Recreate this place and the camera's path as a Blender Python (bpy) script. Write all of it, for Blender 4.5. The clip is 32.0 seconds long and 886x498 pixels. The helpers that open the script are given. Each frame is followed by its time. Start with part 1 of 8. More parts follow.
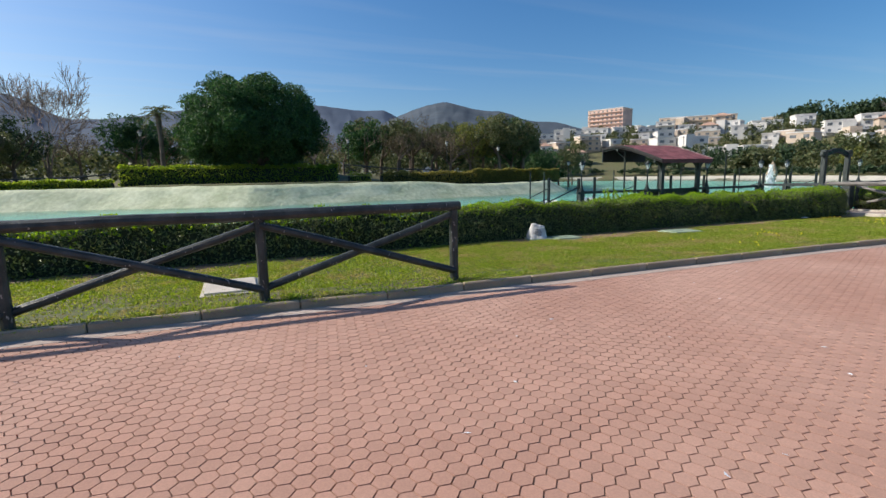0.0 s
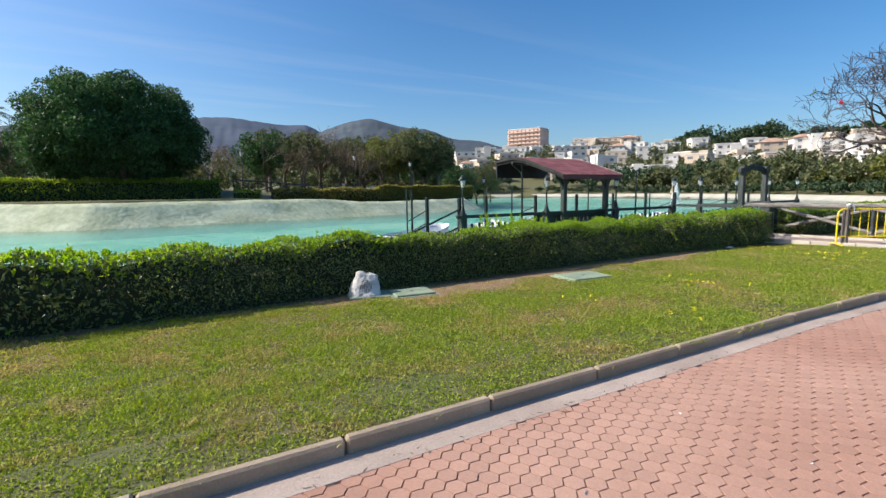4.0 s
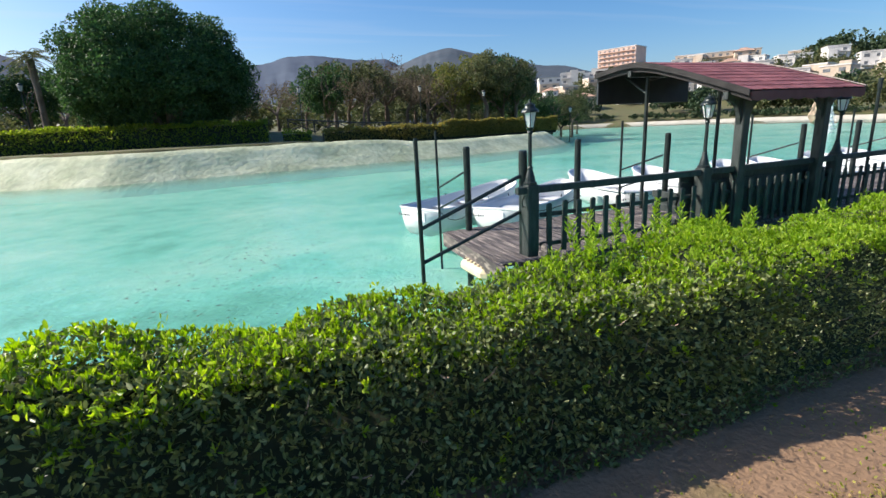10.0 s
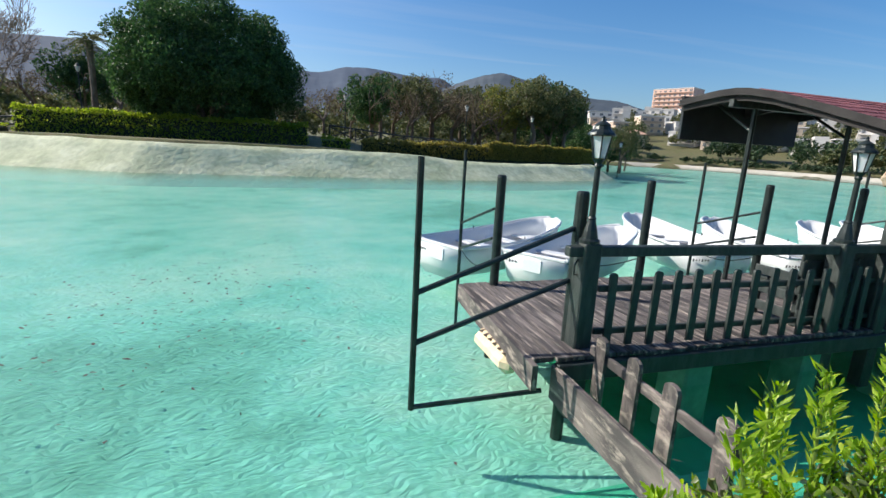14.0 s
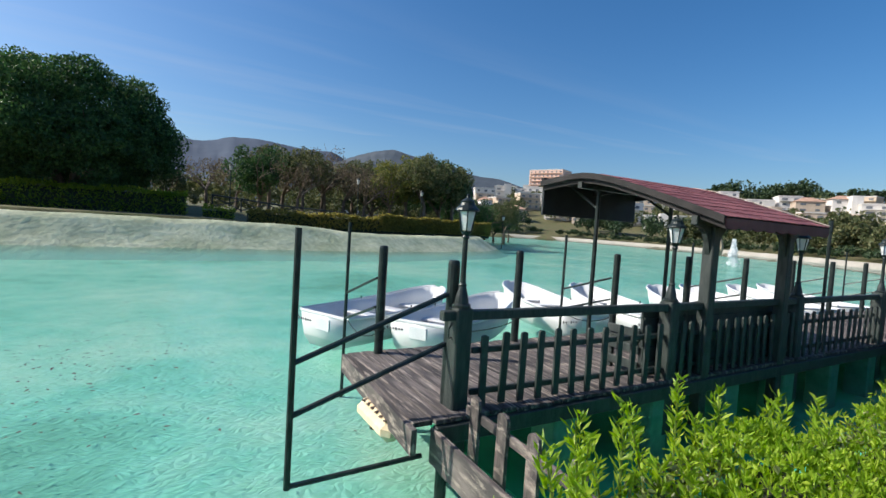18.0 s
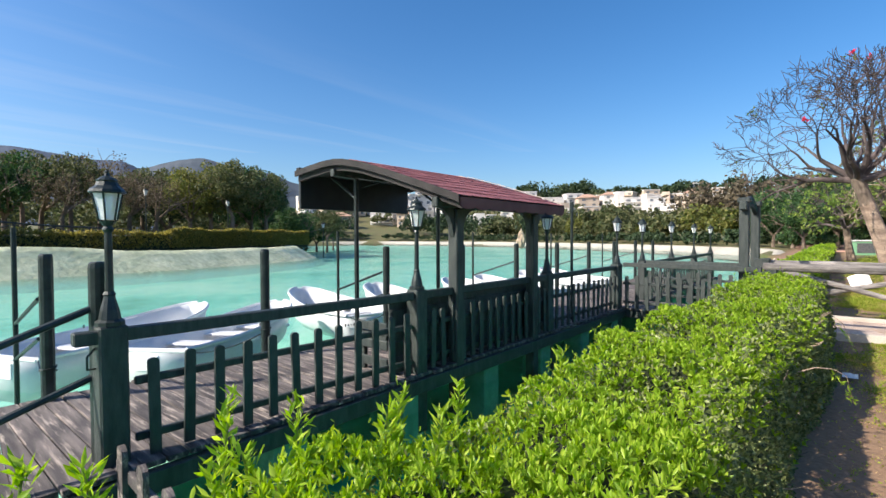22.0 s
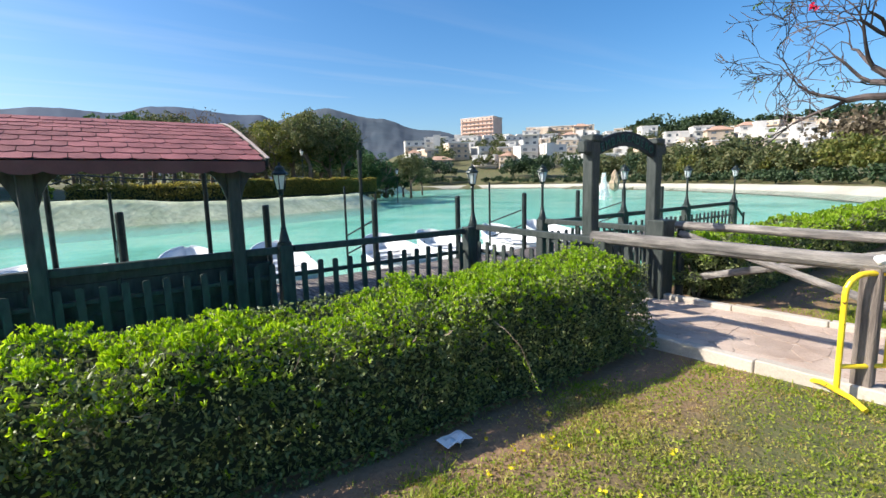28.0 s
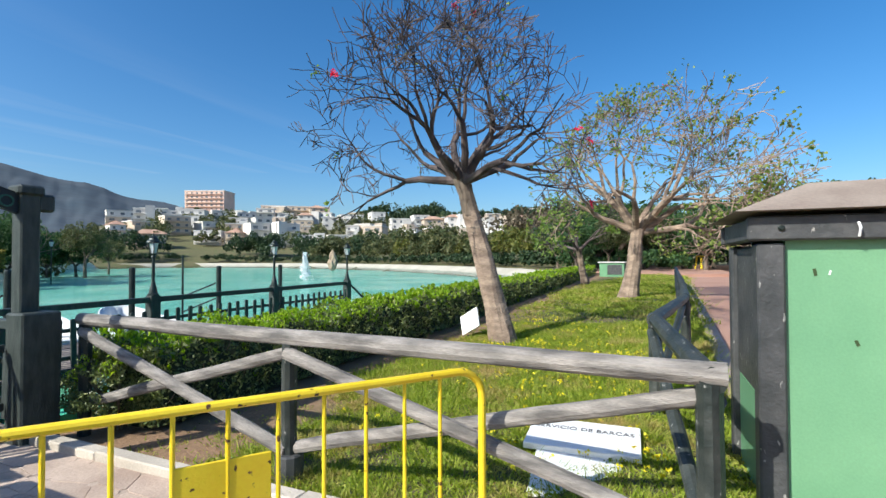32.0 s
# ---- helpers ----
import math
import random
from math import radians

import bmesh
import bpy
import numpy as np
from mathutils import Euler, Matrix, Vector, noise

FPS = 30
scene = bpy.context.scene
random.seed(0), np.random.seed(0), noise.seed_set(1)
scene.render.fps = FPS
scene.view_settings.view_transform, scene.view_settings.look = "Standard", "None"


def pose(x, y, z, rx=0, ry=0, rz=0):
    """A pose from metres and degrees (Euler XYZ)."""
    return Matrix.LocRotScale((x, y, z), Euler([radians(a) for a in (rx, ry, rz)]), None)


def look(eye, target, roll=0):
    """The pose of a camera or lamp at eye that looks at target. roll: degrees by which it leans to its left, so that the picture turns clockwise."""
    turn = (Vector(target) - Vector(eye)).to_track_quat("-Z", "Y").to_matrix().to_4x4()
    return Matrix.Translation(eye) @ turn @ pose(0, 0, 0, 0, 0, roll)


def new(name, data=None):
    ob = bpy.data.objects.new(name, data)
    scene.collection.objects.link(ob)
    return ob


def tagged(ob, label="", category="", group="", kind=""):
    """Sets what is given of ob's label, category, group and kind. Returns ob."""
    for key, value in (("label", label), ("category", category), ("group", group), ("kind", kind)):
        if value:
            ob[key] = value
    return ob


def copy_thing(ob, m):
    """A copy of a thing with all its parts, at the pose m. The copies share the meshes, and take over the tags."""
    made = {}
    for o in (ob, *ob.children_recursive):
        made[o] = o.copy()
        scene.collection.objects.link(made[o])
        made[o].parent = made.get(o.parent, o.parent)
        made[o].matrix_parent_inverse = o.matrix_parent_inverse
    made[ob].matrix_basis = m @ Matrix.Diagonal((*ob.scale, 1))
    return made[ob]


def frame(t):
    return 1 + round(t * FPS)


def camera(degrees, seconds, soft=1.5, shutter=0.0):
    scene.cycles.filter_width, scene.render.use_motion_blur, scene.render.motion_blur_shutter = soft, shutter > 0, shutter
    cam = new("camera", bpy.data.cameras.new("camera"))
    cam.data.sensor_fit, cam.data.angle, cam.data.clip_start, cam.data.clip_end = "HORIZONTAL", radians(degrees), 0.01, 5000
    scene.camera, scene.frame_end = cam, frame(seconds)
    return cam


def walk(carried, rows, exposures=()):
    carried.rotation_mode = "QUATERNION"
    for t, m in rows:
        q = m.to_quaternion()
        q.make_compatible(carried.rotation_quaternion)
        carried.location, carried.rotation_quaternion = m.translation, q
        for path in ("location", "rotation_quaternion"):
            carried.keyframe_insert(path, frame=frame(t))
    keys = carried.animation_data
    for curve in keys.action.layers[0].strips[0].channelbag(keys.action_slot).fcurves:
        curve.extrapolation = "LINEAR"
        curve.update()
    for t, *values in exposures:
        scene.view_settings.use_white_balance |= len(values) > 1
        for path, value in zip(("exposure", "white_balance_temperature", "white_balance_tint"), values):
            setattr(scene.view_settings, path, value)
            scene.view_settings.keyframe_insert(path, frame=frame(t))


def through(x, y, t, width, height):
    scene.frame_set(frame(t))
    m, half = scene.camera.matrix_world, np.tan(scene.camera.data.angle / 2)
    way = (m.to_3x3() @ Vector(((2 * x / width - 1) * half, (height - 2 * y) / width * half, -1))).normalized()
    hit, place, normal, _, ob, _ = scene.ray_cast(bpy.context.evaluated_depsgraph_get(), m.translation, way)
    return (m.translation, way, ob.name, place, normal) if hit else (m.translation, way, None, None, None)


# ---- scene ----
cam = camera(85.9, 32.0)
PATH = [
    (0, (0.446, -5.335, 1.359), (1.22, -3.516, 1.058), -1.1),
    (0.5, (0.865, -4.914, 1.403), (1.738, -3.135, 1.133), -2.9),
    (1, (1.34, -4.547, 1.405), (2.259, -2.789, 1.15), -2.5),
    (1.5, (1.794, -4.179, 1.403), (2.807, -2.469, 1.177), -2.3),
    (2, (2.282, -3.894, 1.387), (3.354, -2.219, 1.179), -1.9),
    (2.5, (2.742, -3.533, 1.386), (3.824, -1.864, 1.182), -2.2),
    (4.5, (4.555, -2.111, 1.366), (5.594, -0.42, 1.116), -0.5),
    (5, (4.933, -1.693, 1.35), (5.952, 0.009, 1.091), -0.7),
    (5.5, (5.317, -1.254, 1.333), (6.29, 0.473, 1.066), 0.8),
    (6, (5.625, -0.82, 1.308), (6.543, 0.929, 0.995), -0.3),
    (6.5, (5.92, -0.361, 1.321), (6.744, 1.429, 0.981), 0.3),
    (7, (6.21, 0.129, 1.354), (6.909, 1.966, 0.983), -0.2),
    (7.5, (6.473, 0.6, 1.444), (7.163, 2.428, 1.017), -1.6),
    (8, (6.788, 1.022, 1.447), (7.452, 2.854, 0.995), -2.2),
    (8.5, (7.064, 1.467, 1.489), (7.695, 3.302, 1.001), -3.5),
    (9, (7.337, 1.858, 1.508), (7.964, 3.691, 1.012), -3.5),
    (9.5, (7.598, 2.238, 1.526), (8.249, 4.059, 1.019), -2.9),
    (10, (7.81, 2.552, 1.533), (8.527, 4.352, 1.038), -2.9),
    (10.5, (8.069, 2.901, 1.48), (8.829, 4.684, 0.985), 0.2),
    (11, (8.253, 3.218, 1.394), (9.068, 4.972, 0.886), 4.3),
    (11.5, (8.408, 3.514, 1.406), (9.29, 5.204, 0.802), 2.4),
    (12, (8.574, 3.668, 1.436), (9.43, 5.351, 0.776), 0.9),
    (12.5, (8.698, 3.894, 1.465), (9.597, 5.557, 0.813), 1.1),
    (13, (8.742, 4.093, 1.488), (9.716, 5.761, 0.971), 1.8),
    (13.5, (8.706, 4.227, 1.505), (9.687, 5.915, 1.074), 3.0),
    (14, (8.694, 4.285, 1.499), (9.293, 6.147, 1.082), 3.1),
    (14.5, (8.627, 4.301, 1.482), (8.553, 6.258, 1.077), 1.0),
    (16.5, (8.533, 4.178, 1.473), (7.957, 6.077, 1.226), 2.7),
    (17, (8.604, 4.1, 1.497), (8.576, 6.09, 1.298), 3.6),
    (17.5, (8.663, 4.105, 1.505), (9.226, 6.02, 1.368), 4.8),
    (18, (8.738, 4.048, 1.512), (9.739, 5.776, 1.414), 3.6),
    (18.5, (8.792, 4.002, 1.521), (10.057, 5.549, 1.445), 3.2),
    (19, (8.855, 3.937, 1.524), (10.279, 5.341, 1.461), 2.9),
    (19.5, (8.992, 3.842, 1.513), (10.639, 4.975, 1.472), 1.8),
    (20, (9.132, 3.819, 1.509), (10.927, 4.702, 1.486), 1.8),
    (20.5, (9.18, 3.847, 1.499), (10.987, 4.705, 1.482), 1.7),
    (21, (9.367, 3.921, 1.448), (11.171, 4.785, 1.425), 1.4),
    (21.5, (9.593, 3.972, 1.398), (11.364, 4.902, 1.363), 0.2),
    (22, (10.028, 3.94, 1.36), (11.563, 5.221, 1.312), -0.2),
    (22.5, (10.446, 3.997, 1.327), (11.876, 5.393, 1.249), -1.2),
    (23, (10.878, 4.012, 1.325), (12.179, 5.528, 1.23), -0.9),
    (23.5, (11.363, 3.875, 1.362), (12.516, 5.497, 1.165), -1.5),
    (24, (11.835, 3.686, 1.437), (13.055, 5.255, 1.209), -1.0),
    (24.5, (12.248, 3.368, 1.445), (13.541, 4.878, 1.229), -0.2),
    (25, (12.678, 3.055, 1.477), (14.089, 4.457, 1.266), -0.3),
    (25.5, (13.045, 2.717, 1.537), (14.471, 4.107, 1.343), -0.9),
    (27.5, (14.521, 1.747, 1.498), (15.704, 3.327, 1.181), -1.2),
    (28, (14.91, 1.552, 1.525), (16.08, 3.149, 1.245), -1.4),
    (28.5, (15.313, 1.34, 1.527), (16.524, 2.912, 1.279), 1.4),
    (29, (15.796, 1.221, 1.529), (17.047, 2.773, 1.368), -0.4),
    (29.5, (16.256, 1.059, 1.539), (17.645, 2.491, 1.393), 1.1),
    (30, (16.782, 0.888, 1.521), (18.292, 2.192, 1.388), 0.5),
    (30.5, (17.316, 0.743, 1.52), (19.001, 1.82, 1.485), 0.0),
    (31, (17.843, 0.549, 1.493), (19.593, 1.517, 1.467), -0.9),
    (31.5, (18.402, 0.386, 1.436), (20.206, 1.25, 1.445), -0.7),
    (32, (18.912, 0.133, 1.388), (20.745, 0.931, 1.426), -0.2),
]
GAPS = [
    (15.0, (8.58, 4.26, 1.485), (7.95, 6.12, 1.12), 1.6),
    (15.5, (8.55, 4.23, 1.48), (7.65, 5.98, 1.15), 2.2),
    (16.0, (8.54, 4.20, 1.475), (7.66, 5.98, 1.19), 2.6),
]
EXPOSURE = [(0.0, 0.15, 6500, 10.0), (1.0, 0.32, 6510, 10.2), (2.5, 0.42, 6530, 10.5), (5.0, 0.45, 6560, 11.0), (7.0, 0.54, 6600, 13.0), (8.0, 0.58, 6580, 12.0), (10.0, 0.5, 6560, 12.5), (11.3, 0.72, 6600, 17.0), (12.2, 0.86, 6600, 18.0), (13.0, 0.65, 6570, 15.7), (14.0, 0.35, 6500, 11.0), (15.0, -0.05, 6500, 11.0), (16.5, -0.3, 6510, 11.0), (17.5, 0.02, 6520, 11.0), (18.2, 0.28, 6520, 11.0), (19.0, 0.48, 6540, 11.0), (21.0, 0.65, 6620, 10.0), (22.0, 0.67, 6680, 13.0), (23.0, 0.75, 6850, 18.5), (24.0, 0.84, 6920, 21.0), (25.0, 0.89, 6800, 15.5), (28.0, 0.72, 6550, 10.0), (30.0, 0.58, 6420, 9.0), (32.0, 0.48, 6250, 6.0)]
walk(cam, [(t, look(e, g, r)) for t, e, g, r in sorted(PATH + GAPS)], EXPOSURE)

# ---- world and sun ----
SUN = Vector((-1.30, 0.76, 1.11)).normalized()
world = bpy.data.worlds.new("world")
scene.world = world
world.use_nodes = True
wn, wl = world.node_tree.nodes, world.node_tree.links
sky = wn.new("ShaderNodeTexSky")
sky.sky_type, sky.sun_disc = "NISHITA", False
sky.sun_elevation = math.asin(SUN.z)
sky.sun_rotation = math.atan2(SUN.x, SUN.y)
sky.altitude, sky.air_density, sky.dust_density, sky.ozone_density = 0, 1.0, 1.7, 4.5
tone = wn.new("ShaderNodeHueSaturation")
tone.inputs["Saturation"].default_value = 1.27
wl.new(sky.outputs[0], tone.inputs["Color"])
wl.new(tone.outputs[0], wn["Background"].inputs[0])
wn["Background"].inputs[1].default_value = 0.122
sun = new("sun", bpy.data.lights.new("sun", "SUN"))
sun.data.energy, sun.data.angle, sun.data.color = 5.0, radians(0.5), (1.0, 0.94, 0.83)
sun.matrix_world = look(SUN * 60, (0, 0, 0))

WATER = -0.5
DECK = -0.1


# ---- materials ----
def material(name):
    m = bpy.data.materials.new(name)
    m.use_nodes = True
    return m, m.node_tree.nodes, m.node_tree.links, m.node_tree.nodes["Principled BSDF"]


def paint(name, c1, c2, scale=3.0, rough=0.6, metal=0.0, bump=0.15, fine=60.0, speck=0.25, rnd=0.0, stretch=(1, 1, 1), edges=(0.35, 0.65), dist=0.01):
    """Two-scale procedural surface: broad patches between c1 and c2, fine speckle and relief."""
    m, n, l, b = material(name)
    co = n.new("ShaderNodeTexCoord")
    mp = n.new("ShaderNodeMapping")
    mp.inputs["Scale"].default_value = stretch
    l.new(co.outputs["Object"], mp.inputs[0])
    big, small = n.new("ShaderNodeTexNoise"), n.new("ShaderNodeTexNoise")
    big.inputs["Scale"].default_value, big.inputs["Detail"].default_value = scale, 6
    small.inputs["Scale"].default_value, small.inputs["Detail"].default_value = fine, 4
    l.new(mp.outputs[0], big.inputs["Vector"])
    l.new(mp.outputs[0], small.inputs["Vector"])
    ramp = n.new("ShaderNodeValToRGB")
    ramp.color_ramp.elements[0].color, ramp.color_ramp.elements[1].color = (*c1, 1), (*c2, 1)
    ramp.color_ramp.elements[0].position, ramp.color_ramp.elements[1].position = edges
    l.new(big.outputs[0], ramp.inputs[0])
    mul = n.new("ShaderNodeMix")
    mul.data_type, mul.blend_type = "RGBA", "OVERLAY"
    mul.inputs[0].default_value = speck
    l.new(ramp.outputs[0], mul.inputs[6])
    l.new(small.outputs[0], mul.inputs[7])
    out = mul.outputs[2]
    if rnd:
        info, hsv, mr = n.new("ShaderNodeObjectInfo"), n.new("ShaderNodeHueSaturation"), n.new("ShaderNodeMapRange")
        mr.inputs[3].default_value, mr.inputs[4].default_value = 1 - rnd, 1 + rnd
        l.new(info.outputs["Random"], mr.inputs[0])
        l.new(mr.outputs[0], hsv.inputs["Value"])
        l.new(out, hsv.inputs["Color"])
        out = hsv.outputs[0]
    l.new(out, b.inputs["Base Color"])
    rr = n.new("ShaderNodeMapRange")
    rr.inputs[3].default_value, rr.inputs[4].default_value = max(0.02, rough - 0.12), min(1, rough + 0.12)
    l.new(small.outputs[0], rr.inputs[0])
    l.new(rr.outputs[0], b.inputs["Roughness"])
    b.inputs["Metallic"].default_value = metal
    if bump:
        bp = n.new("ShaderNodeBump")
        bp.inputs["Strength"].default_value, bp.inputs["Distance"].default_value = bump, dist
        l.new(small.outputs[0], bp.inputs["Height"])
        l.new(bp.outputs[0], b.inputs["Normal"])
    return m


def leafy(name, c1, c2, c3, through=0.35, rough=0.45):
    """Leaves: each island takes its own shade between three greens and lets some light through."""
    m, n, l, b = material(name)
    geo, ramp = n.new("ShaderNodeNewGeometry"), n.new("ShaderNodeValToRGB")
    ramp.color_ramp.elements[0].color, ramp.color_ramp.elements[1].color = (*c1, 1), (*c3, 1)
    e = ramp.color_ramp.elements.new(0.55)
    e.color = (*c2, 1)
    l.new(geo.outputs["Random Per Island"], ramp.inputs[0])
    l.new(ramp.outputs[0], b.inputs["Base Color"])
    b.inputs["Roughness"].default_value = rough
    b.inputs["Specular IOR Level"].default_value = 0.35
    tr, mx = n.new("ShaderNodeBsdfTranslucent"), n.new("ShaderNodeMixShader")
    hs = n.new("ShaderNodeHueSaturation")
    hs.inputs["Value"].default_value, hs.inputs["Saturation"].default_value = 1.5, 1.1
    l.new(ramp.outputs[0], hs.inputs["Color"])
    l.new(hs.outputs[0], tr.inputs[0])
    mx.inputs[0].default_value = through
    l.new(b.outputs[0], mx.inputs[1])
    l.new(tr.outputs[0], mx.inputs[2])
    l.new(mx.outputs[0], n["Material Output"].inputs[0])
    return m


def water_material():
    m, n, l, b = material("water")
    n.remove(b)
    co, mp = n.new("ShaderNodeTexCoord"), n.new("ShaderNodeMapping")
    mp.inputs["Scale"].default_value = (1.0, 1.7, 1)
    l.new(co.outputs["Object"], mp.inputs[0])
    w1, w2 = n.new("ShaderNodeTexNoise"), n.new("ShaderNodeTexNoise")
    w1.inputs["Scale"].default_value, w1.inputs["Detail"].default_value, w1.inputs["Distortion"].default_value = 1.6, 3, 0.6
    w2.inputs["Scale"].default_value, w2.inputs["Detail"].default_value, w2.inputs["Distortion"].default_value = 8.5, 2, 1.6
    for w in (w1, w2):
        l.new(mp.outputs[0], w.inputs["Vector"])
    add = n.new("ShaderNodeMath")
    add.operation = "MULTIPLY_ADD"
    add.inputs[1].default_value = 0.5
    l.new(w2.outputs[0], add.inputs[0])
    l.new(w1.outputs[0], add.inputs[2])
    bp = n.new("ShaderNodeBump")
    bp.inputs["Strength"].default_value, bp.inputs["Distance"].default_value = 0.24, 0.05
    l.new(add.outputs[0], bp.inputs["Height"])
    fr, gl, tr, mx = n.new("ShaderNodeFresnel"), n.new("ShaderNodeBsdfGlossy"), n.new("ShaderNodeBsdfTransparent"), n.new("ShaderNodeMixShader")
    fr.inputs["IOR"].default_value = 1.25
    gl.inputs["Roughness"].default_value = 0.03
    tr.inputs[0].default_value = (0.88, 0.985, 0.955, 1)
    l.new(bp.outputs[0], fr.inputs["Normal"])
    l.new(bp.outputs[0], gl.inputs["Normal"])
    part_ = n.new("ShaderNodeMath")
    part_.operation = "MULTIPLY"
    part_.inputs[1].default_value = 0.50
    l.new(fr.outputs[0], part_.inputs[0])
    l.new(part_.outputs[0], mx.inputs[0])
    l.new(tr.outputs[0], mx.inputs[1])
    l.new(gl.outputs[0], mx.inputs[2])
    l.new(mx.outputs[0], n["Material Output"].inputs[0])
    return m


def glass_material():
    m, n, l, b = material("lamp_glass")
    b.inputs["Base Color"].default_value = (0.9, 0.92, 0.9, 1)
    b.inputs["Roughness"].default_value = 0.25
    b.inputs["Transmission Weight"].default_value = 0.35
    return m


def ground_material():
    """Thin turf and bare brown soil: soil shows along the hedge and in worn patches."""
    m = paint("ground", (0.135, 0.105, 0.05), (0.085, 0.105, 0.028), 0.9, 0.95, bump=0.6, fine=30, dist=0.03)
    n, l = m.node_tree.nodes, m.node_tree.links
    b = n["Principled BSDF"]
    turf = b.inputs["Base Color"].links[0].from_socket
    co, sep = n.new("ShaderNodeTexCoord"), n.new("ShaderNodeSeparateXYZ")
    l.new(co.outputs["Object"], sep.inputs[0])
    n1, n2 = n.new("ShaderNodeTexNoise"), n.new("ShaderNodeTexNoise")
    n1.inputs["Scale"].default_value, n1.inputs["Detail"].default_value = 1.1, 5
    n2.inputs["Scale"].default_value, n2.inputs["Detail"].default_value = 24, 6
    l.new(co.outputs["Object"], n1.inputs["Vector"])
    l.new(co.outputs["Object"], n2.inputs["Vector"])
    a = n.new("ShaderNodeMath")
    a.operation, a.inputs[1].default_value = "MULTIPLY_ADD", 2.6
    l.new(n1.outputs[0], a.inputs[0])
    l.new(sep.outputs[1], a.inputs[2])
    mr = n.new("ShaderNodeMapRange")
    mr.inputs[1].default_value, mr.inputs[2].default_value = 4.1, 4.9
    l.new(a.outputs[0], mr.inputs[0])
    far = n.new("ShaderNodeMapRange")
    far.inputs[1].default_value, far.inputs[2].default_value, far.inputs[3].default_value, far.inputs[4].default_value = 7, 8, 1, 0
    l.new(sep.outputs[1], far.inputs[0])
    mul = n.new("ShaderNodeMath")
    mul.operation = "MULTIPLY"
    l.new(mr.outputs[0], mul.inputs[0])
    l.new(far.outputs[0], mul.inputs[1])
    ramp = n.new("ShaderNodeValToRGB")
    ramp.color_ramp.elements[0].color, ramp.color_ramp.elements[1].color = (0.165, 0.098, 0.056, 1), (0.34, 0.215, 0.128, 1)
    l.new(n2.outputs[0], ramp.inputs[0])
    mx = n.new("ShaderNodeMix")
    mx.data_type = "RGBA"
    l.new(mul.outputs[0], mx.inputs[0])
    l.new(turf, mx.inputs[6])
    l.new(ramp.outputs[0], mx.inputs[7])
    l.new(mx.outputs[2], b.inputs["Base Color"])
    return m


def grass_material():
    """Blades: each takes its own shade; lush green and dry straw shift in patches and tufts."""
    m = leafy("grass", (0.130, 0.200, 0.014), (0.240, 0.320, 0.028), (0.41, 0.43, 0.07), 0.36, 0.6)
    n, l = m.node_tree.nodes, m.node_tree.links
    fresh = next(k for k in n if k.bl_idname == "ShaderNodeValToRGB")
    geo = next(k for k in n if k.bl_idname == "ShaderNodeNewGeometry")
    dry = n.new("ShaderNodeValToRGB")
    dry.color_ramp.elements[0].color, dry.color_ramp.elements[1].color = (0.27, 0.20, 0.06, 1), (0.58, 0.44, 0.19, 1)
    l.new(geo.outputs["Random Per Island"], dry.inputs[0])
    co, a, b = n.new("ShaderNodeTexCoord"), n.new("ShaderNodeTexNoise"), n.new("ShaderNodeTexNoise")
    a.inputs["Scale"].default_value, a.inputs["Detail"].default_value = 1.15, 4
    b.inputs["Scale"].default_value, b.inputs["Detail"].default_value = 11.0, 3
    l.new(co.outputs["Object"], a.inputs["Vector"])
    l.new(co.outputs["Object"], b.inputs["Vector"])
    s = n.new("ShaderNodeMath")
    s.operation, s.inputs[1].default_value = "MULTIPLY_ADD", 0.75
    l.new(b.outputs[0], s.inputs[0])
    l.new(a.outputs[0], s.inputs[2])
    mr = n.new("ShaderNodeMapRange")
    mr.inputs[1].default_value, mr.inputs[2].default_value = 0.86, 1.13
    l.new(s.outputs[0], mr.inputs[0])
    mx = n.new("ShaderNodeMix")
    mx.data_type = "RGBA"
    l.new(mr.outputs[0], mx.inputs[0])
    l.new(fresh.outputs[0], mx.inputs[6])
    l.new(dry.outputs[0], mx.inputs[7])
    for link in list(fresh.outputs[0].links):
        if link.to_node != mx:
            l.new(mx.outputs[2], link.to_socket)
    return m


def chipped(name, c1, c2, rough):
    """Dark stained timber with pale flecks where the coat has chipped."""
    m = paint(name, c1, c2, 6, rough, bump=0.5, fine=40, rnd=0.15)
    n, l = m.node_tree.nodes, m.node_tree.links
    b = n["Principled BSDF"]
    base = b.inputs["Base Color"].links[0].from_socket
    co, mp, k, mr, mx = n.new("ShaderNodeTexCoord"), n.new("ShaderNodeMapping"), n.new("ShaderNodeTexNoise"), n.new("ShaderNodeMapRange"), n.new("ShaderNodeMix")
    mp.inputs["Scale"].default_value = (1, 1, 0.4)
    k.inputs["Scale"].default_value, k.inputs["Detail"].default_value = 30, 3
    l.new(co.outputs["Object"], mp.inputs[0])
    l.new(mp.outputs[0], k.inputs["Vector"])
    mr.inputs[1].default_value, mr.inputs[2].default_value = 0.67, 0.71
    l.new(k.outputs[0], mr.inputs[0])
    mx.data_type = "RGBA"
    mx.inputs[7].default_value = (0.32, 0.31, 0.29, 1)
    l.new(mr.outputs[0], mx.inputs[0])
    l.new(base, mx.inputs[6])
    l.new(mx.outputs[2], b.inputs["Base Color"])
    return m


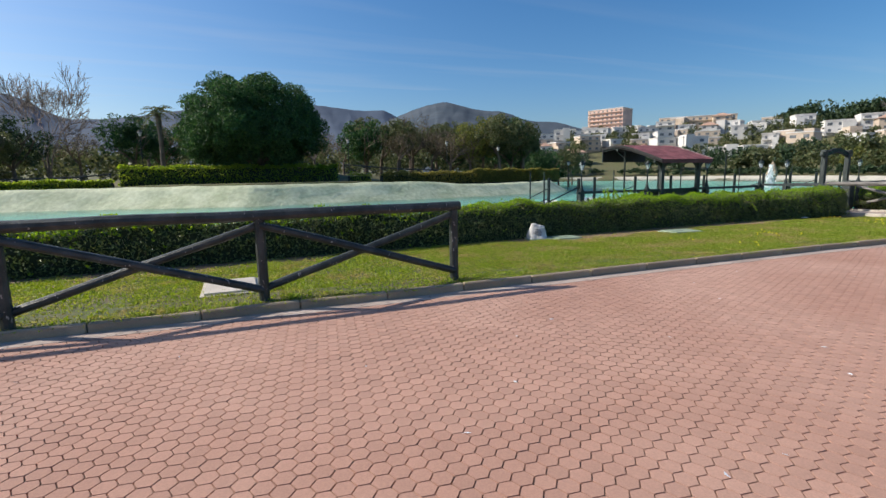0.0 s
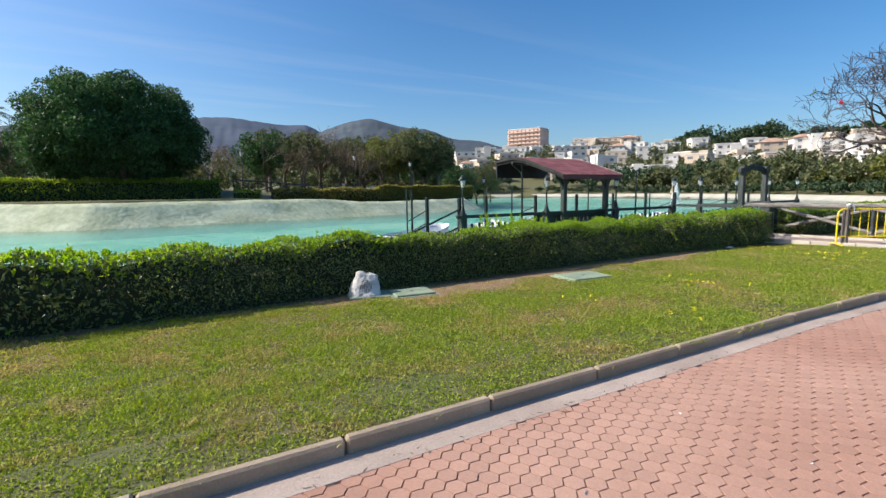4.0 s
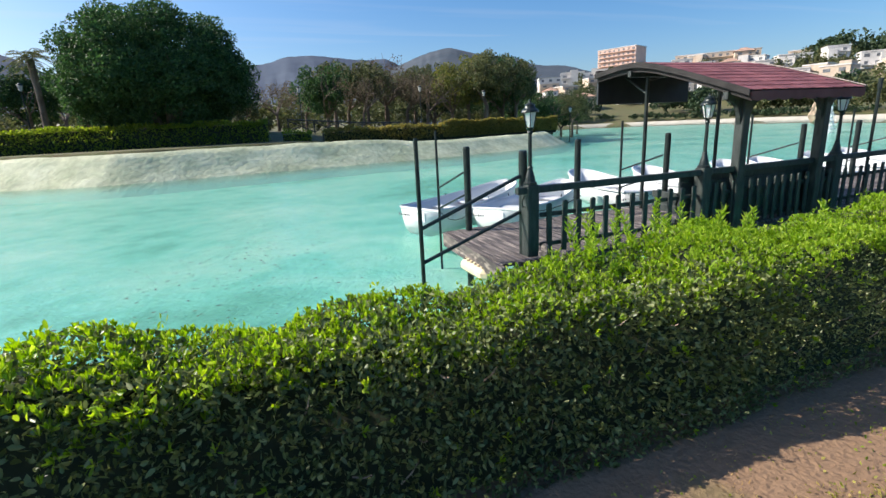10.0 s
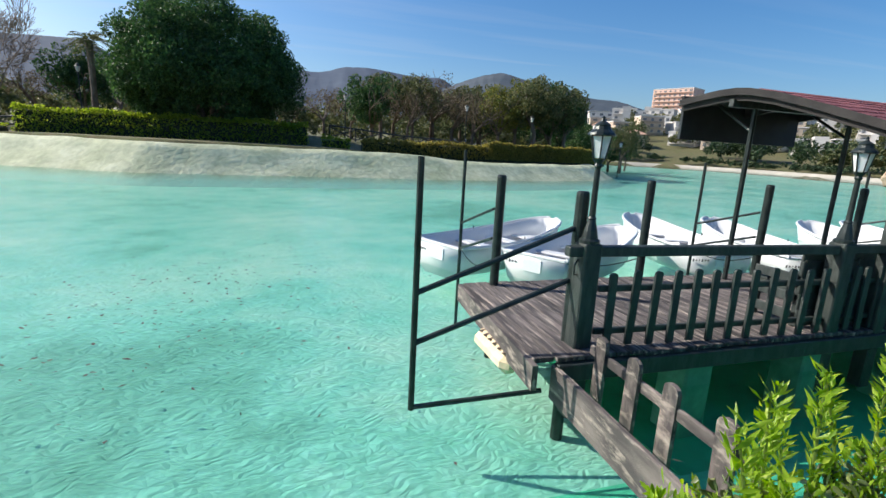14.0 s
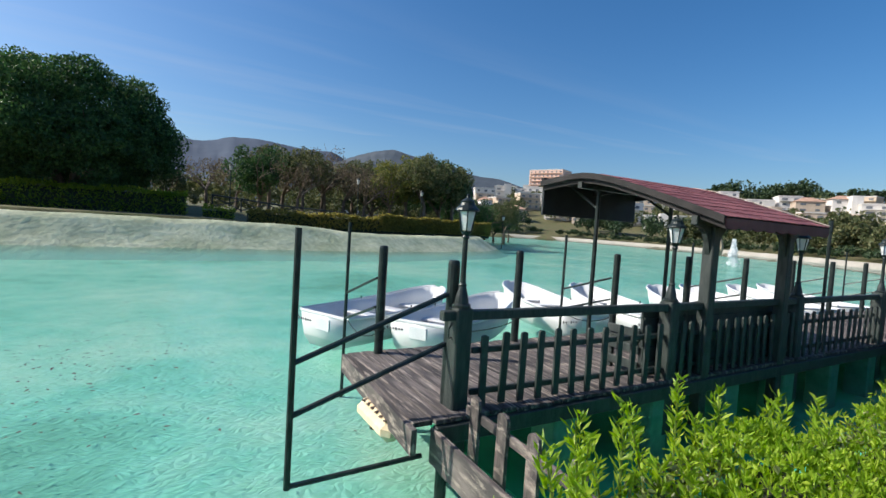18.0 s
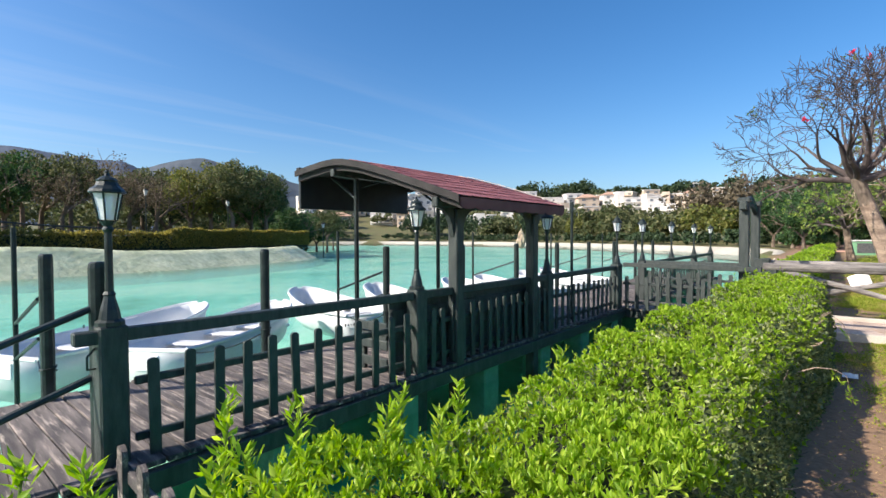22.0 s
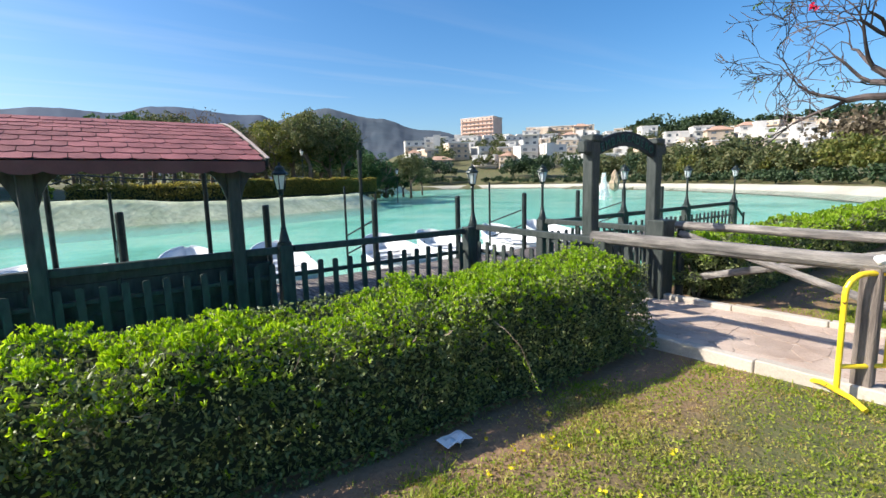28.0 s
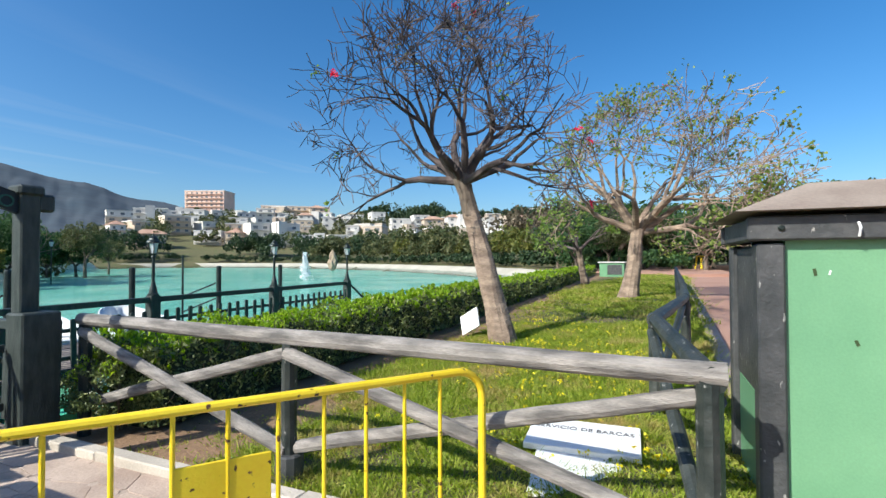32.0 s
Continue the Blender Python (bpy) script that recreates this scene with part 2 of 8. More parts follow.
def worn_plank():
    """Grey weathered boards with the old pale paint left in long flaked streaks."""
    m = paint("plank", (0.055, 0.047, 0.046), (0.185, 0.155, 0.140), 2.2, 0.8, bump=0.7, fine=70, stretch=(6, 0.8, 3), rnd=0.32, edges=(0.40, 0.66))
    n, l = m.node_tree.nodes, m.node_tree.links
    b = n["Principled BSDF"]
    base = b.inputs["Base Color"].links[0].from_socket
    geo, mp, k, mr, mx = n.new("ShaderNodeNewGeometry"), n.new("ShaderNodeMapping"), n.new("ShaderNodeTexNoise"), n.new("ShaderNodeMapRange"), n.new("ShaderNodeMix")
    mp.inputs["Scale"].default_value = (14, 1.1, 6)
    k.inputs["Scale"].default_value, k.inputs["Detail"].default_value, k.inputs["Roughness"].default_value = 1.6, 7, 0.7
    l.new(geo.outputs["Position"], mp.inputs[0])
    l.new(mp.outputs[0], k.inputs["Vector"])
    mr.inputs[1].default_value, mr.inputs[2].default_value = 0.53, 0.66
    l.new(k.outputs[0], mr.inputs[0])
    mx.data_type = "RGBA"
    mx.inputs[7].default_value = (0.44, 0.37, 0.31, 1)
    l.new(mr.outputs[0], mx.inputs[0])
    l.new(base, mx.inputs[6])
    l.new(mx.outputs[2], b.inputs["Base Color"])
    return m


def rusty_yellow():
    """Yellow paint, scuffed, with rust coming through in small spots."""
    m = paint("yellow", (0.78, 0.54, 0.015), (0.86, 0.64, 0.03), 4, 0.4, bump=0.1, fine=70, speck=0.15)
    n, l = m.node_tree.nodes, m.node_tree.links
    b = n["Principled BSDF"]
    base = b.inputs["Base Color"].links[0].from_socket
    co, k, mr, mx = n.new("ShaderNodeTexCoord"), n.new("ShaderNodeTexNoise"), n.new("ShaderNodeMapRange"), n.new("ShaderNodeMix")
    k.inputs["Scale"].default_value, k.inputs["Detail"].default_value = 22, 3
    l.new(co.outputs["Object"], k.inputs["Vector"])
    mr.inputs[1].default_value, mr.inputs[2].default_value = 0.645, 0.69
    l.new(k.outputs[0], mr.inputs[0])
    mx.data_type = "RGBA"
    mx.inputs[7].default_value = (0.10, 0.045, 0.02, 1)
    l.new(mr.outputs[0], mx.inputs[0])
    l.new(base, mx.inputs[6])
    l.new(mx.outputs[2], b.inputs["Base Color"])
    return m


def bed_material():
    """Painted lake bed: pale turquoise with darker green growth in broad stains and fine flecks."""
    m, n, l, b = material("pool_bed")
    co = n.new("ShaderNodeTexCoord")
    a, c, d = n.new("ShaderNodeTexNoise"), n.new("ShaderNodeTexNoise"), n.new("ShaderNodeTexNoise")
    for k, s, det in ((a, 0.16, 3), (c, 1.3, 6), (d, 9.0, 3)):
        k.inputs["Scale"].default_value, k.inputs["Detail"].default_value = s, det
        l.new(co.outputs["Object"], k.inputs["Vector"])
    mx = n.new("ShaderNodeMath")
    mx.operation, mx.inputs[1].default_value = "MULTIPLY_ADD", 0.45
    l.new(c.outputs[0], mx.inputs[0])
    l.new(a.outputs[0], mx.inputs[2])
    ramp = n.new("ShaderNodeValToRGB")
    e = ramp.color_ramp.elements
    e[0].position, e[0].color = 0.50, (0.16, 0.45, 0.34, 1)
    e[1].position, e[1].color = 0.92, (0.47, 0.72, 0.59, 1)
    k = e.new(0.66)
    k.color = (0.25, 0.63, 0.51, 1)
    l.new(mx.outputs[0], ramp.inputs[0])
    ov = n.new("ShaderNodeMix")
    ov.data_type, ov.blend_type = "RGBA", "OVERLAY"
    ov.inputs[0].default_value = 0.3
    l.new(ramp.outputs[0], ov.inputs[6])
    l.new(d.outputs[0], ov.inputs[7])
    l.new(ov.outputs[2], b.inputs["Base Color"])
    b.inputs["Roughness"].default_value = 0.8
    # cell-edge relief shaped like the caustic light that ripples throw on the bed
    rp, mp, bp = n.new("ShaderNodeTexVoronoi"), n.new("ShaderNodeMapping"), n.new("ShaderNodeBump")
    wb, mv = n.new("ShaderNodeTexNoise"), n.new("ShaderNodeVectorMath")
    wb.inputs["Scale"].default_value = 2.2
    mv.operation = "MULTIPLY_ADD"
    mv.inputs[1].default_value = (0.5, 0.5, 0.5)
    rp.feature = "DISTANCE_TO_EDGE"
    rp.inputs["Scale"].default_value = 7.5
    mp.inputs["Rotation"].default_value, mp.inputs["Scale"].default_value = (0, 0, radians(28)), (0.7, 1.7, 1)
    l.new(co.outputs["Object"], wb.inputs["Vector"])
    l.new(wb.outputs["Color"], mv.inputs[0])
    l.new(co.outputs["Object"], mv.inputs[2])
    l.new(mv.outputs[0], mp.inputs[0])
    l.new(mp.outputs[0], rp.inputs["Vector"])
    bp.inputs["Strength"].default_value, bp.inputs["Distance"].default_value = 0.42, 0.06
    l.new(rp.outputs["Distance"], bp.inputs["Height"])
    l.new(bp.outputs[0], b.inputs["Normal"])
    return m


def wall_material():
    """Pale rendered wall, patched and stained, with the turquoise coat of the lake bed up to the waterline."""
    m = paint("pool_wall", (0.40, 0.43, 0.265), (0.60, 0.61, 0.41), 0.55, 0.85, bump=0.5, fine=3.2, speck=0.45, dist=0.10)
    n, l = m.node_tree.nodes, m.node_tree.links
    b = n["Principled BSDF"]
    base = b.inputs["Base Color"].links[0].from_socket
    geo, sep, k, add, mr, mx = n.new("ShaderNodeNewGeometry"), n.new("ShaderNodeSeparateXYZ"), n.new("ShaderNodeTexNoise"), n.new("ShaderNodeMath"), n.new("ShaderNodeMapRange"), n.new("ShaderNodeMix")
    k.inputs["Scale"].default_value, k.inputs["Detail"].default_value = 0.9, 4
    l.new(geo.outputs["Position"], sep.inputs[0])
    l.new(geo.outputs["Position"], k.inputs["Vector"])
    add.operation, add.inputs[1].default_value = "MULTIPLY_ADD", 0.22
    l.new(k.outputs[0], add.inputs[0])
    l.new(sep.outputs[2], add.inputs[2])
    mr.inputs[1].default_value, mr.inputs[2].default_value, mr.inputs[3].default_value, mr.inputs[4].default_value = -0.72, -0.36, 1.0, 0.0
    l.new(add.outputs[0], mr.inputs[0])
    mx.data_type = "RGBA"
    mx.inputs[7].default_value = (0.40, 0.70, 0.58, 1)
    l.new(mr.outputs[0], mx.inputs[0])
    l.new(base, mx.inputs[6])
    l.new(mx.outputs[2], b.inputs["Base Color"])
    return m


M = {
    "ground": ground_material(),
    "paver": paint("paver", (0.385, 0.208, 0.148), (0.455, 0.268, 0.198), 0.5, 0.88, bump=0.3, fine=90, rnd=0.08, dist=0.003),
    "joint": paint("joint", (0.35, 0.225, 0.17), (0.41, 0.27, 0.205), 3, 0.95, bump=0.5, fine=90),
    "kerb": paint("kerb", (0.29, 0.215, 0.145), (0.44, 0.345, 0.245), 2.0, 0.9, bump=0.5, fine=80, rnd=0.08),
    "concrete": paint("concrete", (0.42, 0.37, 0.31), (0.55, 0.49, 0.42), 1.2, 0.9, bump=0.4, fine=60, rnd=0.05),
    "mortar": paint("mortar", (0.37, 0.29, 0.235), (0.47, 0.375, 0.31), 3, 0.95, bump=0.5, fine=60),
    "flag": paint("flag", (0.36, 0.265, 0.21), (0.53, 0.415, 0.34), 1.8, 0.85, bump=0.5, fine=50, rnd=0.09),
    "pool_bed": bed_material(),
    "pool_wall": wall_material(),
    "bank_wall": paint("bank_wall", (0.05, 0.43, 0.265), (0.09, 0.55, 0.36), 0.8, 0.7, bump=0.4, fine=9),
    "pale_rim": paint("pale_rim", (0.38, 0.35, 0.29), (0.47, 0.435, 0.365), 0.3, 0.9, bump=0.2, fine=4),
    "green_wood": paint("green_wood", (0.016, 0.026, 0.024), (0.045, 0.055, 0.050), 5, 0.55, bump=0.5, fine=40, stretch=(4, 4, 1), rnd=0.15),
    "dark_log": chipped("dark_log", (0.013, 0.020, 0.018), (0.05, 0.055, 0.050), 0.5),
    "grey_log": paint("grey_log", (0.105, 0.096, 0.090), (0.30, 0.272, 0.248), 4, 0.88, bump=0.9, fine=40, stretch=(4, 0.7, 4), rnd=0.12, speck=0.4),
    "old_post": paint("old_post", (0.085, 0.068, 0.06), (0.25, 0.205, 0.175), 3, 0.9, bump=0.9, fine=30, stretch=(5, 5, 0.6), speck=0.45),
    "plank": worn_plank(),
    "metal_dark": paint("metal_dark", (0.012, 0.020, 0.018), (0.035, 0.045, 0.042), 8, 0.4, 0.3, bump=0.15, fine=90),
    "glass": glass_material(),
    # green of the shaded water by the stage, put into the bed's colour
    "shade_green": paint("shade_green", (0.012, 0.30, 0.135), (0.03, 0.44, 0.22), 0.9, 0.8, bump=0.3, fine=8),
    "boat_white": paint("boat_white", (0.60, 0.61, 0.62), (0.70, 0.71, 0.71), 1.5, 0.35, bump=0.05, fine=30, speck=0.08),
    "boat_grey": paint("boat_grey", (0.26, 0.24, 0.23), (0.42, 0.39, 0.37), 2.5, 0.7, bump=0.2, fine=40),
    "shingle": paint("shingle", (0.185, 0.055, 0.062), (0.29, 0.10, 0.105), 3, 0.9, bump=0.5, fine=160, rnd=0.18),
    "roof_trim": paint("roof_trim", (0.12, 0.045, 0.045), (0.17, 0.07, 0.068), 3, 0.8, bump=0.2, fine=60),
    "drip_edge": paint("drip_edge", (0.40, 0.31, 0.27), (0.52, 0.43, 0.37), 4, 0.6, bump=0.1, fine=60),
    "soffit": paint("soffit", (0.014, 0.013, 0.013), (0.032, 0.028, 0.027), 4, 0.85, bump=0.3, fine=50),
    "sign_back": paint("sign_back", (0.008, 0.014, 0.018), (0.016, 0.024, 0.028), 4, 0.6, bump=0.1, fine=60),
    "sign_letters": paint("sign_letters", (0.012, 0.075, 0.055), (0.022, 0.11, 0.08), 12, 0.6, bump=0.1),
    "yellow": rusty_yellow(),
    "rock": paint("rock", (0.45, 0.425, 0.395), (0.68, 0.65, 0.61), 4, 0.9, bump=0.7, fine=22, dist=0.02),
    "grille": paint("grille", (0.10, 0.095, 0.09), (0.17, 0.16, 0.15), 9, 0.8),
    "cover_green": paint("cover_green", (0.205, 0.265, 0.18), (0.285, 0.335, 0.235), 3, 0.8, bump=0.3, fine=50),
    "float_foam": paint("float_foam", (0.72, 0.56, 0.33), (0.82, 0.68, 0.46), 5, 0.8, bump=0.4, fine=30),
    "block": paint("block", (0.08, 0.25, 0.17), (0.13, 0.34, 0.24), 3, 0.85, bump=0.4, fine=20),
    "kiosk_green": paint("kiosk_green", (0.125, 0.285, 0.155), (0.155, 0.33, 0.18), 1.5, 0.55, bump=0.08, fine=80, speck=0.12),
    "kiosk_dark": chipped("kiosk_dark", (0.035, 0.038, 0.040), (0.07, 0.07, 0.072), 0.55),
    "kiosk_roof": paint("kiosk_roof", (0.22, 0.17, 0.14), (0.34, 0.28, 0.23), 2, 0.85, bump=0.3, fine=60),
    "white_board": paint("white_board", (0.72, 0.73, 0.74), (0.80, 0.80, 0.80), 3, 0.6, bump=0.1, fine=40),
    "ink": paint("ink", (0.10, 0.10, 0.11), (0.16, 0.16, 0.17), 20, 0.7),
    "cloth_white": paint("cloth_white", (0.74, 0.74, 0.75), (0.82, 0.82, 0.82), 10, 0.8),
    "bark": paint("bark", (0.10, 0.075, 0.055), (0.22, 0.17, 0.13), 3, 0.95, bump=1.0, fine=18, stretch=(1, 1, 0.4), dist=0.03),
    "pale_bark": paint("pale_bark", (0.17, 0.12, 0.09), (0.36, 0.27, 0.20), 2.4, 0.9, bump=0.9, fine=16, stretch=(1, 1, 2.2), dist=0.03, speck=0.4),
    "twig": paint("twig", (0.05, 0.038, 0.037), (0.12, 0.092, 0.086), 3, 0.9, bump=0.2),
    "hedge_leaf": leafy("hedge_leaf", (0.064, 0.090, 0.029), (0.136, 0.170, 0.054), (0.285, 0.31, 0.12), 0.20, 0.38),
    # twig mass of the hedges, their inner shade put into its colour
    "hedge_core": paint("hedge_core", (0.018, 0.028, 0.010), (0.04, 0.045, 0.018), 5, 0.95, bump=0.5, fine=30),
    "fresh_leaf": leafy("fresh_leaf", (0.150, 0.265, 0.017), (0.275, 0.415, 0.032), (0.47, 0.575, 0.08), 0.48, 0.40),
    "grass": grass_material(),
    "dry_grass": leafy("dry_grass", (0.24, 0.145, 0.05), (0.40, 0.26, 0.09), (0.58, 0.42, 0.19), 0.3, 0.7),
    "petal": leafy("petal", (0.75, 0.62, 0.02), (0.82, 0.70, 0.03), (0.86, 0.76, 0.08), 0.3, 0.6),
    "ficus": leafy("ficus", (0.022, 0.058, 0.022), (0.042, 0.096, 0.030), (0.085, 0.155, 0.045), 0.28, 0.60),
    "olive": leafy("olive", (0.055, 0.075, 0.028), (0.10, 0.115, 0.045), (0.17, 0.165, 0.07), 0.3, 0.55),
    "yellowish": leafy("yellowish", (0.080, 0.105, 0.024), (0.14, 0.155, 0.036), (0.24, 0.22, 0.06), 0.35, 0.55),
    "brownish": leafy("brownish", (0.075, 0.060, 0.035), (0.12, 0.095, 0.060), (0.17, 0.14, 0.09), 0.3, 0.7),
    "pine": leafy("pine", (0.018, 0.040, 0.018), (0.035, 0.065, 0.026), (0.06, 0.09, 0.035), 0.2, 0.6),
    "coral_leaf": leafy("coral_leaf", (0.10, 0.17, 0.035), (0.19, 0.27, 0.06), (0.32, 0.37, 0.10), 0.5, 0.5),
    "coral_flower": leafy("coral_flower", (0.60, 0.015, 0.05), (0.72, 0.03, 0.08), (0.78, 0.10, 0.16), 0.3, 0.5),
    "island_hedge": leafy("island_hedge", (0.125, 0.195, 0.022), (0.22, 0.29, 0.036), (0.35, 0.39, 0.07), 0.58, 0.5),
    "dry_hedge": leafy("dry_hedge", (0.14, 0.135, 0.035), (0.24, 0.21, 0.055), (0.36, 0.29, 0.09), 0.52, 0.6),
    # both mountain colours carry the distance haze as a blue-grey tint
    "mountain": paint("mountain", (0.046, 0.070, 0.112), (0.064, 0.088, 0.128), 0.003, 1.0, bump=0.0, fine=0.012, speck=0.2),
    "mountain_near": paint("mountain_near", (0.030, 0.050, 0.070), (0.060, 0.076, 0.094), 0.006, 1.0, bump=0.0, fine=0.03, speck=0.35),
    "wall_white": paint("wall_white", (0.60, 0.57, 0.54), (0.72, 0.69, 0.65), 0.2, 0.9, fine=2, rnd=0.10),
    "wall_cream": paint("wall_cream", (0.50, 0.40, 0.31), (0.60, 0.49, 0.38), 0.2, 0.9, fine=2, rnd=0.10),
    "wall_brick": paint("wall_brick", (0.60, 0.42, 0.34), (0.68, 0.49, 0.40), 0.3, 0.9, fine=3, rnd=0.06),
    "pane": paint("pane", (0.12, 0.13, 0.145), (0.20, 0.21, 0.22), 0.6, 0.25, bump=0),
    "playground": paint("playground", (0.75, 0.55, 0.02), (0.8, 0.62, 0.04), 3, 0.5),
    "roof_tile": paint("roof_tile", (0.40, 0.24, 0.17), (0.50, 0.32, 0.23), 0.5, 0.9, fine=4),
    "stone_white": paint("stone_white", (0.55, 0.53, 0.49), (0.68, 0.66, 0.62), 1.5, 0.85, bump=0.3, fine=20),
    "statue_stone": paint("statue_stone", (0.30, 0.22, 0.15), (0.42, 0.32, 0.23), 1.5, 0.85, bump=0.4, fine=8),
    "gutter": paint("gutter", (0.34, 0.265, 0.22), (0.46, 0.37, 0.315), 1.5, 0.9, bump=0.5, fine=60),
    "foam": paint("foam", (0.82, 0.84, 0.86), (0.9, 0.9, 0.92), 3, 0.5, bump=0.2),
}

def by_island(name, source, amount):
    """The same surface with its value varied from piece to piece of a joined mesh."""
    m = M[source].copy()
    m.name = name
    n, l = m.node_tree.nodes, m.node_tree.links
    geo = n.new("ShaderNodeNewGeometry")
    mr = next(k for k in n if k.bl_idname == "ShaderNodeMapRange" and k.inputs[0].links and k.inputs[0].links[0].from_node.bl_idname == "ShaderNodeObjectInfo")
    l.new(geo.outputs["Random Per Island"], mr.inputs[0])
    mr.inputs[3].default_value, mr.inputs[4].default_value = 1 - amount, 1 + amount
    return m


M["paver_far"] = by_island("paver_far", "paver", 0.07)


# ---- mesh helpers ----
def box(bm, c, s, m=None, bevel=0.0):
    """A box with centre c and size s; m turns it; bevel rounds its edges."""
    r = bmesh.ops.create_cube(bm, size=1.0)["verts"]
    t = Matrix.Translation(c) @ (m or Matrix()) @ Matrix.Diagonal((*s, 1))
    bmesh.ops.transform(bm, matrix=t, verts=r)
    if bevel:
        edges = list({e for v in r for e in v.link_edges})
        bmesh.ops.bevel(bm, geom=edges, offset=bevel, segments=1, affect="EDGES")
    return bm


def tube(bm, pts, radii, n=8, wob=0.0):
    """A closed tube through pts with a radius at each; wob roughens it."""
    pts = [Vector(p) for p in pts]
    if not hasattr(radii, "__len__"):
        radii = [radii] * len(pts)
    rings = []
    d0 = (pts[1] - pts[0]).normalized()
    side = d0.orthogonal().normalized()
    for i, p in enumerate(pts):
        d = (pts[min(i + 1, len(pts) - 1)] - pts[max(i - 1, 0)]).normalized()
        side = (side - d * side.dot(d)).normalized()
        up = d.cross(side)
        ring = []
        for k in range(n):
            a = 2 * math.pi * k / n
            r = radii[i] * (1 + (wob * noise.noise(p * 3.1 + Vector((k * 1.7, 0, 0))) if wob else 0))
            ring.append(bm.verts.new(p + (side * math.cos(a) + up * math.sin(a)) * r))
        rings.append(ring)
    for a, b in zip(rings, rings[1:]):
        for k in range(n):
            bm.faces.new((a[k], a[(k + 1) % n], b[(k + 1) % n], b[k]))
    bm.faces.new(list(reversed(rings[0])))
    bm.faces.new(rings[-1])
    return bm


def log(bm, a, b, r, n=10, seg=6, wob=0.10, taper=0.04):
    a, b = Vector(a), Vector(b)
    pts = [a.lerp(b, i / seg) for i in range(seg + 1)]
    w = (b - a).length * 0.004
    pts = [p + Vector((noise.noise(p * 1.3), noise.noise(p * 1.3 + Vector((5, 0, 0))), noise.noise(p * 1.3 + Vector((0, 9, 0))))) * w for p in pts]
    return tube(bm, pts, [r * (1 + taper * (0.5 - i / seg)) for i in range(seg + 1)], n, wob)


def lathe(bm, profile, n=12, at=(0, 0, 0)):
    """Turn (radius, height) pairs round the vertical axis."""
    rings = []
    for r, z in profile:
        rings.append([bm.verts.new((at[0] + r * math.cos(2 * math.pi * k / n), at[1] + r * math.sin(2 * math.pi * k / n), at[2] + z)) for k in range(n)])
    for a, b in zip(rings, rings[1:]):
        for k in range(n):
            bm.faces.new((a[k], a[(k + 1) % n], b[(k + 1) % n], b[k]))
    bm.faces.new(list(reversed(rings[0])))
    bm.faces.new(rings[-1])
    return bm


def prism(bm, outline, z0, z1):
    """Extrude a flat outline [(x, y)] from z0 to z1."""
    lo = [bm.verts.new((x, y, z0)) for x, y in outline]
    hi = [bm.verts.new((x, y, z1)) for x, y in outline]
    k = len(outline)
    bm.faces.new(list(reversed(lo)))
    bm.faces.new(hi)
    for i in range(k):
        bm.faces.new((lo[i], lo[(i + 1) % k], hi[(i + 1) % k], hi[i]))
    return bm


def finish(name, bm, mat, smooth=False):
    me = bpy.data.meshes.new(name)
    bmesh.ops.recalc_face_normals(bm, faces=bm.faces)
    bm.to_mesh(me)
    bm.free()
    me.materials.append(M[mat])
    if smooth:
        for p in me.polygons:
            p.use_smooth = True
    return me


def thing(name, at=(0, 0, 0), label="", category="", group="", turn=0, kind=""):
    ob = new(name)
    ob.matrix_basis = pose(*at, 0, 0, turn)
    ob.empty_display_size = 0.1
    return tagged(ob, label, category, group, kind)


def part(name, bm, mat, parent=None, label="", smooth=False):
    ob = new(name, finish(name, bm, mat, smooth))
    if parent is not None:
        ob.parent = parent
    return tagged(ob, label)


def solo(name, bm, mat, label, category, kind="", group="", smooth=False):
    return tagged(new(name, finish(name, bm, mat, smooth)), label, category, group, kind)


def raw(name, verts, faces, mat, parent=None, flat=False):
    """A mesh object straight from numpy arrays of vertices and equal-sided faces."""
    me = bpy.data.meshes.new(name)
    k = faces.shape[1]
    me.vertices.add(len(verts))
    me.vertices.foreach_set("co", np.asarray(verts, np.float32).ravel())
    me.loops.add(faces.size)
    me.loops.foreach_set("vertex_index", np.asarray(faces, np.int32).ravel())
    me.polygons.add(len(faces))
    me.polygons.foreach_set("loop_start", np.arange(0, faces.size, k, dtype=np.int32))
    me.polygons.foreach_set("loop_total", np.full(len(faces), k, np.int32))
    if flat:
        me.polygons.foreach_set("use_smooth", np.zeros(len(faces), bool))
    me.update(calc_edges=True)
    me.materials.append(M[mat])
    ob = new(name, me)
    if parent is not None:
        ob.parent = parent
    return ob


rng = np.random.default_rng(7)


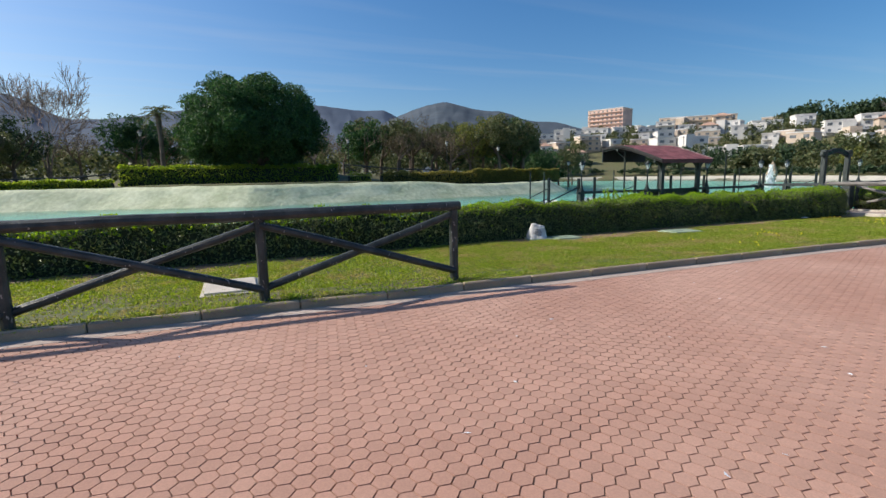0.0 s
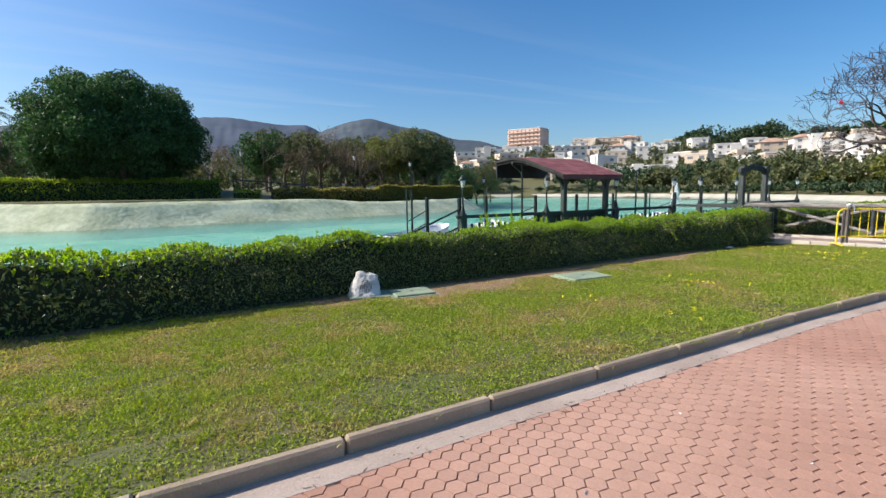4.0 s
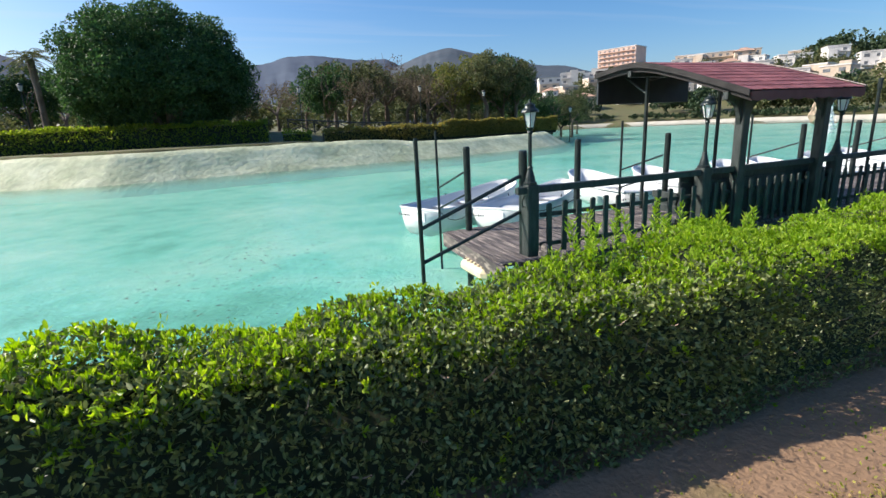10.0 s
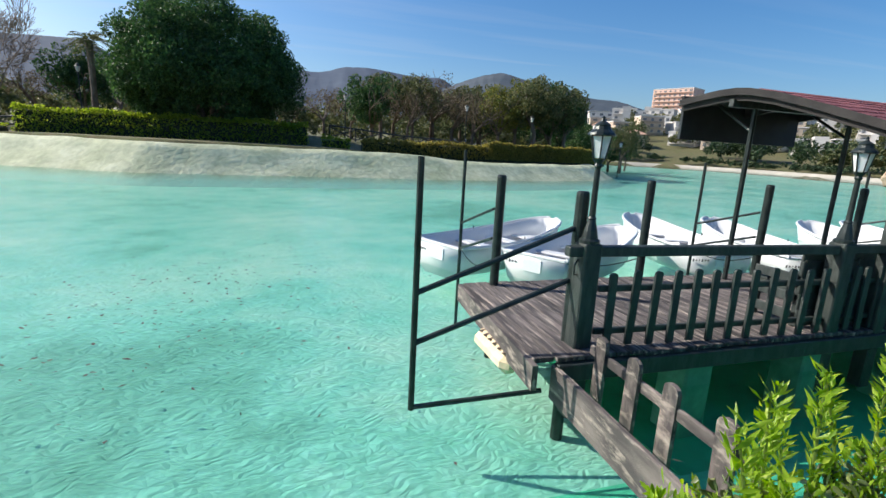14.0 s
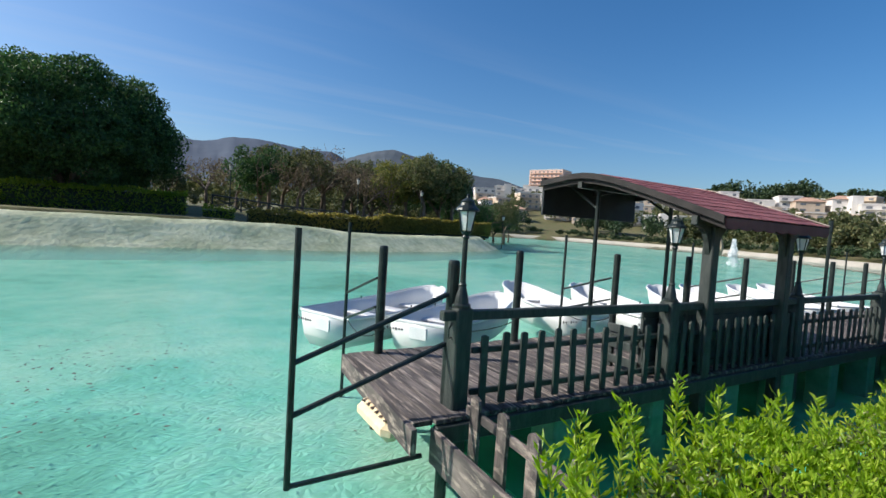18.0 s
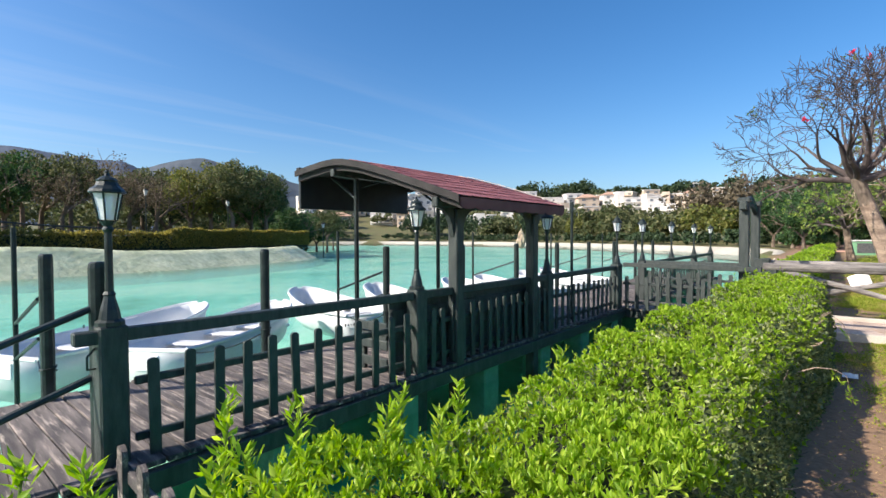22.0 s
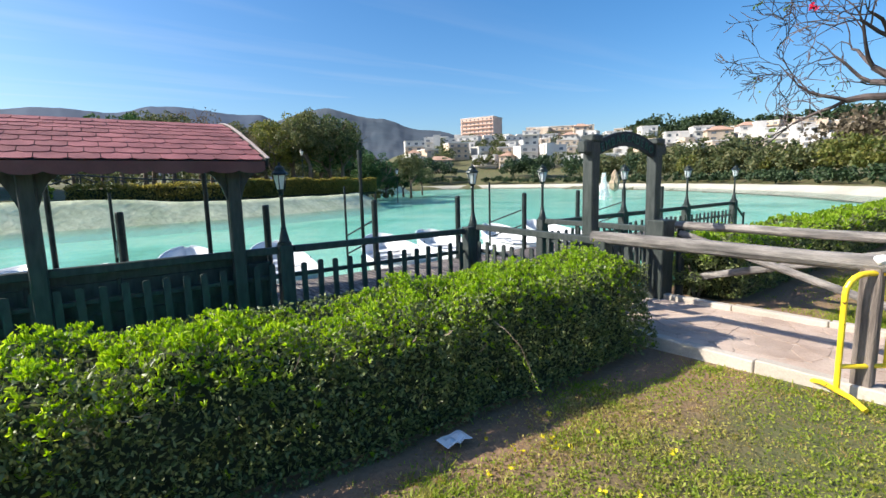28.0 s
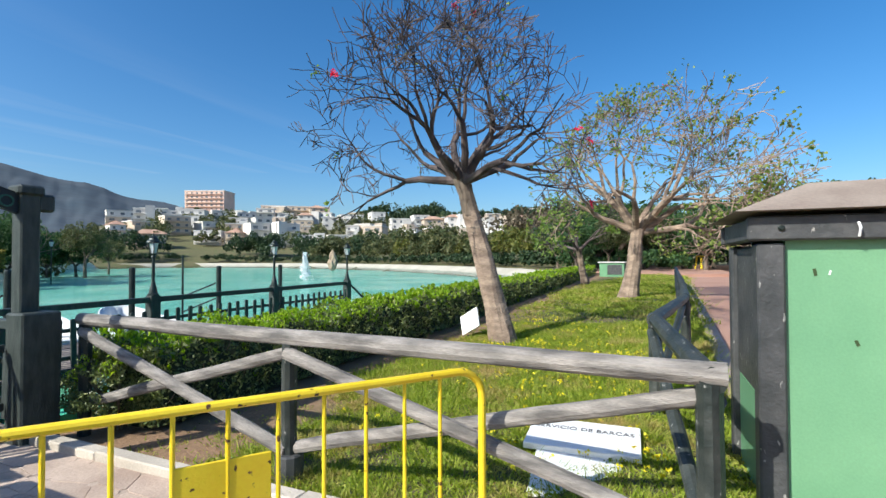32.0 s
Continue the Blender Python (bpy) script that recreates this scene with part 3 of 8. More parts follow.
def leaves(centres, length, width, aim=None, spread=1.0, fold=0.25, oval=False):
    """Folded four-corner (or oval six-corner) leaves at the centres, pointing along aim with some spread; returns vertices and faces."""
    n = len(centres)
    d = rng.normal(size=(n, 3)) * spread
    if aim is not None:
        d = d + aim
    d /= np.linalg.norm(d, axis=1, keepdims=True) + 1e-9
    s = np.cross(d, rng.normal(size=(n, 3)))
    s /= np.linalg.norm(s, axis=1, keepdims=True) + 1e-9
    u = np.cross(s, d)
    ln = length * rng.uniform(0.65, 1.25, (n, 1))
    wd = width * rng.uniform(0.7, 1.2, (n, 1))
    base, tip = centres - d * ln * 0.5, centres + d * ln * 0.5
    if oval:
        side, lift = s * wd * 0.5, u * wd * fold
        lo, hi = centres - d * ln * 0.16, centres + d * ln * 0.26
        v = np.stack([base, lo + side * 0.86 + lift, hi + side + lift, tip, hi - side + lift, lo - side * 0.86 + lift], 1).reshape(-1, 3)
        i = np.arange(n)[:, None] * 6
        f = np.concatenate([i + [0, 1, 2], i + [0, 2, 3], i + [0, 3, 4], i + [0, 4, 5]], 1).reshape(-1, 3)
        return v, f
    mid = centres + d * ln * 0.08
    a, b = mid + s * wd * 0.5 + u * wd * fold, mid - s * wd * 0.5 + u * wd * fold
    v = np.stack([base, a, tip, b], 1).reshape(-1, 3)
    i = np.arange(n)[:, None] * 4
    f = np.concatenate([i + [0, 1, 2], i + [0, 2, 3]], 1).reshape(-1, 3)
    return v, f


# ---- the ground ----
LAKE = np.array([(-32, 5.7), (30, 5.7), (44, 6.4), (62, 10.5), (76, 21), (95, 43), (108, 66), (116, 92), (113, 120), (96, 128), (64, 90), (50, 66),
                 (41.5, 48), (38, 41), (33, 36.5), (22, 32.4), (13, 31.4), (1, 29.8), (-9.8, 34.2), (-20, 36), (-32, 32), (-36, 18)], float)


def lake_distance(x, y):
    """Distance to the shore, negative on the water side."""
    p = np.stack([x, y], -1)
    best = np.full(x.shape, 1e9)
    inside = np.zeros(x.shape, bool)
    for a, b in zip(LAKE, np.roll(LAKE, -1, 0)):
        ab = b - a
        t = np.clip(((p - a) @ ab) / (ab @ ab), 0, 1)
        best = np.minimum(best, np.linalg.norm(p - a - t[..., None] * ab, axis=-1))
        cross = ((a[1] > y) != (b[1] > y))
        with np.errstate(divide="ignore", invalid="ignore"):
            xi = a[0] + (y - a[1]) / (b[1] - a[1]) * ab[0]
        inside ^= cross & (x < xi)
    return np.where(inside, -best, best)


def smooth01(v):
    v = np.clip(v, 0, 1)
    return v * v * (3 - 2 * v)


def kerb_y(x):
    return 0.12 - 0.045 * x + np.interp(x, (-8, 2, 6, 10, 18), (0, 0.10, 0.17, 0.20, 0)) + 0.45 * np.clip((x - 21.4) / 1.4, 0, 1)


def kerb_line(x0, x1, off):
    """Corners of a line along the kerb."""
    return [(x, float(kerb_y(x)) + off) for x in (x0, -8, 2, 6, 10, 18, 21.4, 22.8, x1) if x0 <= x <= x1 and (x == x0 or x > x0)]


def lawn_z(x, y):
    """The near lawn falls a little from the kerb to the hedge."""
    return np.interp(y, (-1.5, 0.3, 4.0, 6.0), (0.0, 0.0, -0.14, -0.17)) - 0.10 * smooth01((x - 15) / 4) * smooth01((y + 0.7) / 1.6) * smooth01((34 - x) / 8)


def ground_z(x, y):
    d = lake_distance(x, y)
    near = np.where(y > kerb_y(x) + np.where(x < 14.4, 0.3, 0.02), lawn_z(x, y), -0.14)
    near = np.where((x > 40) & (y > kerb_y(x) + 0.4), -0.14 + 0.25 * smooth01((x - 40) / 30), near)
    island = 0.35 + 0.6 * smooth01((20 - x) / 10) * smooth01((x + 14) / 8) + 0.15
    isl = smooth01((d - 3.4) / 0.9) * (island + 1.3) - 1.3
    far = -1.3 + 1.5 * smooth01((d - 2.4) / 1.5) + 0.8 * smooth01((d - 4) / 14) * smooth01((y - 5) / 15)
    r = np.hypot(x - 12, y)
    az = np.degrees(np.arctan2(x - 12, y))
    hill = smooth01((r - 140) / 190) * 24 * smooth01((az - 22) / 14) * smooth01((118 - az) / 30)
    back = smooth01((y - 70) / 200) * 6
    isl = isl + 0.12 * np.clip(d - 13, 0, 7)
    land = np.where(y < 9, near, np.where((x > 44) | (y > 95), far, isl))
    land = land + hill + np.where((y > 40) & (x < 60), back, 0)
    return np.where(d < 0, -1.3, land)


def grid_lines(lo, hi, fine, out):
    core = list(np.arange(lo, hi + fine / 2, fine))
    step, a, b = fine, lo, hi
    left, right = [], []
    while b < out:
        step *= 1.13
        a, b = a - step, b + step
        left.append(a)
        right.append(b)
    return np.array(left[::-1] + core + right)


def build_ground():
    xs, ys = grid_lines(-34, 52, 0.8, 3800), grid_lines(-8, 52, 0.4, 3800)
    X, Y = np.meshgrid(xs, ys, indexing="ij")
    Z = ground_z(X, Y)
    v = np.stack([X, Y, Z], -1).reshape(-1, 3)
    nx, ny = X.shape
    i = (np.arange(nx - 1)[:, None] * ny + np.arange(ny - 1)).ravel()
    f = np.stack([i, i + ny, i + ny + 1, i + 1], 1)
    ob = raw("ground", v, f, "ground")
    return tagged(ob, "park ground of worn grass and soil round a lake", "ground", kind="structure")


build_ground()
bm = bmesh.new()
prism(bm, [(-40, 5.5), (47, 5.5), (130, 5.5), (130, 140), (-40, 140)], -1.25, -1.05)
solo("lake_bed", bm, "pool_bed", "turquoise painted bed of the shallow boating lake", "lake bed", "structure")
me = bpy.data.meshes.new("water")
me.from_pydata([(-40, 5.5, WATER), (130, 5.5, WATER), (130, 140, WATER), (-40, 140, WATER)], [], [(0, 1, 2, 3)])
me.materials.append(water_material())
water = tagged(new("water", me), "clear rippled turquoise water of the boating lake", "water", kind="structure")


# flat sheet that colours the bed as shaded water beside the stage
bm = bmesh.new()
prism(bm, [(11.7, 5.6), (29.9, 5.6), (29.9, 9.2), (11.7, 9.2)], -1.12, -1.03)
solo("channel_bed", bm, "shade_green", "green sheet on the bed, coloured as the shaded water between stage and bank", "lake bed", "structure")


def shore_wall(name, outline, back, z_low, z_top, mat, label, wob=0.12, step=0.6, sub=7, lip=0.9):
    """A battered wall along an outline, leaning back from the waterline to its top, with an uneven rendered face."""
    pts = [Vector((*p, 0)) for p in outline]
    row = []
    for a, b in zip(pts, pts[1:]):
        k = max(1, int((b - a).length / step))
        row += [a.lerp(b, i / k) for i in range(k)]
    row.append(pts[-1])
    for _ in range(6):
        row = [row[0]] + [(row[i - 1] + row[i] * 2 + row[i + 1]) / 4 for i in range(1, len(row) - 1)] + [row[-1]]
    v, f = [], []
    for i, p in enumerate(row):
        d = (row[min(i + 1, len(row) - 1)] - row[max(i - 1, 0)]).normalized()
        nrm = Vector((-d.y, d.x, 0))
        top = z_top(p.x) if callable(z_top) else z_top
        for j in range(sub + 3):
            t = min(j / sub, 1.0)
            q = p + nrm * ((back(p.x) if callable(back) else back) * (t ** 0.8) + (0.0 if j <= sub else lip * (j - sub)))
            bump = noise.noise(Vector((q.x * 0.8, q.y * 0.8, t * 1.6))) * wob + noise.noise(Vector((q.x * 2.7, q.y * 2.7, t * 4))) * wob * 0.35
            z = z_low + (top - z_low) * t + noise.noise(Vector((q.x * 0.5, 3, 1))) * 0.07 * t - (0.35 if j == sub + 2 else 0)
            v.append((q.x + nrm.x * bump, q.y + nrm.y * bump, z))
    w = sub + 3
    for i in range(len(row) - 1):
        for j in range(w - 1):
            f.append((i * w + j, i * w + j + w, i * w + j + w + 1, i * w + j + 1))
    ob = raw(name, np.array(v), np.array(f), mat)
    for p in ob.data.polygons:
        p.use_smooth = True
    return tagged(ob, label, "lake wall", kind="structure")


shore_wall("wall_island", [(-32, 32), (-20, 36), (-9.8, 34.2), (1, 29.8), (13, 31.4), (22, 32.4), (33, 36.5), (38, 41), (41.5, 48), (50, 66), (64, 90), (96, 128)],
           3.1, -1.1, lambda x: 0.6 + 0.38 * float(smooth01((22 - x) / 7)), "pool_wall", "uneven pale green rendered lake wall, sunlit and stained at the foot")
shore_wall("wall_far", [(96, 128), (113, 120), (116, 92), (108, 66), (95, 43), (76, 21), (62, 10.5), (44, 6.4)][::1], lambda x: 0.25 + 2.35 * float(smooth01((x - 50) / 14)), -0.9, lambda x: -0.15 + 0.33 * float(smooth01((x - 48) / 14)), "pale_rim", "pale sloping concrete rim of the far lake shore", step=2.0, wob=0.05, lip=0.5)

bm = bmesh.new()
box(bm, (2, 5.62, -0.72), (68, 0.22, 1.12))
solo("wall_bank", bm, "bank_wall", "dark green painted concrete bank below the hedge", "lake wall", "structure")
bm = bmesh.new()
foot = [(5.72, -0.66), (6.25, -0.72), (6.32, -0.80), (7.3, -1.16), (7.35, -1.35), (5.72, -1.35)]
ends = [[bm.verts.new((x, y, z)) for y, z in foot] for x in (10.3, 34.0)]
bm.faces.new(ends[0])
bm.faces.new(ends[1][::-1])
for i in range(6):
    j = (i + 1) % 6
    bm.faces.new((ends[0][i], ends[1][i], ends[1][j], ends[0][j]))
bmesh.ops.recalc_face_normals(bm, faces=bm.faces[:])
solo("wall_footing", bm, "bank_wall", "sloping green painted footing of the bank under the water", "lake wall", "structure")


# ---- kerb, pavement base, path ----
def build_kerb():
    x, k = -14.0, 0
    top = thing("kerb", label="weathered concrete kerb between brick pavement and lawn", category="kerb", kind="structure")
    while x < 60:
        w = 0.99 if x < 24 else 2.99
        xm = x + w / 2
        bm = bmesh.new()
        box(bm, (0, 0, 0), (w, 0.068, 0.26), bevel=0.014)
        ob = part("kerb_stone", bm, "kerb", top)
        ob.matrix_basis = pose(xm, float(kerb_y(xm)) - 0.075, -0.115 + 0.006 * noise.noise(Vector((xm, 0, 0))), 0, 0, math.degrees(math.atan2(float(kerb_y(xm + 0.4) - kerb_y(xm - 0.4)), 0.8)))
        x += w + 0.01
        k += 1


build_kerb()
bm = bmesh.new()
prism(bm, kerb_line(-14, 15, -0.052) + kerb_line(-14, 15, 0.5)[::-1], -0.10, 0.004)
solo("ground_verge", bm, "ground", "grassy soil edge behind the kerb", "ground", "structure")
bm = bmesh.new()
prism(bm, [(-60, -40), (120, -40)] + kerb_line(-60, 120, -0.14)[::-1], -0.3, -0.0985)
prism(bm, kerb_line(-60, 120, -0.24) + kerb_line(-60, 120, -0.10)[::-1], -0.12, -0.0975)
solo("pavement", bm, "joint", "sandy bed of the red brick pavement", "pavement", "structure")
bm = bmesh.new()
prism(bm, kerb_line(-14, 60, -0.315) + kerb_line(-14, 60, -0.095)[::-1], -0.15, -0.080)
solo("gutter", bm, "gutter", "pale concrete strip between the kerb and the pavers", "gutter", "structure")
bm = bmesh.new()
prism(bm, [(17.0, -40), (120, -40)] + kerb_line(17.0, 120, -0.14)[::-1], -0.3, -0.086)
prism(bm, [(-60, kerb_y(-60) - 0.14), (-60, -40), (17, -40), (17, -8.5), (-7.4, -8.5), (-7.4, kerb_y(-7.4) - 0.14)], -0.3, -0.086)
solo("road", bm, "paver", "red paved promenade running on along the lawn", "pavement", "structure")


def path_z(y):
    return float(np.interp(y, (-0.95, 0.0, 0.5, 1.4, 5.3), (-0.03, -0.03, -0.075, -0.130, -0.185)))


bm = bmesh.new()
ring = [(y, path_z(y)) for y in (-0.95, 0.0, 0.5, 1.4, 5.3)]
lo = [bm.verts.new((19.56, y, z - 0.14)) for y, z in ring] + [bm.verts.new((19.56, y, z - 0.006)) for y, z in reversed(ring)]
hi = [bm.verts.new(v.co + Vector((1.70, 0, 0))) for v in lo]
bm.faces.new(lo)
bm.faces.new(hi[::-1])
for k in range(len(lo)):
    bm.faces.new((lo[k], hi[k], hi[(k + 1) % len(lo)], lo[(k + 1) % len(lo)]))
path_base = solo("footpath", bm, "mortar", "short flagstone path to the landing-stage gate", "path", "structure")
for x0, y0, y1 in ((19.5, -0.75, 4.9), (21.3, -0.8, 5.2)):
    y = y0
    while y < y1 - 0.1:
        ln = min(0.98, y1 - y)
        bm = bmesh.new()
        box(bm, (0, 0, 0), (0.12, ln - 0.012, 0.22), bevel=0.01)
        ob = part("edging_stone", bm, "concrete", path_base)
        ob.matrix_basis = pose(x0, y + ln / 2, path_z(y + ln / 2) - 0.045 + 0.012 * noise.noise(Vector((x0, y * 3, 0))), 0, 0, random.uniform(-0.7, 0.7))
        y += ln


# ---- landing stage ----
def post_square(parent, name, at, w, z0, z1, mat="green_wood", bevel=0.012, label=""):
    bm = bmesh.new()
    box(bm, (at[0], at[1], (z0 + z1) / 2), (w, w, z1 - z0), bevel=bevel)
    return part(name, bm, mat, parent, label)


def rail(parent, a, b, w=0.075, h=0.075, mat="green_wood", name="rail"):
    a, b = Vector(a), Vector(b)
    d = b - a
    bm = bmesh.new()
    turn = d.to_track_quat("X", "Z").to_matrix().to_4x4()
    box(bm, (a + b) / 2, (d.length, w, h), turn, bevel=0.008)
    return part(name, bm, mat, parent)


def picket_mesh(h, w=0.07, t=0.024, mat="green_wood"):
    bm = bmesh.new()
    n = 5
    out = [(-w / 2, 0), (w / 2, 0)] + [(w / 2 * math.cos(math.pi * k / n), h - w * 0.32 + w * 0.32 * math.sin(math.pi * k / n)) for k in range(n + 1)]
    lo = [bm.verts.new((x, -t / 2, z)) for x, z in out]
    hi = [bm.verts.new((x, t / 2, z)) for x, z in out]
    bm.faces.new(lo)
    bm.faces.new(hi[::-1])
    for i in range(len(out)):
        j = (i + 1) % len(out)
        bm.faces.new((lo[i], hi[i], hi[j], lo[j]))
    return finish("picket", bm, mat)


PICKET = picket_mesh(0.66)


def pickets(parent, a, b, step, mesh, z, lean=1.2):
    a, b = Vector((*a, 0)), Vector((*b, 0))
    n = max(1, int(round((b - a).length / step)))
    turn = math.degrees(math.atan2(b.y - a.y, b.x - a.x))
    for i in range(n):
        p = a.lerp(b, (i + 0.5) / n)
        ob = new("picket", mesh)
        ob.parent = parent
        ob.matrix_basis = pose(p.x, p.y, z + random.uniform(-0.012, 0.012), random.uniform(-lean, lean), random.uniform(-lean, lean), turn)


def picket_fence(a, b, z_rail, z0, step=0.207, mesh=PICKET, rail_ends=None, label="dark green wooden picket fence with a square top rail"):
    """One bay: top handrail, two cross rails and the pickets."""
    t = thing("picket_fence", label=label, category="fence", group="picket fences of the landing stage")
    d = (Vector(b) - Vector(a)).normalized()
    off = Vector((d.y, -d.x)) * 0.05
    ra, rb = rail_ends or (a, b)
    rail(t, (*ra, z_rail), (*rb, z_rail), 0.085, 0.085, name="handrail")
    for z in (z0 + 0.12, z0 + 0.50):
        rail(t, (*a, z), (*b, z), 0.04, 0.055, name="cross_rail")
    pickets(t, Vector(a) + off, Vector(b) + off, step, mesh, z0)
    return t


def build_deck():
    t = thing("landing_stage", label="long weathered plank landing stage on concrete blocks in the lake", category="jetty")
    bm = bmesh.new()
    box(bm, (0, 0, 0), (0.135, 2.16, 0.04), bevel=0.005)
    me = finish("plank", bm, "plank")
    x, k = 10.76, 0
    while x < 29.75:
        ob = new("plank", me)
        ob.parent = t
        ob.matrix_basis = pose(x, 8.44 + random.uniform(-0.015, 0.015), DECK - 0.02 + random.uniform(-0.004, 0.004), random.uniform(-0.2, 0.2), random.uniform(-0.4, 0.4), random.uniform(-0.25, 0.25))
        x += 0.143
        k += 1
    for y in (7.36, 8.4, 9.48):
        bm = bmesh.new()
        box(bm, (20.24, y, DECK - 0.12), (19.1, 0.08, 0.15), bevel=0.008)
        part("beam", bm, "green_wood", t)
    bm = bmesh.new()
    prism(bm, [(10.50, 7.40), (10.684, 7.40), (10.684, 9.52), (10.66, 9.52)], DECK - 0.042, DECK - 0.002)
    part("end_plank", bm, "plank", t)
    bm = bmesh.new()
    prism(bm, [(10.44, 7.30), (10.49, 7.30), (10.65, 9.53), (10.60, 9.53)], DECK - 0.22, DECK - 0.012)
    part("end_board", bm, "plank", t)
    bm = bmesh.new()
    box(bm, (29.78, 8.42, DECK - 0.10), (0.05, 2.2, 0.18), bevel=0.008)
    part("end_board", bm, "plank", t)
    bm = bmesh.new()
    box(bm, (0, 0, 0), (0.32, 0.34, 0.86), bevel=0.02)
    blk = finish("concrete_block", bm, "block")
    for x in np.arange(12.2, 29.7, 1.47):
        for y in (7.55, 9.3):
            ob = new("concrete_block", blk)
            ob.parent = t
            ob.matrix_basis = pose(x, y, -0.73, 0, 0, random.uniform(-3, 3))
    # gangway from the gate to the stage
    y = 5.35
    bm = bmesh.new()
    box(bm, (0, 0, 0), (1.36, 0.135, 0.04), bevel=0.005)
    me2 = finish("cross_plank", bm, "plank")
    while y < 7.3:
        ob = new("cross_plank", me2)
        ob.parent = t
        ob.matrix_basis = pose(20.62, y, DECK - 0.02, 0, 0, random.uniform(-0.4, 0.4))
        y += 0.145
    for x in (20.0, 21.24):
        bm = bmesh.new()
        box(bm, (x, 6.3, DECK - 0.12), (0.08, 2.1, 0.15), bevel=0.008)
        part("beam", bm, "green_wood", t)
    return t


build_deck()


def lamp_post(x, y, w=0.165, z0=-0.75):
    """Square post in the railing with a small cast lantern standing on it."""
    t = thing("lamp_post", (x, y, 0), "dark green post with a small glazed lantern on top", "lamp", "lamp posts of the landing stage")
    post_square(t, "post", (0, 0), w, z0, 0.80)
    bm = bmesh.new()
    lathe(bm, [(0.085, 0.80), (0.085, 0.825), (0.065, 0.84), (0.055, 0.90), (0.036, 0.97), (0.032, 0.99), (0.040, 1.0), (0.026, 1.02), (0.022, 1.40), (0.034, 1.42), (0.026, 1.44), (0.05, 1.475)], 12)
    part("standard", bm, "metal_dark", t, smooth=False)
    lamp = thing("lantern")
    lamp.parent = t
    bm = bmesh.new()
    lathe(bm, [(0.048, 1.482), (0.082, 1.652)], 6)
    part("pane_glass", bm, "glass", lamp, "milky lantern glass")
    bm = bmesh.new()
    for k in range(6):
        a = 2 * math.pi * k / 6
        c, s = math.cos(a), math.sin(a)
        tube(bm, [(0.05 * c, 0.05 * s, 1.475), (0.086 * c, 0.086 * s, 1.655)], 0.006, 5)
    part("lantern_frame", bm, "metal_dark", lamp)
    bm = bmesh.new()
    lathe(bm, [(0.088, 1.65), (0.108, 1.658), (0.100, 1.675), (0.07, 1.70), (0.058, 1.725), (0.062, 1.735), (0.045, 1.75), (0.018, 1.765), (0.012, 1.785), (0.016, 1.79), (0.004, 1.805)], 12)
    part("lantern_cap", bm, "metal_dark", lamp)
    return t


LAMPS = [(11.005, 7.575), (13.80, 7.46), (16.80, 7.47), (19.86, 7.47), (21.52, 7.48), (24.10, 7.50), (26.82, 7.52), (29.55, 7.56)]
first_lamp = lamp_post(*LAMPS[0])
for p in LAMPS[1:]:
    copy_thing(first_lamp, pose(*p, 0, 0, 0, random.uniform(-4, 4)))

RZ = 0.735
picket_fence((11.13, 7.55), (13.70, 7.45), RZ, -0.09, rail_ends=((10.80, 7.56), (13.71, 7.45)))
picket_fence((13.90, 7.45), (16.70, 7.455), RZ, -0.09, 0.187, label="dark green picket fence in front of the bench under the shelter")
picket_fence((16.90, 7.455), (19.66, 7.46), RZ, -0.09)
picket_fence((21.62, 7.47), (24.02, 7.49), RZ, -0.09)
picket_fence((24.20, 7.49), (26.74, 7.51), RZ, -0.09)
picket_fence((26.92, 7.51), (29.47, 7.55), RZ, -0.09)
picket_fence((19.86, 7.34), (19.66, 4.95), RZ + 0.06, -0.08, 0.2, label="grey-green picket side rail of the gangway")
picket_fence((21.52, 7.38), (21.40, 5.36), RZ + 0.04, -0.08, 0.2, label="grey-green picket side rail of the gangway")

t = thing("corner_post", label="thick square dark green corner post of the railing", category="post")
post_square(t, "post", (19.76, 7.46), 0.17, -0.75, 0.80)


def end_stair_rail():
    t = thing("stair_rail", label="dark green sloping hand rail at the end of the stage", category="rail")
    tube_part(t, [(29.66, 7.6, 0.74), (30.4, 7.62, 0.28)], 0.03, "bar")
    tube_part(t, [(30.4, 7.62, -0.5), (30.4, 7.62, 0.42)], 0.03, "upright")


def tube_part(parent, pts, r, name, mat="metal_dark", n=8):
    bm = bmesh.new()
    tube(bm, pts, r, n)
    return part(name, bm, mat, parent, smooth=False)


end_stair_rail()


# mooring posts along the lake side and the thin poles of the finger moorings
POSTS_X = [11.02, 13.14, 15.20, 17.16, 19.12, 21.08, 23.06, 25.02, 27.06, 29.08]
for i, x in enumerate(POSTS_X):
    t = thing("mooring_post", (x, 9.42, 0), "round dark green mooring post on the lake side", "post", "mooring posts along the stage")
    bm = bmesh.new()
    lathe(bm, [(0.055, -1.2), (0.055, 1.19), (0.050, 1.215), (0.0401, 1.225)], 12)
    part("post", bm, "metal_dark", t)
    if i % 2 == 0:
        t = thing("mooring_rail", (x - 0.05, 9.42, 0), "thin dark pole with two sloping bars for mooring boats", "rail", "mooring rails along the stage")
        tube_part(t, [(0, 1.15, -1.2), (0, 1.15, 1.48)], 0.024, "pole")
        tube_part(t, [(0, 0.05, 0.82), (0, 1.15, 0.47)], 0.018, "bar")
        tube_part(t, [(0, 0.05, 0.46), (0, 1.15, 0.10)], 0.018, "bar")

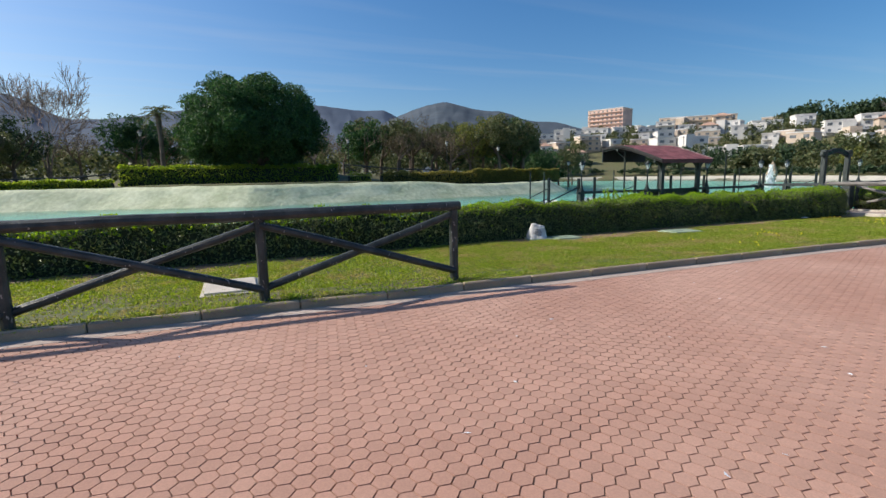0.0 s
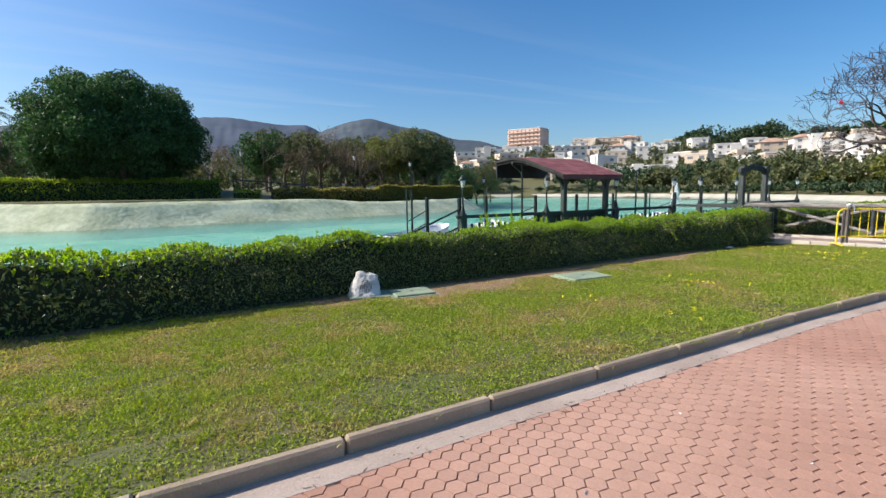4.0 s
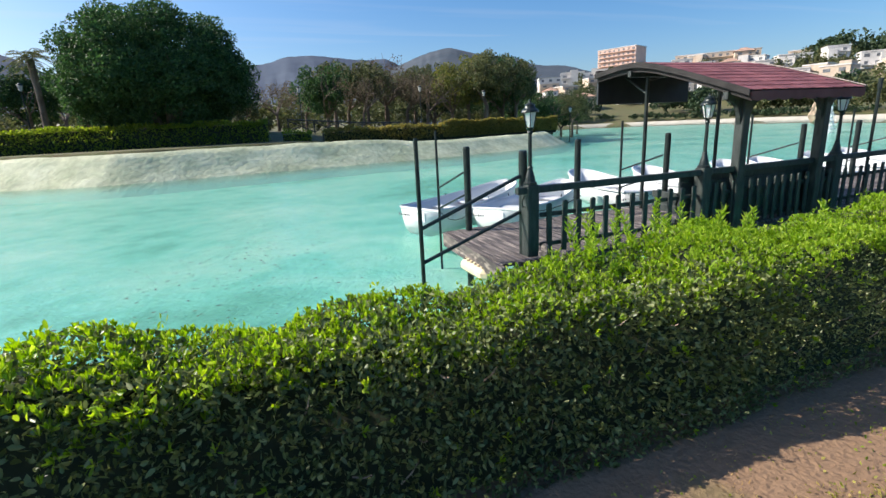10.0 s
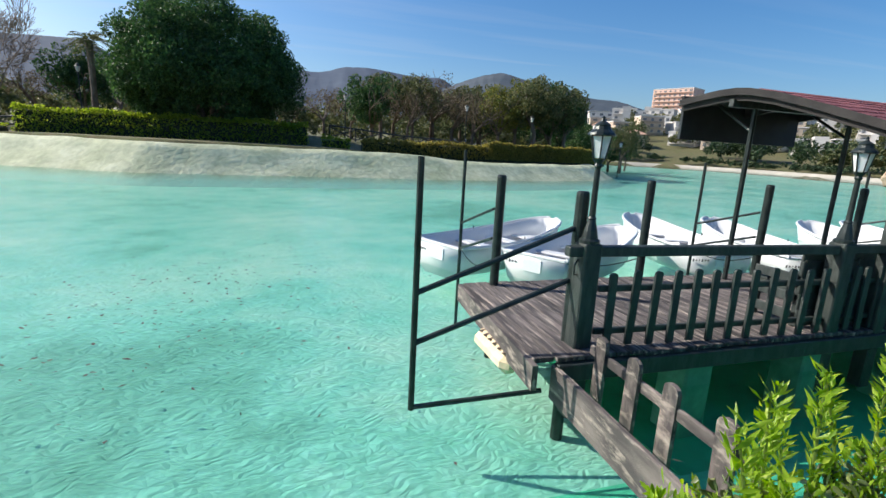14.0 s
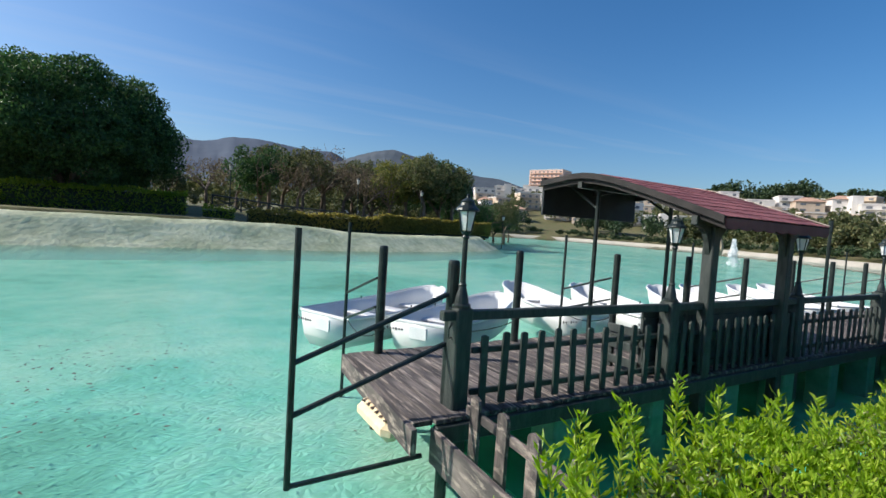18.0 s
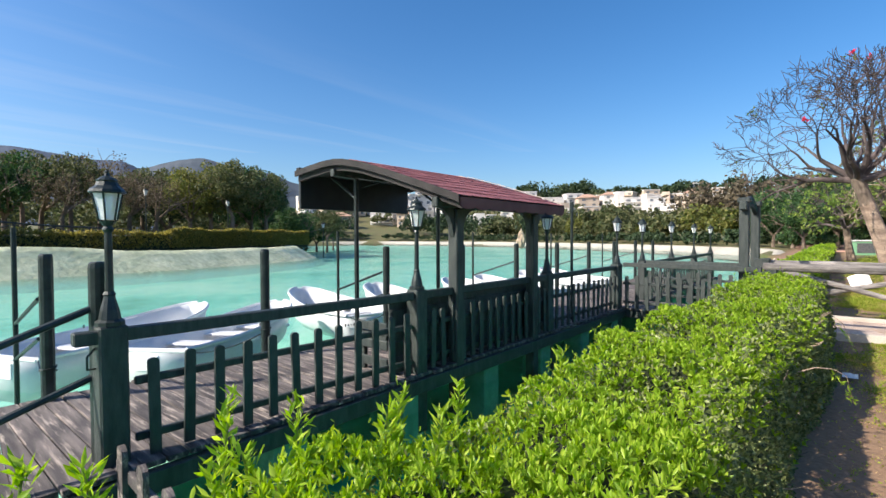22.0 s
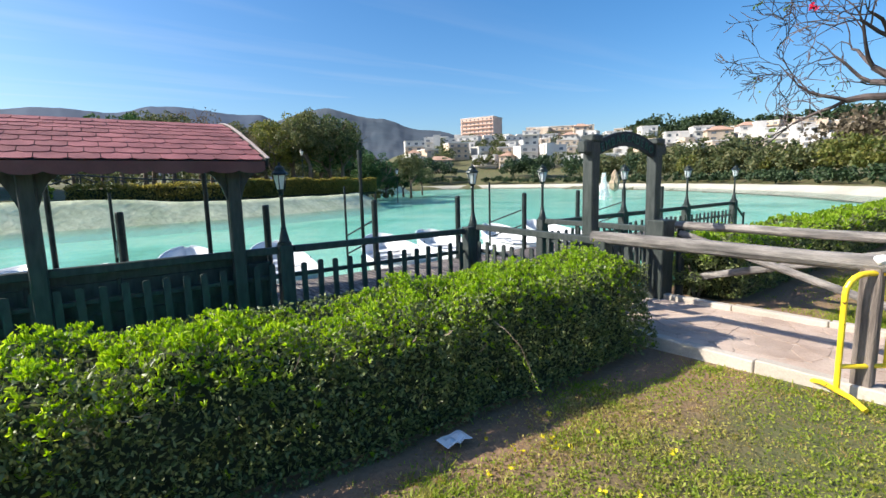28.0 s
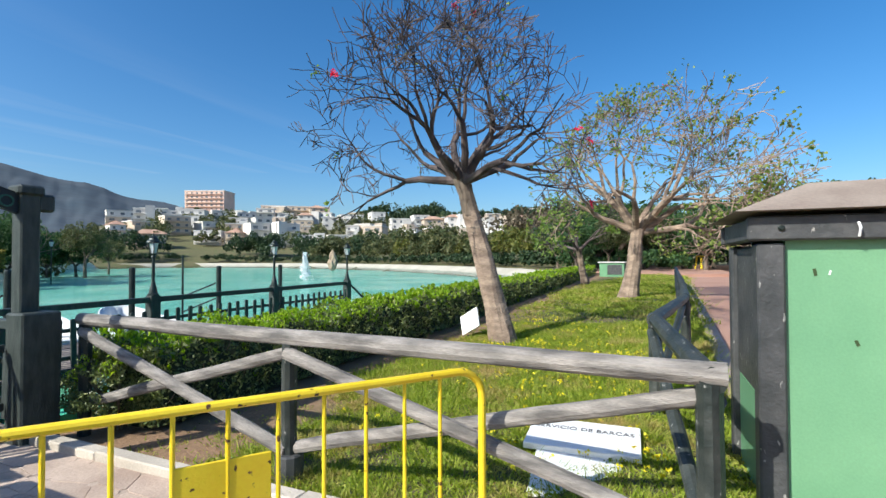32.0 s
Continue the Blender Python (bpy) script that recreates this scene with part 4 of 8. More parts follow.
t = thing("landing_rail", (10.97, 7.68, 0), "dark green rail with two sloping bars down into the water", "rail")
bm = bmesh.new()
lathe(bm, [(0.055, -1.1), (0.055, 1.17), (0.05, 1.2), (0.04, 1.21)], 12)
part("post", bm, "metal_dark", t)
tube_part(t, [(-1.39, -0.02, -0.58), (-1.39, -0.02, 1.43)], 0.026, "pole")
tube_part(t, [(-1.39, -0.02, 0.40), (0.0, 0.0, 0.92)], 0.024, "bar")
tube_part(t, [(-1.39, -0.02, -0.01), (0.0, 0.0, 0.47)], 0.024, "bar")
tube_part(t, [(-1.39, -0.02, -0.56), (-0.34, -0.22, -0.42)], 0.022, "foot_bar")
tube_part(t, [(-0.05, -0.10, 0.66), (-0.10, -0.14, 0.62), (-0.10, -0.14, 0.54), (-0.04, -0.10, 0.53)], 0.007, "hook")

t = thing("flag_pole", (17.94, 7.58, 0), "tall thin dark steel pole with a socket on top", "pole")
tube_part(t, [(0, 0, -0.1), (0, 0, 1.80)], 0.026, "pole")
tube_part(t, [(0, 0, 1.80), (0, 0, 1.98)], 0.036, "socket")

# boards and low pickets that close the bank side of the stage
t = thing("side_boarding", label="weathered grey side boards with three low pickets at the bank", category="boarding")
rail(t, (10.70, 7.42, -0.32), (10.60, 5.74, -0.30), 0.045, 0.30, "plank", "board")
rail(t, (10.97, 7.32, -0.02), (10.90, 5.76, -0.02), 0.035, 0.08, "plank", "cross_rail")
low = picket_mesh(0.70, 0.135, 0.03, "plank")
for x, y, z in ((10.94, 7.16, -0.55), (10.92, 6.77, -0.54), (10.92, 6.42, -0.55), (10.88, 5.96, -0.52)):
    ob = new("picket", low)
    ob.parent = t
    ob.matrix_basis = pose(x, y, z, 0, random.uniform(-2, 2), 84)

t = thing("foam_float", (10.53, 8.16, -0.36), "yellowed ribbed foam float under the end of the stage", "float", turn=90)
bm = bmesh.new()
box(bm, (0, 0, 0), (0.74, 0.22, 0.20), bevel=0.07)
part("body", bm, "float_foam", t)
for k in range(6):
    bm = bmesh.new()
    box(bm, (-0.27 + k * 0.108, 0.01, 0.097), (0.028, 0.14, 0.012), Matrix.Rotation(0.35, 4, "Z"))
    part("slot", bm, "bark", t)


# ---- shelter ----
def build_shelter():
    t = thing("shelter", label="open wooden shelter with a red shingle lean-to roof on the stage", category="shelter")
    for x in (14.44, 16.24):
        p = post_square(t, "post", (x, 7.42), 0.14, -0.75, 1.70)
        for s in (-1, 1):
            bm = bmesh.new()
            pts = [(0.07, 1.74), (0.34, 1.74), (0.34, 1.70), (0.24, 1.67), (0.17, 1.61), (0.12, 1.52), (0.09, 1.42), (0.07, 1.36)]
            lo = [bm.verts.new((x + s * a, 7.39, z)) for a, z in pts]
            hi = [bm.verts.new((x + s * a, 7.45, z)) for a, z in pts]
            bm.faces.new(lo)
            bm.faces.new(hi[::-1])
            for i in range(len(pts)):
                j = (i + 1) % len(pts)
                bm.faces.new((lo[i], hi[i], hi[j], lo[j]))
            part("bracket", bm, "green_wood", p)
    for x in (14.47, 16.27):
        tube_part(t, [(x, 9.26, DECK), (x, 9.26, 2.29)], 0.033, "steel_post")
        tube_part(t, [(x, 9.26, 1.92), (x, 9.82, 2.27)], 0.022, "brace")
    rail(t, (14.05, 7.42, 1.76), (16.5, 7.42, 1.76), 0.08, 0.11, "green_wood", "plate_beam")
    rail(t, (14.05, 9.26, 2.25), (16.5, 9.26, 2.25), 0.08, 0.10, "green_wood", "plate_beam")
    section = [(7.06, 1.80), (7.6, 1.985), (8.2, 2.18), (8.7, 2.325), (9.0, 2.385), (9.2, 2.405), (9.45, 2.40), (9.8, 2.365), (10.12, 2.325)]
    for x in (14.12, 15.3, 16.44):
        bm = bmesh.new()
        lo = [bm.verts.new((x - 0.03, y, z - 0.02)) for y, z in section] + [bm.verts.new((x - 0.03, y, z - 0.13)) for y, z in reversed(section)]
        hi = [bm.verts.new(v.co + Vector((0.06, 0, 0))) for v in lo]
        bm.faces.new(lo)
        bm.faces.new(hi[::-1])
        for i in range(len(lo)):
            j = (i + 1) % len(lo)
            bm.faces.new((lo[i], hi[i], hi[j], lo[j]))
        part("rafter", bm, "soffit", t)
    roof = thing("roof")
    roof.parent = t
    bm = bmesh.new()
    lo = [bm.verts.new((14.06, y, z)) for y, z in section] + [bm.verts.new((14.06, y, z - 0.02)) for y, z in reversed(section)]
    hi = [bm.verts.new(v.co + Vector((2.46, 0, 0))) for v in lo]
    bm.faces.new(lo)
    bm.faces.new(hi[::-1])
    for i in range(len(lo)):
        j = (i + 1) % len(lo)
        bm.faces.new((lo[i], hi[i], hi[j], lo[j]))
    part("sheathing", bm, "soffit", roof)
    # shingles: rows of cut tabs from the eave to the ridge
    seg = [(Vector((0, *a)), Vector((0, *b))) for a, b in zip(section, section[1:])]
    total = sum((b - a).length for a, b in seg)

    def along(s):
        for a, b in seg:
            l = (b - a).length
            if s <= l:
                return a.lerp(b, s / l), (b - a).normalized()
            s -= l
        return seg[-1][1], (seg[-1][1] - seg[-1][0]).normalized()
    pitch = total / 15
    for r in range(15):
        p, d = along(r * pitch)
        up = Vector((0, -d.z, d.y))
        w = 2.46 / 10
        for c in range(11):
            x0 = 14.05 + (c - (0.5 if r % 2 else 0)) * w
            x1 = min(x0 + w - 0.008, 16.53)
            x0 = max(x0, 14.05)
            if x1 - x0 < 0.03:
                continue
            bm = bmesh.new()
            cut = min(0.045, (x1 - x0) / 3)
            out = [(x0, 0.04), (x0 + cut, 0.0), (x1 - cut, 0.0), (x1, 0.04), (x1, pitch * 1.25), (x0, pitch * 1.25)]
            j = random.uniform(-0.006, 0.006)
            lo = [bm.verts.new(p + d * (s - 0.02 + j) + up * (0.006 + 0.010 * (1 - s / (pitch * 1.25))) + Vector((x, 0, 0))) for x, s in out]
            hi = [bm.verts.new(v.co + up * 0.007) for v in lo]
            bm.faces.new(lo)
            bm.faces.new(hi[::-1])
            for i in range(6):
                k = (i + 1) % 6
                bm.faces.new((lo[i], hi[i], hi[k], lo[k]))
            part("shingle", bm, "shingle", roof)
    # red fascia with a scalloped lower edge along the eave
    bm = bmesh.new()
    n = 9
    w = 2.46 / n
    top, bot = [], []
    for i in range(n * 6 + 1):
        x = 14.05 + w * i / 6
        top.append((x, 1.795))
        bot.append((x, 1.70 - 0.03 * abs(math.sin(math.pi * i / 6)) ** 0.5))
    for y, flip in ((7.045, 0), (7.06, 1)):
        tv = [bm.verts.new((x, y, z)) for x, z in top]
        bv = [bm.verts.new((x, y, z)) for x, z in bot]
        for i in range(len(tv) - 1):
            bm.faces.new((tv[i], tv[i + 1], bv[i + 1], bv[i]))
    part("fascia", bm, "roof_trim", roof, "dark red scalloped fascia")
    for x in (14.04, 16.54):
        bm = bmesh.new()
        lo = [bm.verts.new((x - 0.012, y, z + 0.022)) for y, z in section] + [bm.verts.new((x - 0.012, y, z - 0.062)) for y, z in reversed(section)]
        hi = [bm.verts.new(v.co + Vector((0.024, 0, 0))) for v in lo]
        bm.faces.new(lo)
        bm.faces.new(hi[::-1])
        for i in range(len(lo)):
            j = (i + 1) % len(lo)
            bm.faces.new((lo[i], hi[i], hi[j], lo[j]))
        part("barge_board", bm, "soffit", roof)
        if x < 15:
            continue
        bm = bmesh.new()
        e = 0.03
        lo = [bm.verts.new((x - 0.02 + e * 0.4, y, z + 0.038)) for y, z in section] + [bm.verts.new((x - 0.02 + e * 0.4, y, z + 0.030)) for y, z in reversed(section)]
        hi = [bm.verts.new(v.co + Vector((0.04, 0, 0))) for v in lo]
        bm.faces.new(lo)
        bm.faces.new(hi[::-1])
        for i in range(len(lo)):
            j = (i + 1) % len(lo)
            bm.faces.new((lo[i], hi[i], hi[j], lo[j]))
        part("drip_edge", bm, "drip_edge", roof, "pale metal drip edge")
    return t


build_shelter()
t = thing("hanging_sign", (15.28, 10.15, 2.09), "long dark sign panel hanging at the lake side of the roof", "sign")
bm = bmesh.new()
box(bm, (0, 0, 0), (2.30, 0.05, 0.58), bevel=0.006)
part("panel", bm, "sign_back", t)
bm = bmesh.new()
box(bm, (0, 0.012, 0.30), (2.34, 0.08, 0.04), bevel=0.006)
part("top_strip", bm, "soffit", t)

def bench(x0, x1, y):
    """Long boarded bench with its plank back to the fence."""
    t = thing("bench", (0, 0, DECK), "long dark green plank bench with its back to the fence", "bench")
    for k in range(5):
        rail(t, (x0, y + 0.012 * k, 0.10 + 0.165 * k), (x1, y + 0.012 * k, 0.10 + 0.165 * k), 0.03, 0.172, "green_wood", "back_board")
    for k in range(3):
        rail(t, (x0, y + 0.13 + 0.15 * k, 0.42), (x1, y + 0.13 + 0.15 * k, 0.42), 0.135, 0.035, "green_wood", "seat_board")
    for i in range(5):
        x = x0 + 0.04 + (x1 - x0 - 0.08) * i / 4
        rail(t, (x, y + 0.045, 0), (x, y + 0.045, 0.70), 0.06, 0.045, "green_wood", "upright")
        rail(t, (x, y + 0.10, 0.37), (x, y + 0.50, 0.37), 0.05, 0.06, "green_wood", "bearer")
        rail(t, (x, y + 0.48, 0), (x, y + 0.48, 0.36), 0.06, 0.05, "green_wood", "leg")
    for x in (x0 - 0.02, x1 + 0.02):
        for k in range(3):
            rail(t, (x, y + 0.04, 0.12 + 0.19 * k), (x, y + 0.50, 0.12 + 0.19 * k), 0.03, 0.10, "green_wood", "end_board")
    bm = bmesh.new()
    box(bm, (x1 - 0.17, y - 0.055, 0.36), (0.36, 0.03, 0.68), bevel=0.006)
    part("corner_panel", bm, "green_wood", t)
    return t


bench(13.52, 16.62, 7.565)


# ---- boats ----
def rowing_boat(at, turn, label):
    """White rowing boat with a broad stern and a round bow: hull shell, thwarts, floor boards, oarlocks."""
    t = thing("rowing_boat", at, label, "boat", "rowing boats at the stage", turn)
    L, B, n = 3.2, 1.34, 26

    def half(s):
        body = 0.84 + 0.16 * math.sin(math.pi * min(1, s * 1.3 + 0.05))
        return max(0.06, B / 2 * body * max(0.0, 1 - max(0.0, (s - 0.5) / 0.5) ** 3.0) ** 0.5)

    def sheer(s):
        return 0.39 + 0.03 * (1 - s) ** 2 + 0.27 * s ** 2.4

    bm = bmesh.new()
    outs, ins = [], []
    for i in range(n + 1):
        s = 1 - (1 - i / n) ** 1.35
        h, zt = half(s), sheer(s)
        zb = -0.14 + 0.30 * max(0, (s - 0.72) / 0.28) ** 2
        x = -L / 2 + L * s
        ring, inner = [], []
        for k in range(11):
            a = (k - 5) / 5
            sg = 1 if a > 0 else -1
            q = abs(a)
            y = h * sg * (0.80 * min(1, q * 1.55) + 0.20 * q ** 2)
            z = zb + (zt - zb) * max(0.0, (q - 0.42) / 0.58) ** 1.25
            ring.append((x - 0.13 * s * (1 - q), y, z))
            zi = zt if q == 1 else max(z + 0.04, 0.07 + 0.10 * max(0, (s - 0.75) / 0.25))
            inner.append((x - 0.16 * s * (1 - q) - (0.05 if i == n else 0) + (0.06 if i == 0 else 0), y * (1 - 0.05 / max(h, 0.1)), zi))
        outs.append([bm.verts.new(c) for c in ring])
        ins.append([bm.verts.new(c) for c in inner])
    for i in range(n):
        for k in range(10):
            bm.faces.new((outs[i][k], outs[i + 1][k], outs[i + 1][k + 1], outs[i][k + 1]))
            bm.faces.new((ins[i][k + 1], ins[i + 1][k + 1], ins[i + 1][k], ins[i][k]))
        for k in (0, 10):
            bm.faces.new((outs[i][k], ins[i][k], ins[i + 1][k], outs[i + 1][k]))
    for i in (0, n):
        bm.faces.new(outs[i])
        bm.faces.new(ins[i])
        bm.faces.new((outs[i][0], outs[i][10], ins[i][10], ins[i][0]))
    hull = part("hull", bm, "boat_white", t, "white fibreglass hull", smooth=True)
    bm = bmesh.new()
    box(bm, (-L / 2 + 0.03, 0, 0.40), (0.08, half(0) * 2, 0.05), bevel=0.012)
    part("transom_rail", bm, "boat_white", t)
    bm = bmesh.new()
    box(bm, (-L / 2 - 0.008, 0, 0.24), (0.02, 0.34, 0.20), bevel=0.004)
    part("transom_pad", bm, "white_board", hull, "pale square pad on the stern")
    for y in (-0.36, -0.18, 0.0, 0.18, 0.36):
        bm = bmesh.new()
        box(bm, (-0.28, y, 0.085), (2.1, 0.165, 0.02), bevel=0.005)
        part("floor_board", bm, "boat_grey", t, "worn grey floor board")
    for x, w, s in ((-1.34, 0.38, 0.08), (-0.52, 0.24, 0.34), (0.26, 0.24, 0.58), (0.98, 0.34, 0.80)):
        bm = bmesh.new()
        hw = half(s) - 0.05
        box(bm, (x, 0, 0.27), (w, hw * 2, 0.045), bevel=0.012)
        part("thwart", bm, "boat_white", t)
    for sg in (-1, 1):
        pts = [(-L / 2 + L * q, sg * (half(q) + 0.012), sheer(q) + 0.004) for q in [1 - (1 - i / n) ** 1.35 for i in range(n + 1)]]
        tube_part(t, pts, 0.030, "gunwale", "boat_white", 6)
        tube_part(t, [(-0.1, sg * half(0.48), sheer(0.48)), (-0.1, sg * half(0.48), sheer(0.48) + 0.07)], 0.012, "oarlock", "metal_dark", 6)
    for k in range(6):
        bm = bmesh.new()
        box(bm, (-L / 2 - 0.004, 0.62 - 0.06 * k, 0.26), (0.012, 0.025 if k != 2 else 0.012, 0.03 if k % 3 else 0.05))
        part("name_stroke", bm, "ink", hull, "dark painted name, unreadable")
    return t


BOATS = [((12.48, 12.48, -0.50), 24), ((13.68, 11.52, -0.50), 28), ((16.37, 12.37, -0.50), 82), ((18.0, 11.75, -0.50), 78), ((20.6, 11.4, -0.50), 74), ((22.3, 11.5, -0.50), 76), ((24.5, 11.4, -0.50), 70), ((26.4, 11.4, -0.50), 72)]
boat = rowing_boat(*BOATS[0], "white fibreglass rowing boat moored beside the landing stage")
for at, turn in BOATS[1:]:
    copy_thing(boat, pose(*at, random.uniform(-2, 2), random.uniform(-1, 1), turn))


def mooring_rope(a, b, sag):
    """A slack rope from a stern to a mooring post."""
    a, b = Vector(a), Vector(b)
    t = thing("mooring_rope", a, "thin slack dark rope tying a boat to a mooring post", "rope", "mooring ropes")
    pts = [tuple((b - a) * q - Vector((0, 0, sag * 4 * q * (1 - q)))) for q in (0, 0.2, 0.4, 0.6, 0.8, 1.0)]
    tube_part(t, pts, 0.009, "rope", "metal_dark", 5)
    bm = bmesh.new()
    pts = [tuple(b - a + Vector((0.063 * math.cos(k * 0.8), 0.063 * math.sin(k * 0.8), 0.006 * k))) for k in range(9)]
    tube(bm, pts, [0.009] * 9, 5)
    part("knot", bm, "metal_dark", t, "turns of rope round the post")


mooring_rope((11.27, 11.33, -0.09), (11.02, 9.42, 0.16), 0.14)
mooring_rope((12.56, 10.32, -0.10), (13.14, 9.42, 0.20), 0.08)
mooring_rope((15.62, 10.84, -0.10), (15.20, 9.42, 0.18), 0.10)
mooring_rope((17.20, 10.22, -0.10), (17.16, 9.42, 0.18), 0.06)


# ---- gate ----
def build_gate():
    t = thing("gate", label="dark green wooden gateway with an arched name board", category="gate")
    for x in (19.90, 21.32):
        post_square(t, "post", (x, 5.24), 0.15, -0.25, 1.98)
        bm = bmesh.new()
        box(bm, (x, 5.24, 2.0), (0.2, 0.2, 0.09), bevel=0.02)
        part("post_cap", bm, "green_wood", t)
    for x in (19.78, 21.44):
        bm = bmesh.new()
        box(bm, (x, 5.24, 1.90), (0.16, 0.12, 0.16), bevel=0.02)
        part("bracket", bm, "green_wood", t)
    bm = bmesh.new()
    box(bm, (21.33, 5.12, 0.35), (0.30, 0.26, 1.15), bevel=0.015)
    part("side_box", bm, "green_wood", t, "dark boxed base of the gate post")
    bm = bmesh.new()
    n = 14
    lo, hi = [], []
    for i in range(n + 1):
        s = i / n
        x = 19.94 + 1.34 * s
        lift = 0.15 * math.sin(math.pi * s)
        lo.append((x, 1.78 + lift))
        hi.append((x, 1.96 + lift))
    out = lo + hi[::-1]
    a = [bm.verts.new((x, 5.21, z)) for x, z in out]
    b = [bm.verts.new((x, 5.27, z)) for x, z in out]
    bm.faces.new(a)
    bm.faces.new(b[::-1])
    for i in range(len(out)):
        j = (i + 1) % len(out)
        bm.faces.new((a[i], b[i], b[j], a[j]))
    board = part("name_board", bm, "sign_back", t, "arched dark board with green letters")
    word = "EMBARCADERO"
    for i, ch in enumerate(word):
        s = (i + 0.5) / len(word)
        cu = bpy.data.curves.new("letter", "FONT")
        cu.body, cu.size, cu.extrude, cu.align_x, cu.align_y = ch, 0.15, 0.004, "CENTER", "CENTER"
        cu.materials.append(M["sign_letters"])
        ob = new("letter", cu)
        ob.parent = board
        ob.matrix_basis = pose(20.01 + 1.20 * s, 5.203, 1.87 + 0.15 * math.sin(math.pi * s), 90, 0, 0) @ pose(0, 0, 0, 0, 0, math.degrees(math.atan(0.15 * math.pi / 1.34 * math.cos(math.pi * s))))
    leaf = thing("gate_leaf")
    leaf.parent = t
    for z in (0.12, 0.62):
        rail(leaf, (19.98, 5.26, z), (21.18, 5.26, z), 0.04, 0.07)
    pickets(leaf, (19.98, 5.22), (21.18, 5.22), 0.17, PICKET, -0.02)
    return t


build_gate()


# ---- log fences ----
def log_part(parent, a, b, r, name, mat):
    bm = bmesh.new()
    log(bm, a, b, r)
    return part(name, bm, mat, parent, smooth=False)


def log_fence(points, mat, label, top=0.93, r=0.058, brace=0.045, group="log fences", post_mat=None, cross=True):
    t = thing("log_fence", label=label, category="fence", group=group)
    for x, y, z in points:
        log_part(t, (x, y, z - 0.35), (x, y, z + top), r, "post", post_mat or mat)
    for (x0, y0, z0), (x1, y1, z1) in zip(points, points[1:]):
        d = Vector((x1 - x0, y1 - y0, 0)).normalized() * 0.08
        log_part(t, Vector((x0, y0, z0 + top + r * 0.8)) - d, Vector((x1, y1, z1 + top + r * 0.8)) + d, r * 1.03, "top_rail", mat)
        if cross:
            e = Vector((-d.y, d.x, 0)) * 0.35
            log_part(t, Vector((x0, y0, z0 + 0.14)) + e, Vector((x1, y1, z1 + top - 0.06)) + e, brace, "brace", mat)
            log_part(t, Vector((x0, y0, z0 + top - 0.06)) - e, Vector((x1, y1, z1 + 0.14)) - e, brace, "brace", mat)
    return t


log_fence([(-13.2, 0.62, 0), (-10.9, 0.55, 0), (-8.6, 0.48, 0), (-6.3, 0.42, 0), (-4.0, 0.36, 0), (-1.66, 0.31, 0), (0.64, 0.30, 0), (3.0, 0.30, 0)], "dark_log", "dark green log fence with crossed braces along the kerb")
log_fence([(21.68, 5.0, -0.1), (21.60, 2.5, -0.1), (21.46, -0.11, -0.08)], "grey_log", "weathered grey log fence with crossed braces beside the path", top=0.88, r=0.056, brace=0.047, post_mat="dark_log")
log_fence([(21.5, -0.12, -0.08), (23.7, 0.10, -0.08), (26.5, -0.32, -0.08)] + [(29.2 + 2.6 * k, -0.44 - 0.095 * k, -0.05) for k in range(7)], "dark_log", "dark green log fence along the lawn", top=0.85, r=0.06)
t = thing("path_rail", label="weathered grey log hand rail beside the path", category="fence")
log_part(t, (19.53, 4.92, 0.86), (19.53, 2.36, 0.85), 0.068, "top_rail", "grey_log")
bm = bmesh.new()
box(bm, (19.53, 2.46, 0.30), (0.13, 0.13, 1.05), bevel=0.012)
part("post", bm, "old_post", t, "split grey square post")
bm = bmesh.new()
box(bm, (19.55, 4.80, 0.34), (0.15, 0.15, 1.1), bevel=0.012)
part("post", bm, "green_wood", t)
for x, y in ((21.60, 2.5),):
    bm = bmesh.new()
    lathe(bm, [(0.10, -0.25), (0.10, 0.0), (0.085, 0.01), (0.06, 0.01)], 12, (x, y, 0))
    solo("post_shoe", bm, "kiosk_dark", "grey steel shoe at the foot of a fence post", "post shoe", group="post shoes")


# ---- barrier ----
def build_barrier():
    a, b = Vector((19.31, 2.56, 0)), Vector((21.38, 0.98, 0))
    d = (b - a).normalized()
    L = (b - a).length
    t = thing("barrier", (a.x, a.y, -0.145), "yellow painted steel crowd barrier standing across the path", "barrier", turn=math.degrees(math.atan2(d.y, d.x)))
    r, h, c = 0.021, 0.93, 0.15
    pts = [(0, 0, 0.03)] + [(0, 0, h - c)] + [(c - c * math.cos(k * math.pi / 10), 0, h - c + c * math.sin(k * math.pi / 10)) for k in range(1, 5)] + [(c, 0, h)]
    pts += [(L - x, y, z) for x, y, z in reversed(pts)]
    tube_part(t, pts, r, "frame", "yellow", 10)
    tube_part(t, [(0, 0, 0.22), (L, 0, 0.22)], 0.019, "lower_rail", "yellow")
    for k in range(11):
        x = 0.34 + k * (L - 0.6) / 10
        tube_part(t, [(x, 0, 0.22), (x, 0.0, 0.42), (x, 0.0, 0.72), (x, 0, h)], 0.010, "bar", "yellow")
    bm = bmesh.new()
    box(bm, (L * 0.51, 0, 0.57), (0.37, 0.012, 0.27), bevel=0.004)
    part("plate", bm, "yellow", t, "yellow name plate, blank")
    for x in (0, L):
        tube_part(t, [(x, -0.27, 0.0), (x, -0.14, 0.035), (x, 0.14, 0.035), (x, 0.27, 0.0)], 0.02, "foot", "yellow")
    return t


